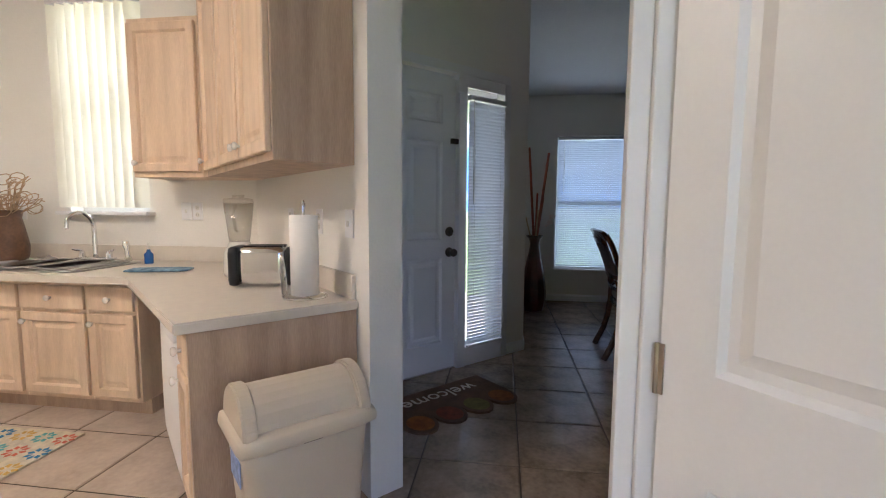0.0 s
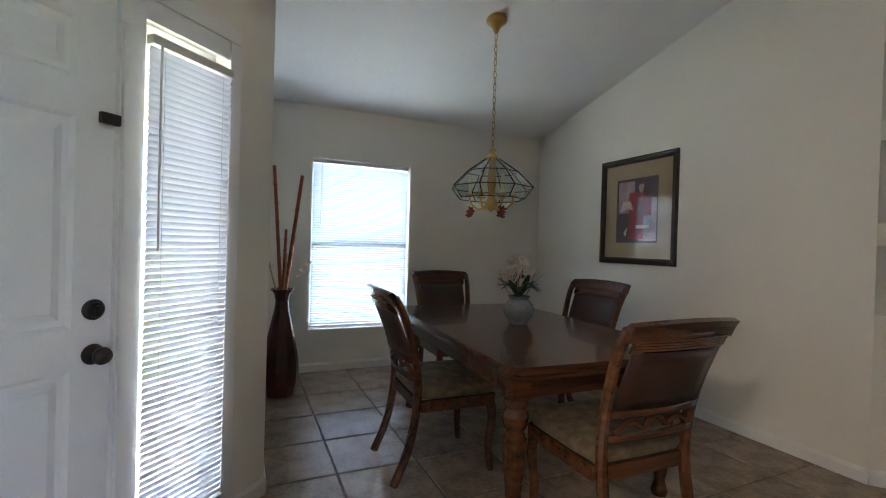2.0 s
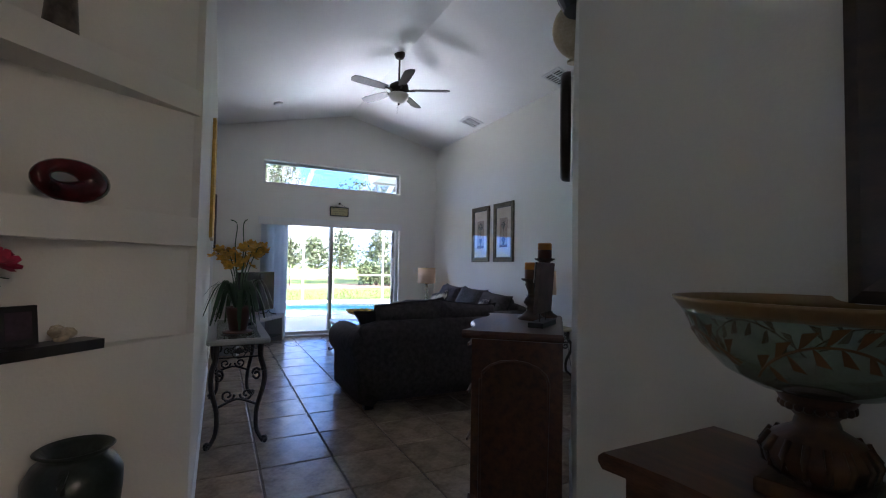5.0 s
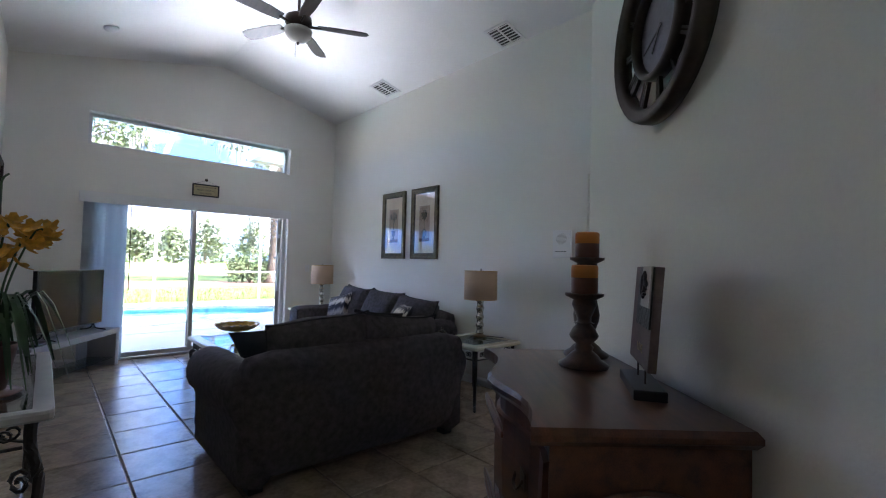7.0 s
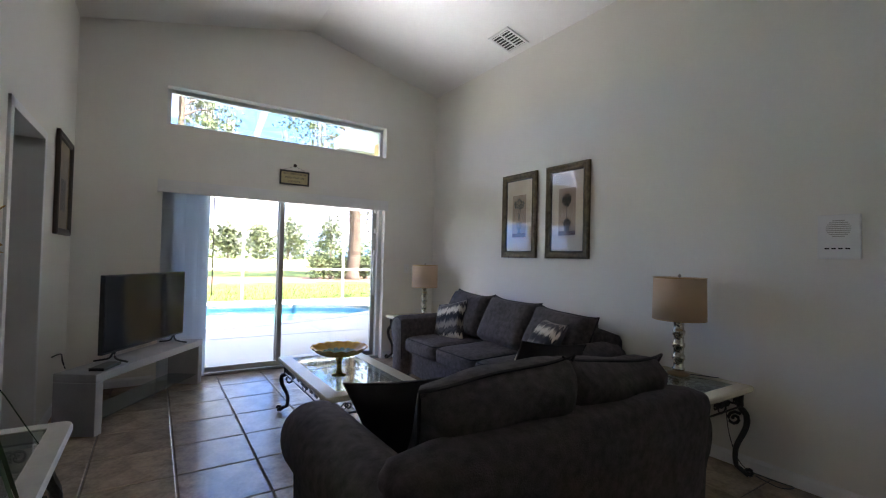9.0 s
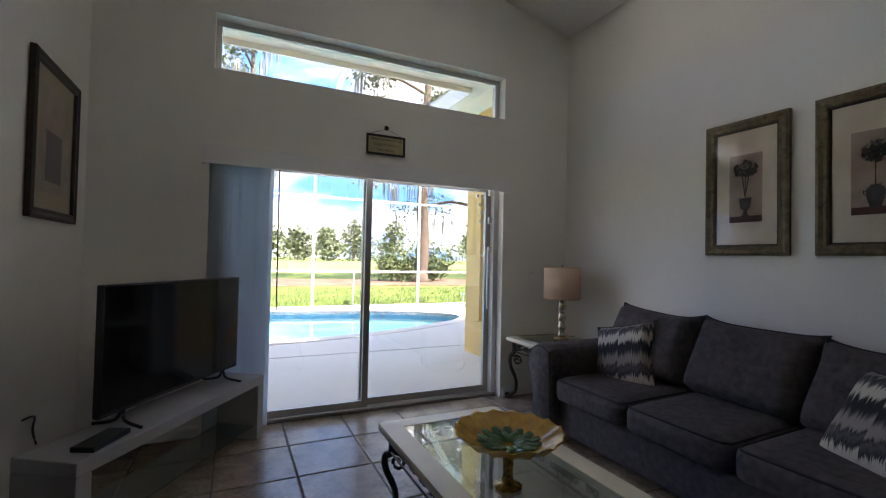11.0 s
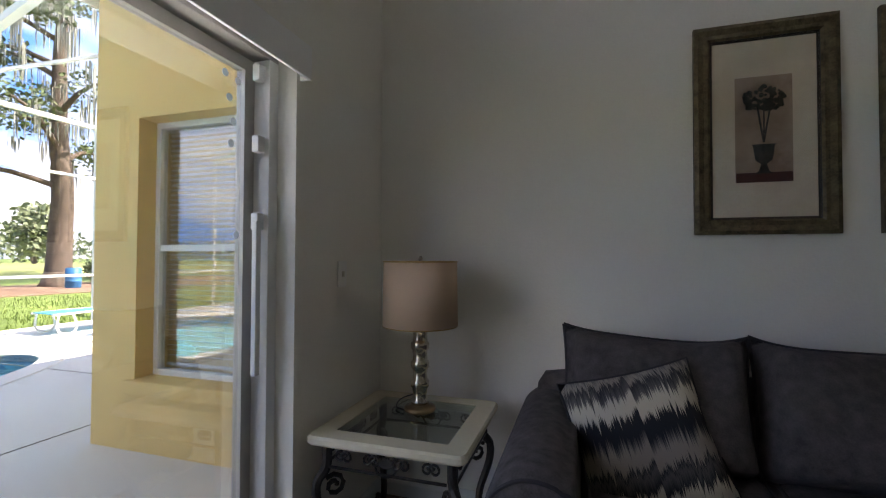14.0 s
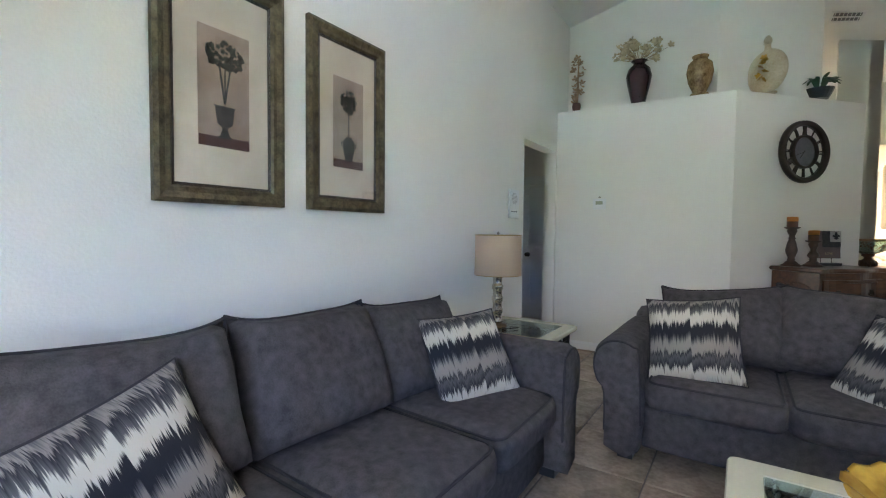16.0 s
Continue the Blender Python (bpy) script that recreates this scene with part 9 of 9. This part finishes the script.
# ---- small floor and room pieces ----
dm = thing("doormat", Matrix.Translation((-1.10, 2.52, 0.001)) @ Matrix.Rotation(radians(45), 4, "Z"), "brown scallop-edged coir doormat lettered welcome", "doormat")
M_COIR = mat("brown_coir", (0.13, 0.065, 0.032), 0.98, var=0.35, scale=12, fine=260, bump=0.9, dist=0.006)
bm = B()
pts = [(-0.40, 0.22), (-0.40, -0.08)]
for k in range(4):
    for q in range(9):
        a = math.pi + math.pi * q / 8
        pts.append((-0.30 + 0.20 * k + 0.10 * math.cos(a), -0.10 + 0.13 * math.sin(a)))
pts += [(0.40, -0.08), (0.40, 0.22)]
a, b = [bm.verts.new((x, y, 0)) for x, y in pts], [bm.verts.new((x, y, 0.014)) for x, y in pts]
bm.faces.new(a)
bm.faces.new(b)
for i in range(len(pts)):
    j = (i + 1) % len(pts)
    bm.faces.new((a[i], a[j], b[j], b[i]))
part("mat_body", bm, M_COIR, dm)
for k, c_ in enumerate(((0.30, 0.10, 0.02), (0.20, 0.05, 0.02), (0.16, 0.12, 0.03), (0.25, 0.09, 0.02))):
    bm = B()
    cx = -0.30 + 0.20 * k
    pp = [(cx + 0.075 * math.cos(t), -0.12 + 0.085 * math.sin(t)) for t in [6.2832 * q / 16 for q in range(16)]]
    bm.faces.new([bm.verts.new((x, y, 0.0152)) for x, y in pp])
    part("pumpkin_motif", bm, mat("motif", c_, 0.95, var=0.4, scale=30, fine=200, bump=0.5), dm)
cu = bpy.data.curves.new("lettering", "FONT")
cu.body, cu.size, cu.align_x, cu.extrude = "welcome", 0.15, "CENTER", 0.0008
ob = new("lettering", cu)
ob.parent = dm
ob.matrix_basis = pose(0, 0.145, 0.0152, 0, 0, 180)
cu.materials.append(M_MOUNT_CREAM)
jar = thing("glass_jar", pose(5.36, -1.42, 0.561), "small clear glass sugar jar on the end table", "jar")
bm = B()
lathe(bm, [(0.03, 0), (0.045, 0.02), (0.048, 0.045), (0.04, 0.06)], 18)
part("jar", bm, M_CLEAR, jar, "", True)
bm = B()
lathe(bm, [(0.042, 0.06), (0.03, 0.075), (0.008, 0.082), (0.012, 0.095), (0.001, 0.10)], 18)
part("lid", bm, M_CLEAR, jar, "", True)
dr = thing("dresser", pose(7.80, 2.60, 0), "dark wooden dresser in the side bedroom", "dresser")
bm = B()
box(bm, -0.25, 0.25, -0.55, 0.55, 0.05, 0.95, 0.01)
part("body", bm, M_FRAME_DK, dr)
bm = B()
box(bm, -0.28, 0.28, -0.58, 0.58, 0.95, 0.99, 0.01)
part("top", bm, M_FRAME_DK, dr)
for k in range(3):
    bm = B()
    box(bm, -0.262, -0.251, -0.5, 0.5, 0.12 + 0.27 * k, 0.36 + 0.27 * k, 0.004)
    d_ = part("drawer", bm, M_FRAME_DK, dr)
    for y in (-0.25, 0.25):
        bm = B()
        lathe(bm, [(0.006, 0), (0.014, 0.012), (0.012, 0.02), (0.001, 0.022)], 10, pose(-0.262, y, 0.24 + 0.27 * k, 0, -90, 0))
        part("knob", bm, M_BRONZE, d_)
db = thing("wire_bowl", pose(7.70, 2.22, 0.991), "black openwork bowl on the dresser", "bowl")
bm = B()
shell(bm, [(0.04, 0), (0.08, 0.02), (0.12, 0.07)], 0.004, 20)
part("bowl", bm, M_BLACK, db, "", True)


# ---- floor tiles, last ----
PX, PY, OX, OY, GAP = 0.455, 0.4395, 7.02, 1.045, 0.007
M_T = M_TILE


def tile_mesh():
    bm = B()
    a, b, e, h = (PX - GAP) / 2, (PY - GAP) / 2, 0.006, 0.010
    low = [bm.verts.new((x, y, -h)) for x, y in ((-a, -b), (a, -b), (a, b), (-a, b))]
    mid = [bm.verts.new((x, y, -0.004)) for x, y in ((-a, -b), (a, -b), (a, b), (-a, b))]
    top = [bm.verts.new((x, y, 0)) for x, y in ((-a + e, -b + e), (a - e, -b + e), (a - e, b - e), (-a + e, b - e))]
    for p, q in ((low, mid), (mid, top)):
        for i in range(4):
            bm.faces.new((p[i], p[(i + 1) % 4], q[(i + 1) % 4], q[i]))
    bm.faces.new(top)
    return bm


floor_ob = bpy.data.objects["floor"]
rest, tmesh = [], None
rng9 = random.Random(4)
for i in range(-28, 5):
    for j in range(-7, 11):
        cx, cy = OX + PX * (i + 0.5), OY + PY * (j + 0.5)
        if cx > 8.95 or cx < -5.2 or cy < -2.25 or cy > 5.8:
            continue
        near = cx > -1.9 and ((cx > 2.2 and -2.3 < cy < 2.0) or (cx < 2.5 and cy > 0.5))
        if cx > 2.6 and cy > 2.1 or (cx < -1.9 and cy > 2.9):
            continue
        if near:
            if tmesh is None:
                ob = part("tile", tile_mesh(), M_T, floor_ob)
                tmesh = ob.data
            else:
                ob = new("tile", tmesh)
                ob.parent = floor_ob
            ob.location = (cx, cy, rng9.uniform(-0.0006, 0.0006))
            ob.rotation_euler = (rng9.uniform(-0.0012, 0.0012), rng9.uniform(-0.0012, 0.0012), math.pi * rng9.randint(0, 1))
        else:
            rest.append((cx, cy))
bm = B()
a, b, e = (PX - GAP) / 2, (PY - GAP) / 2, 0.006
for cx, cy in rest:
    mid = [bm.verts.new((cx + x, cy + y, -0.004)) for x, y in ((-a, -b), (a, -b), (a, b), (-a, b))]
    top = [bm.verts.new((cx + x, cy + y, 0)) for x, y in ((-a + e, -b + e), (a - e, -b + e), (a - e, b - e), (-a + e, b - e))]
    for i in range(4):
        bm.faces.new((mid[i], mid[(i + 1) % 4], top[(i + 1) % 4], top[i]))
    bm.faces.new(top)
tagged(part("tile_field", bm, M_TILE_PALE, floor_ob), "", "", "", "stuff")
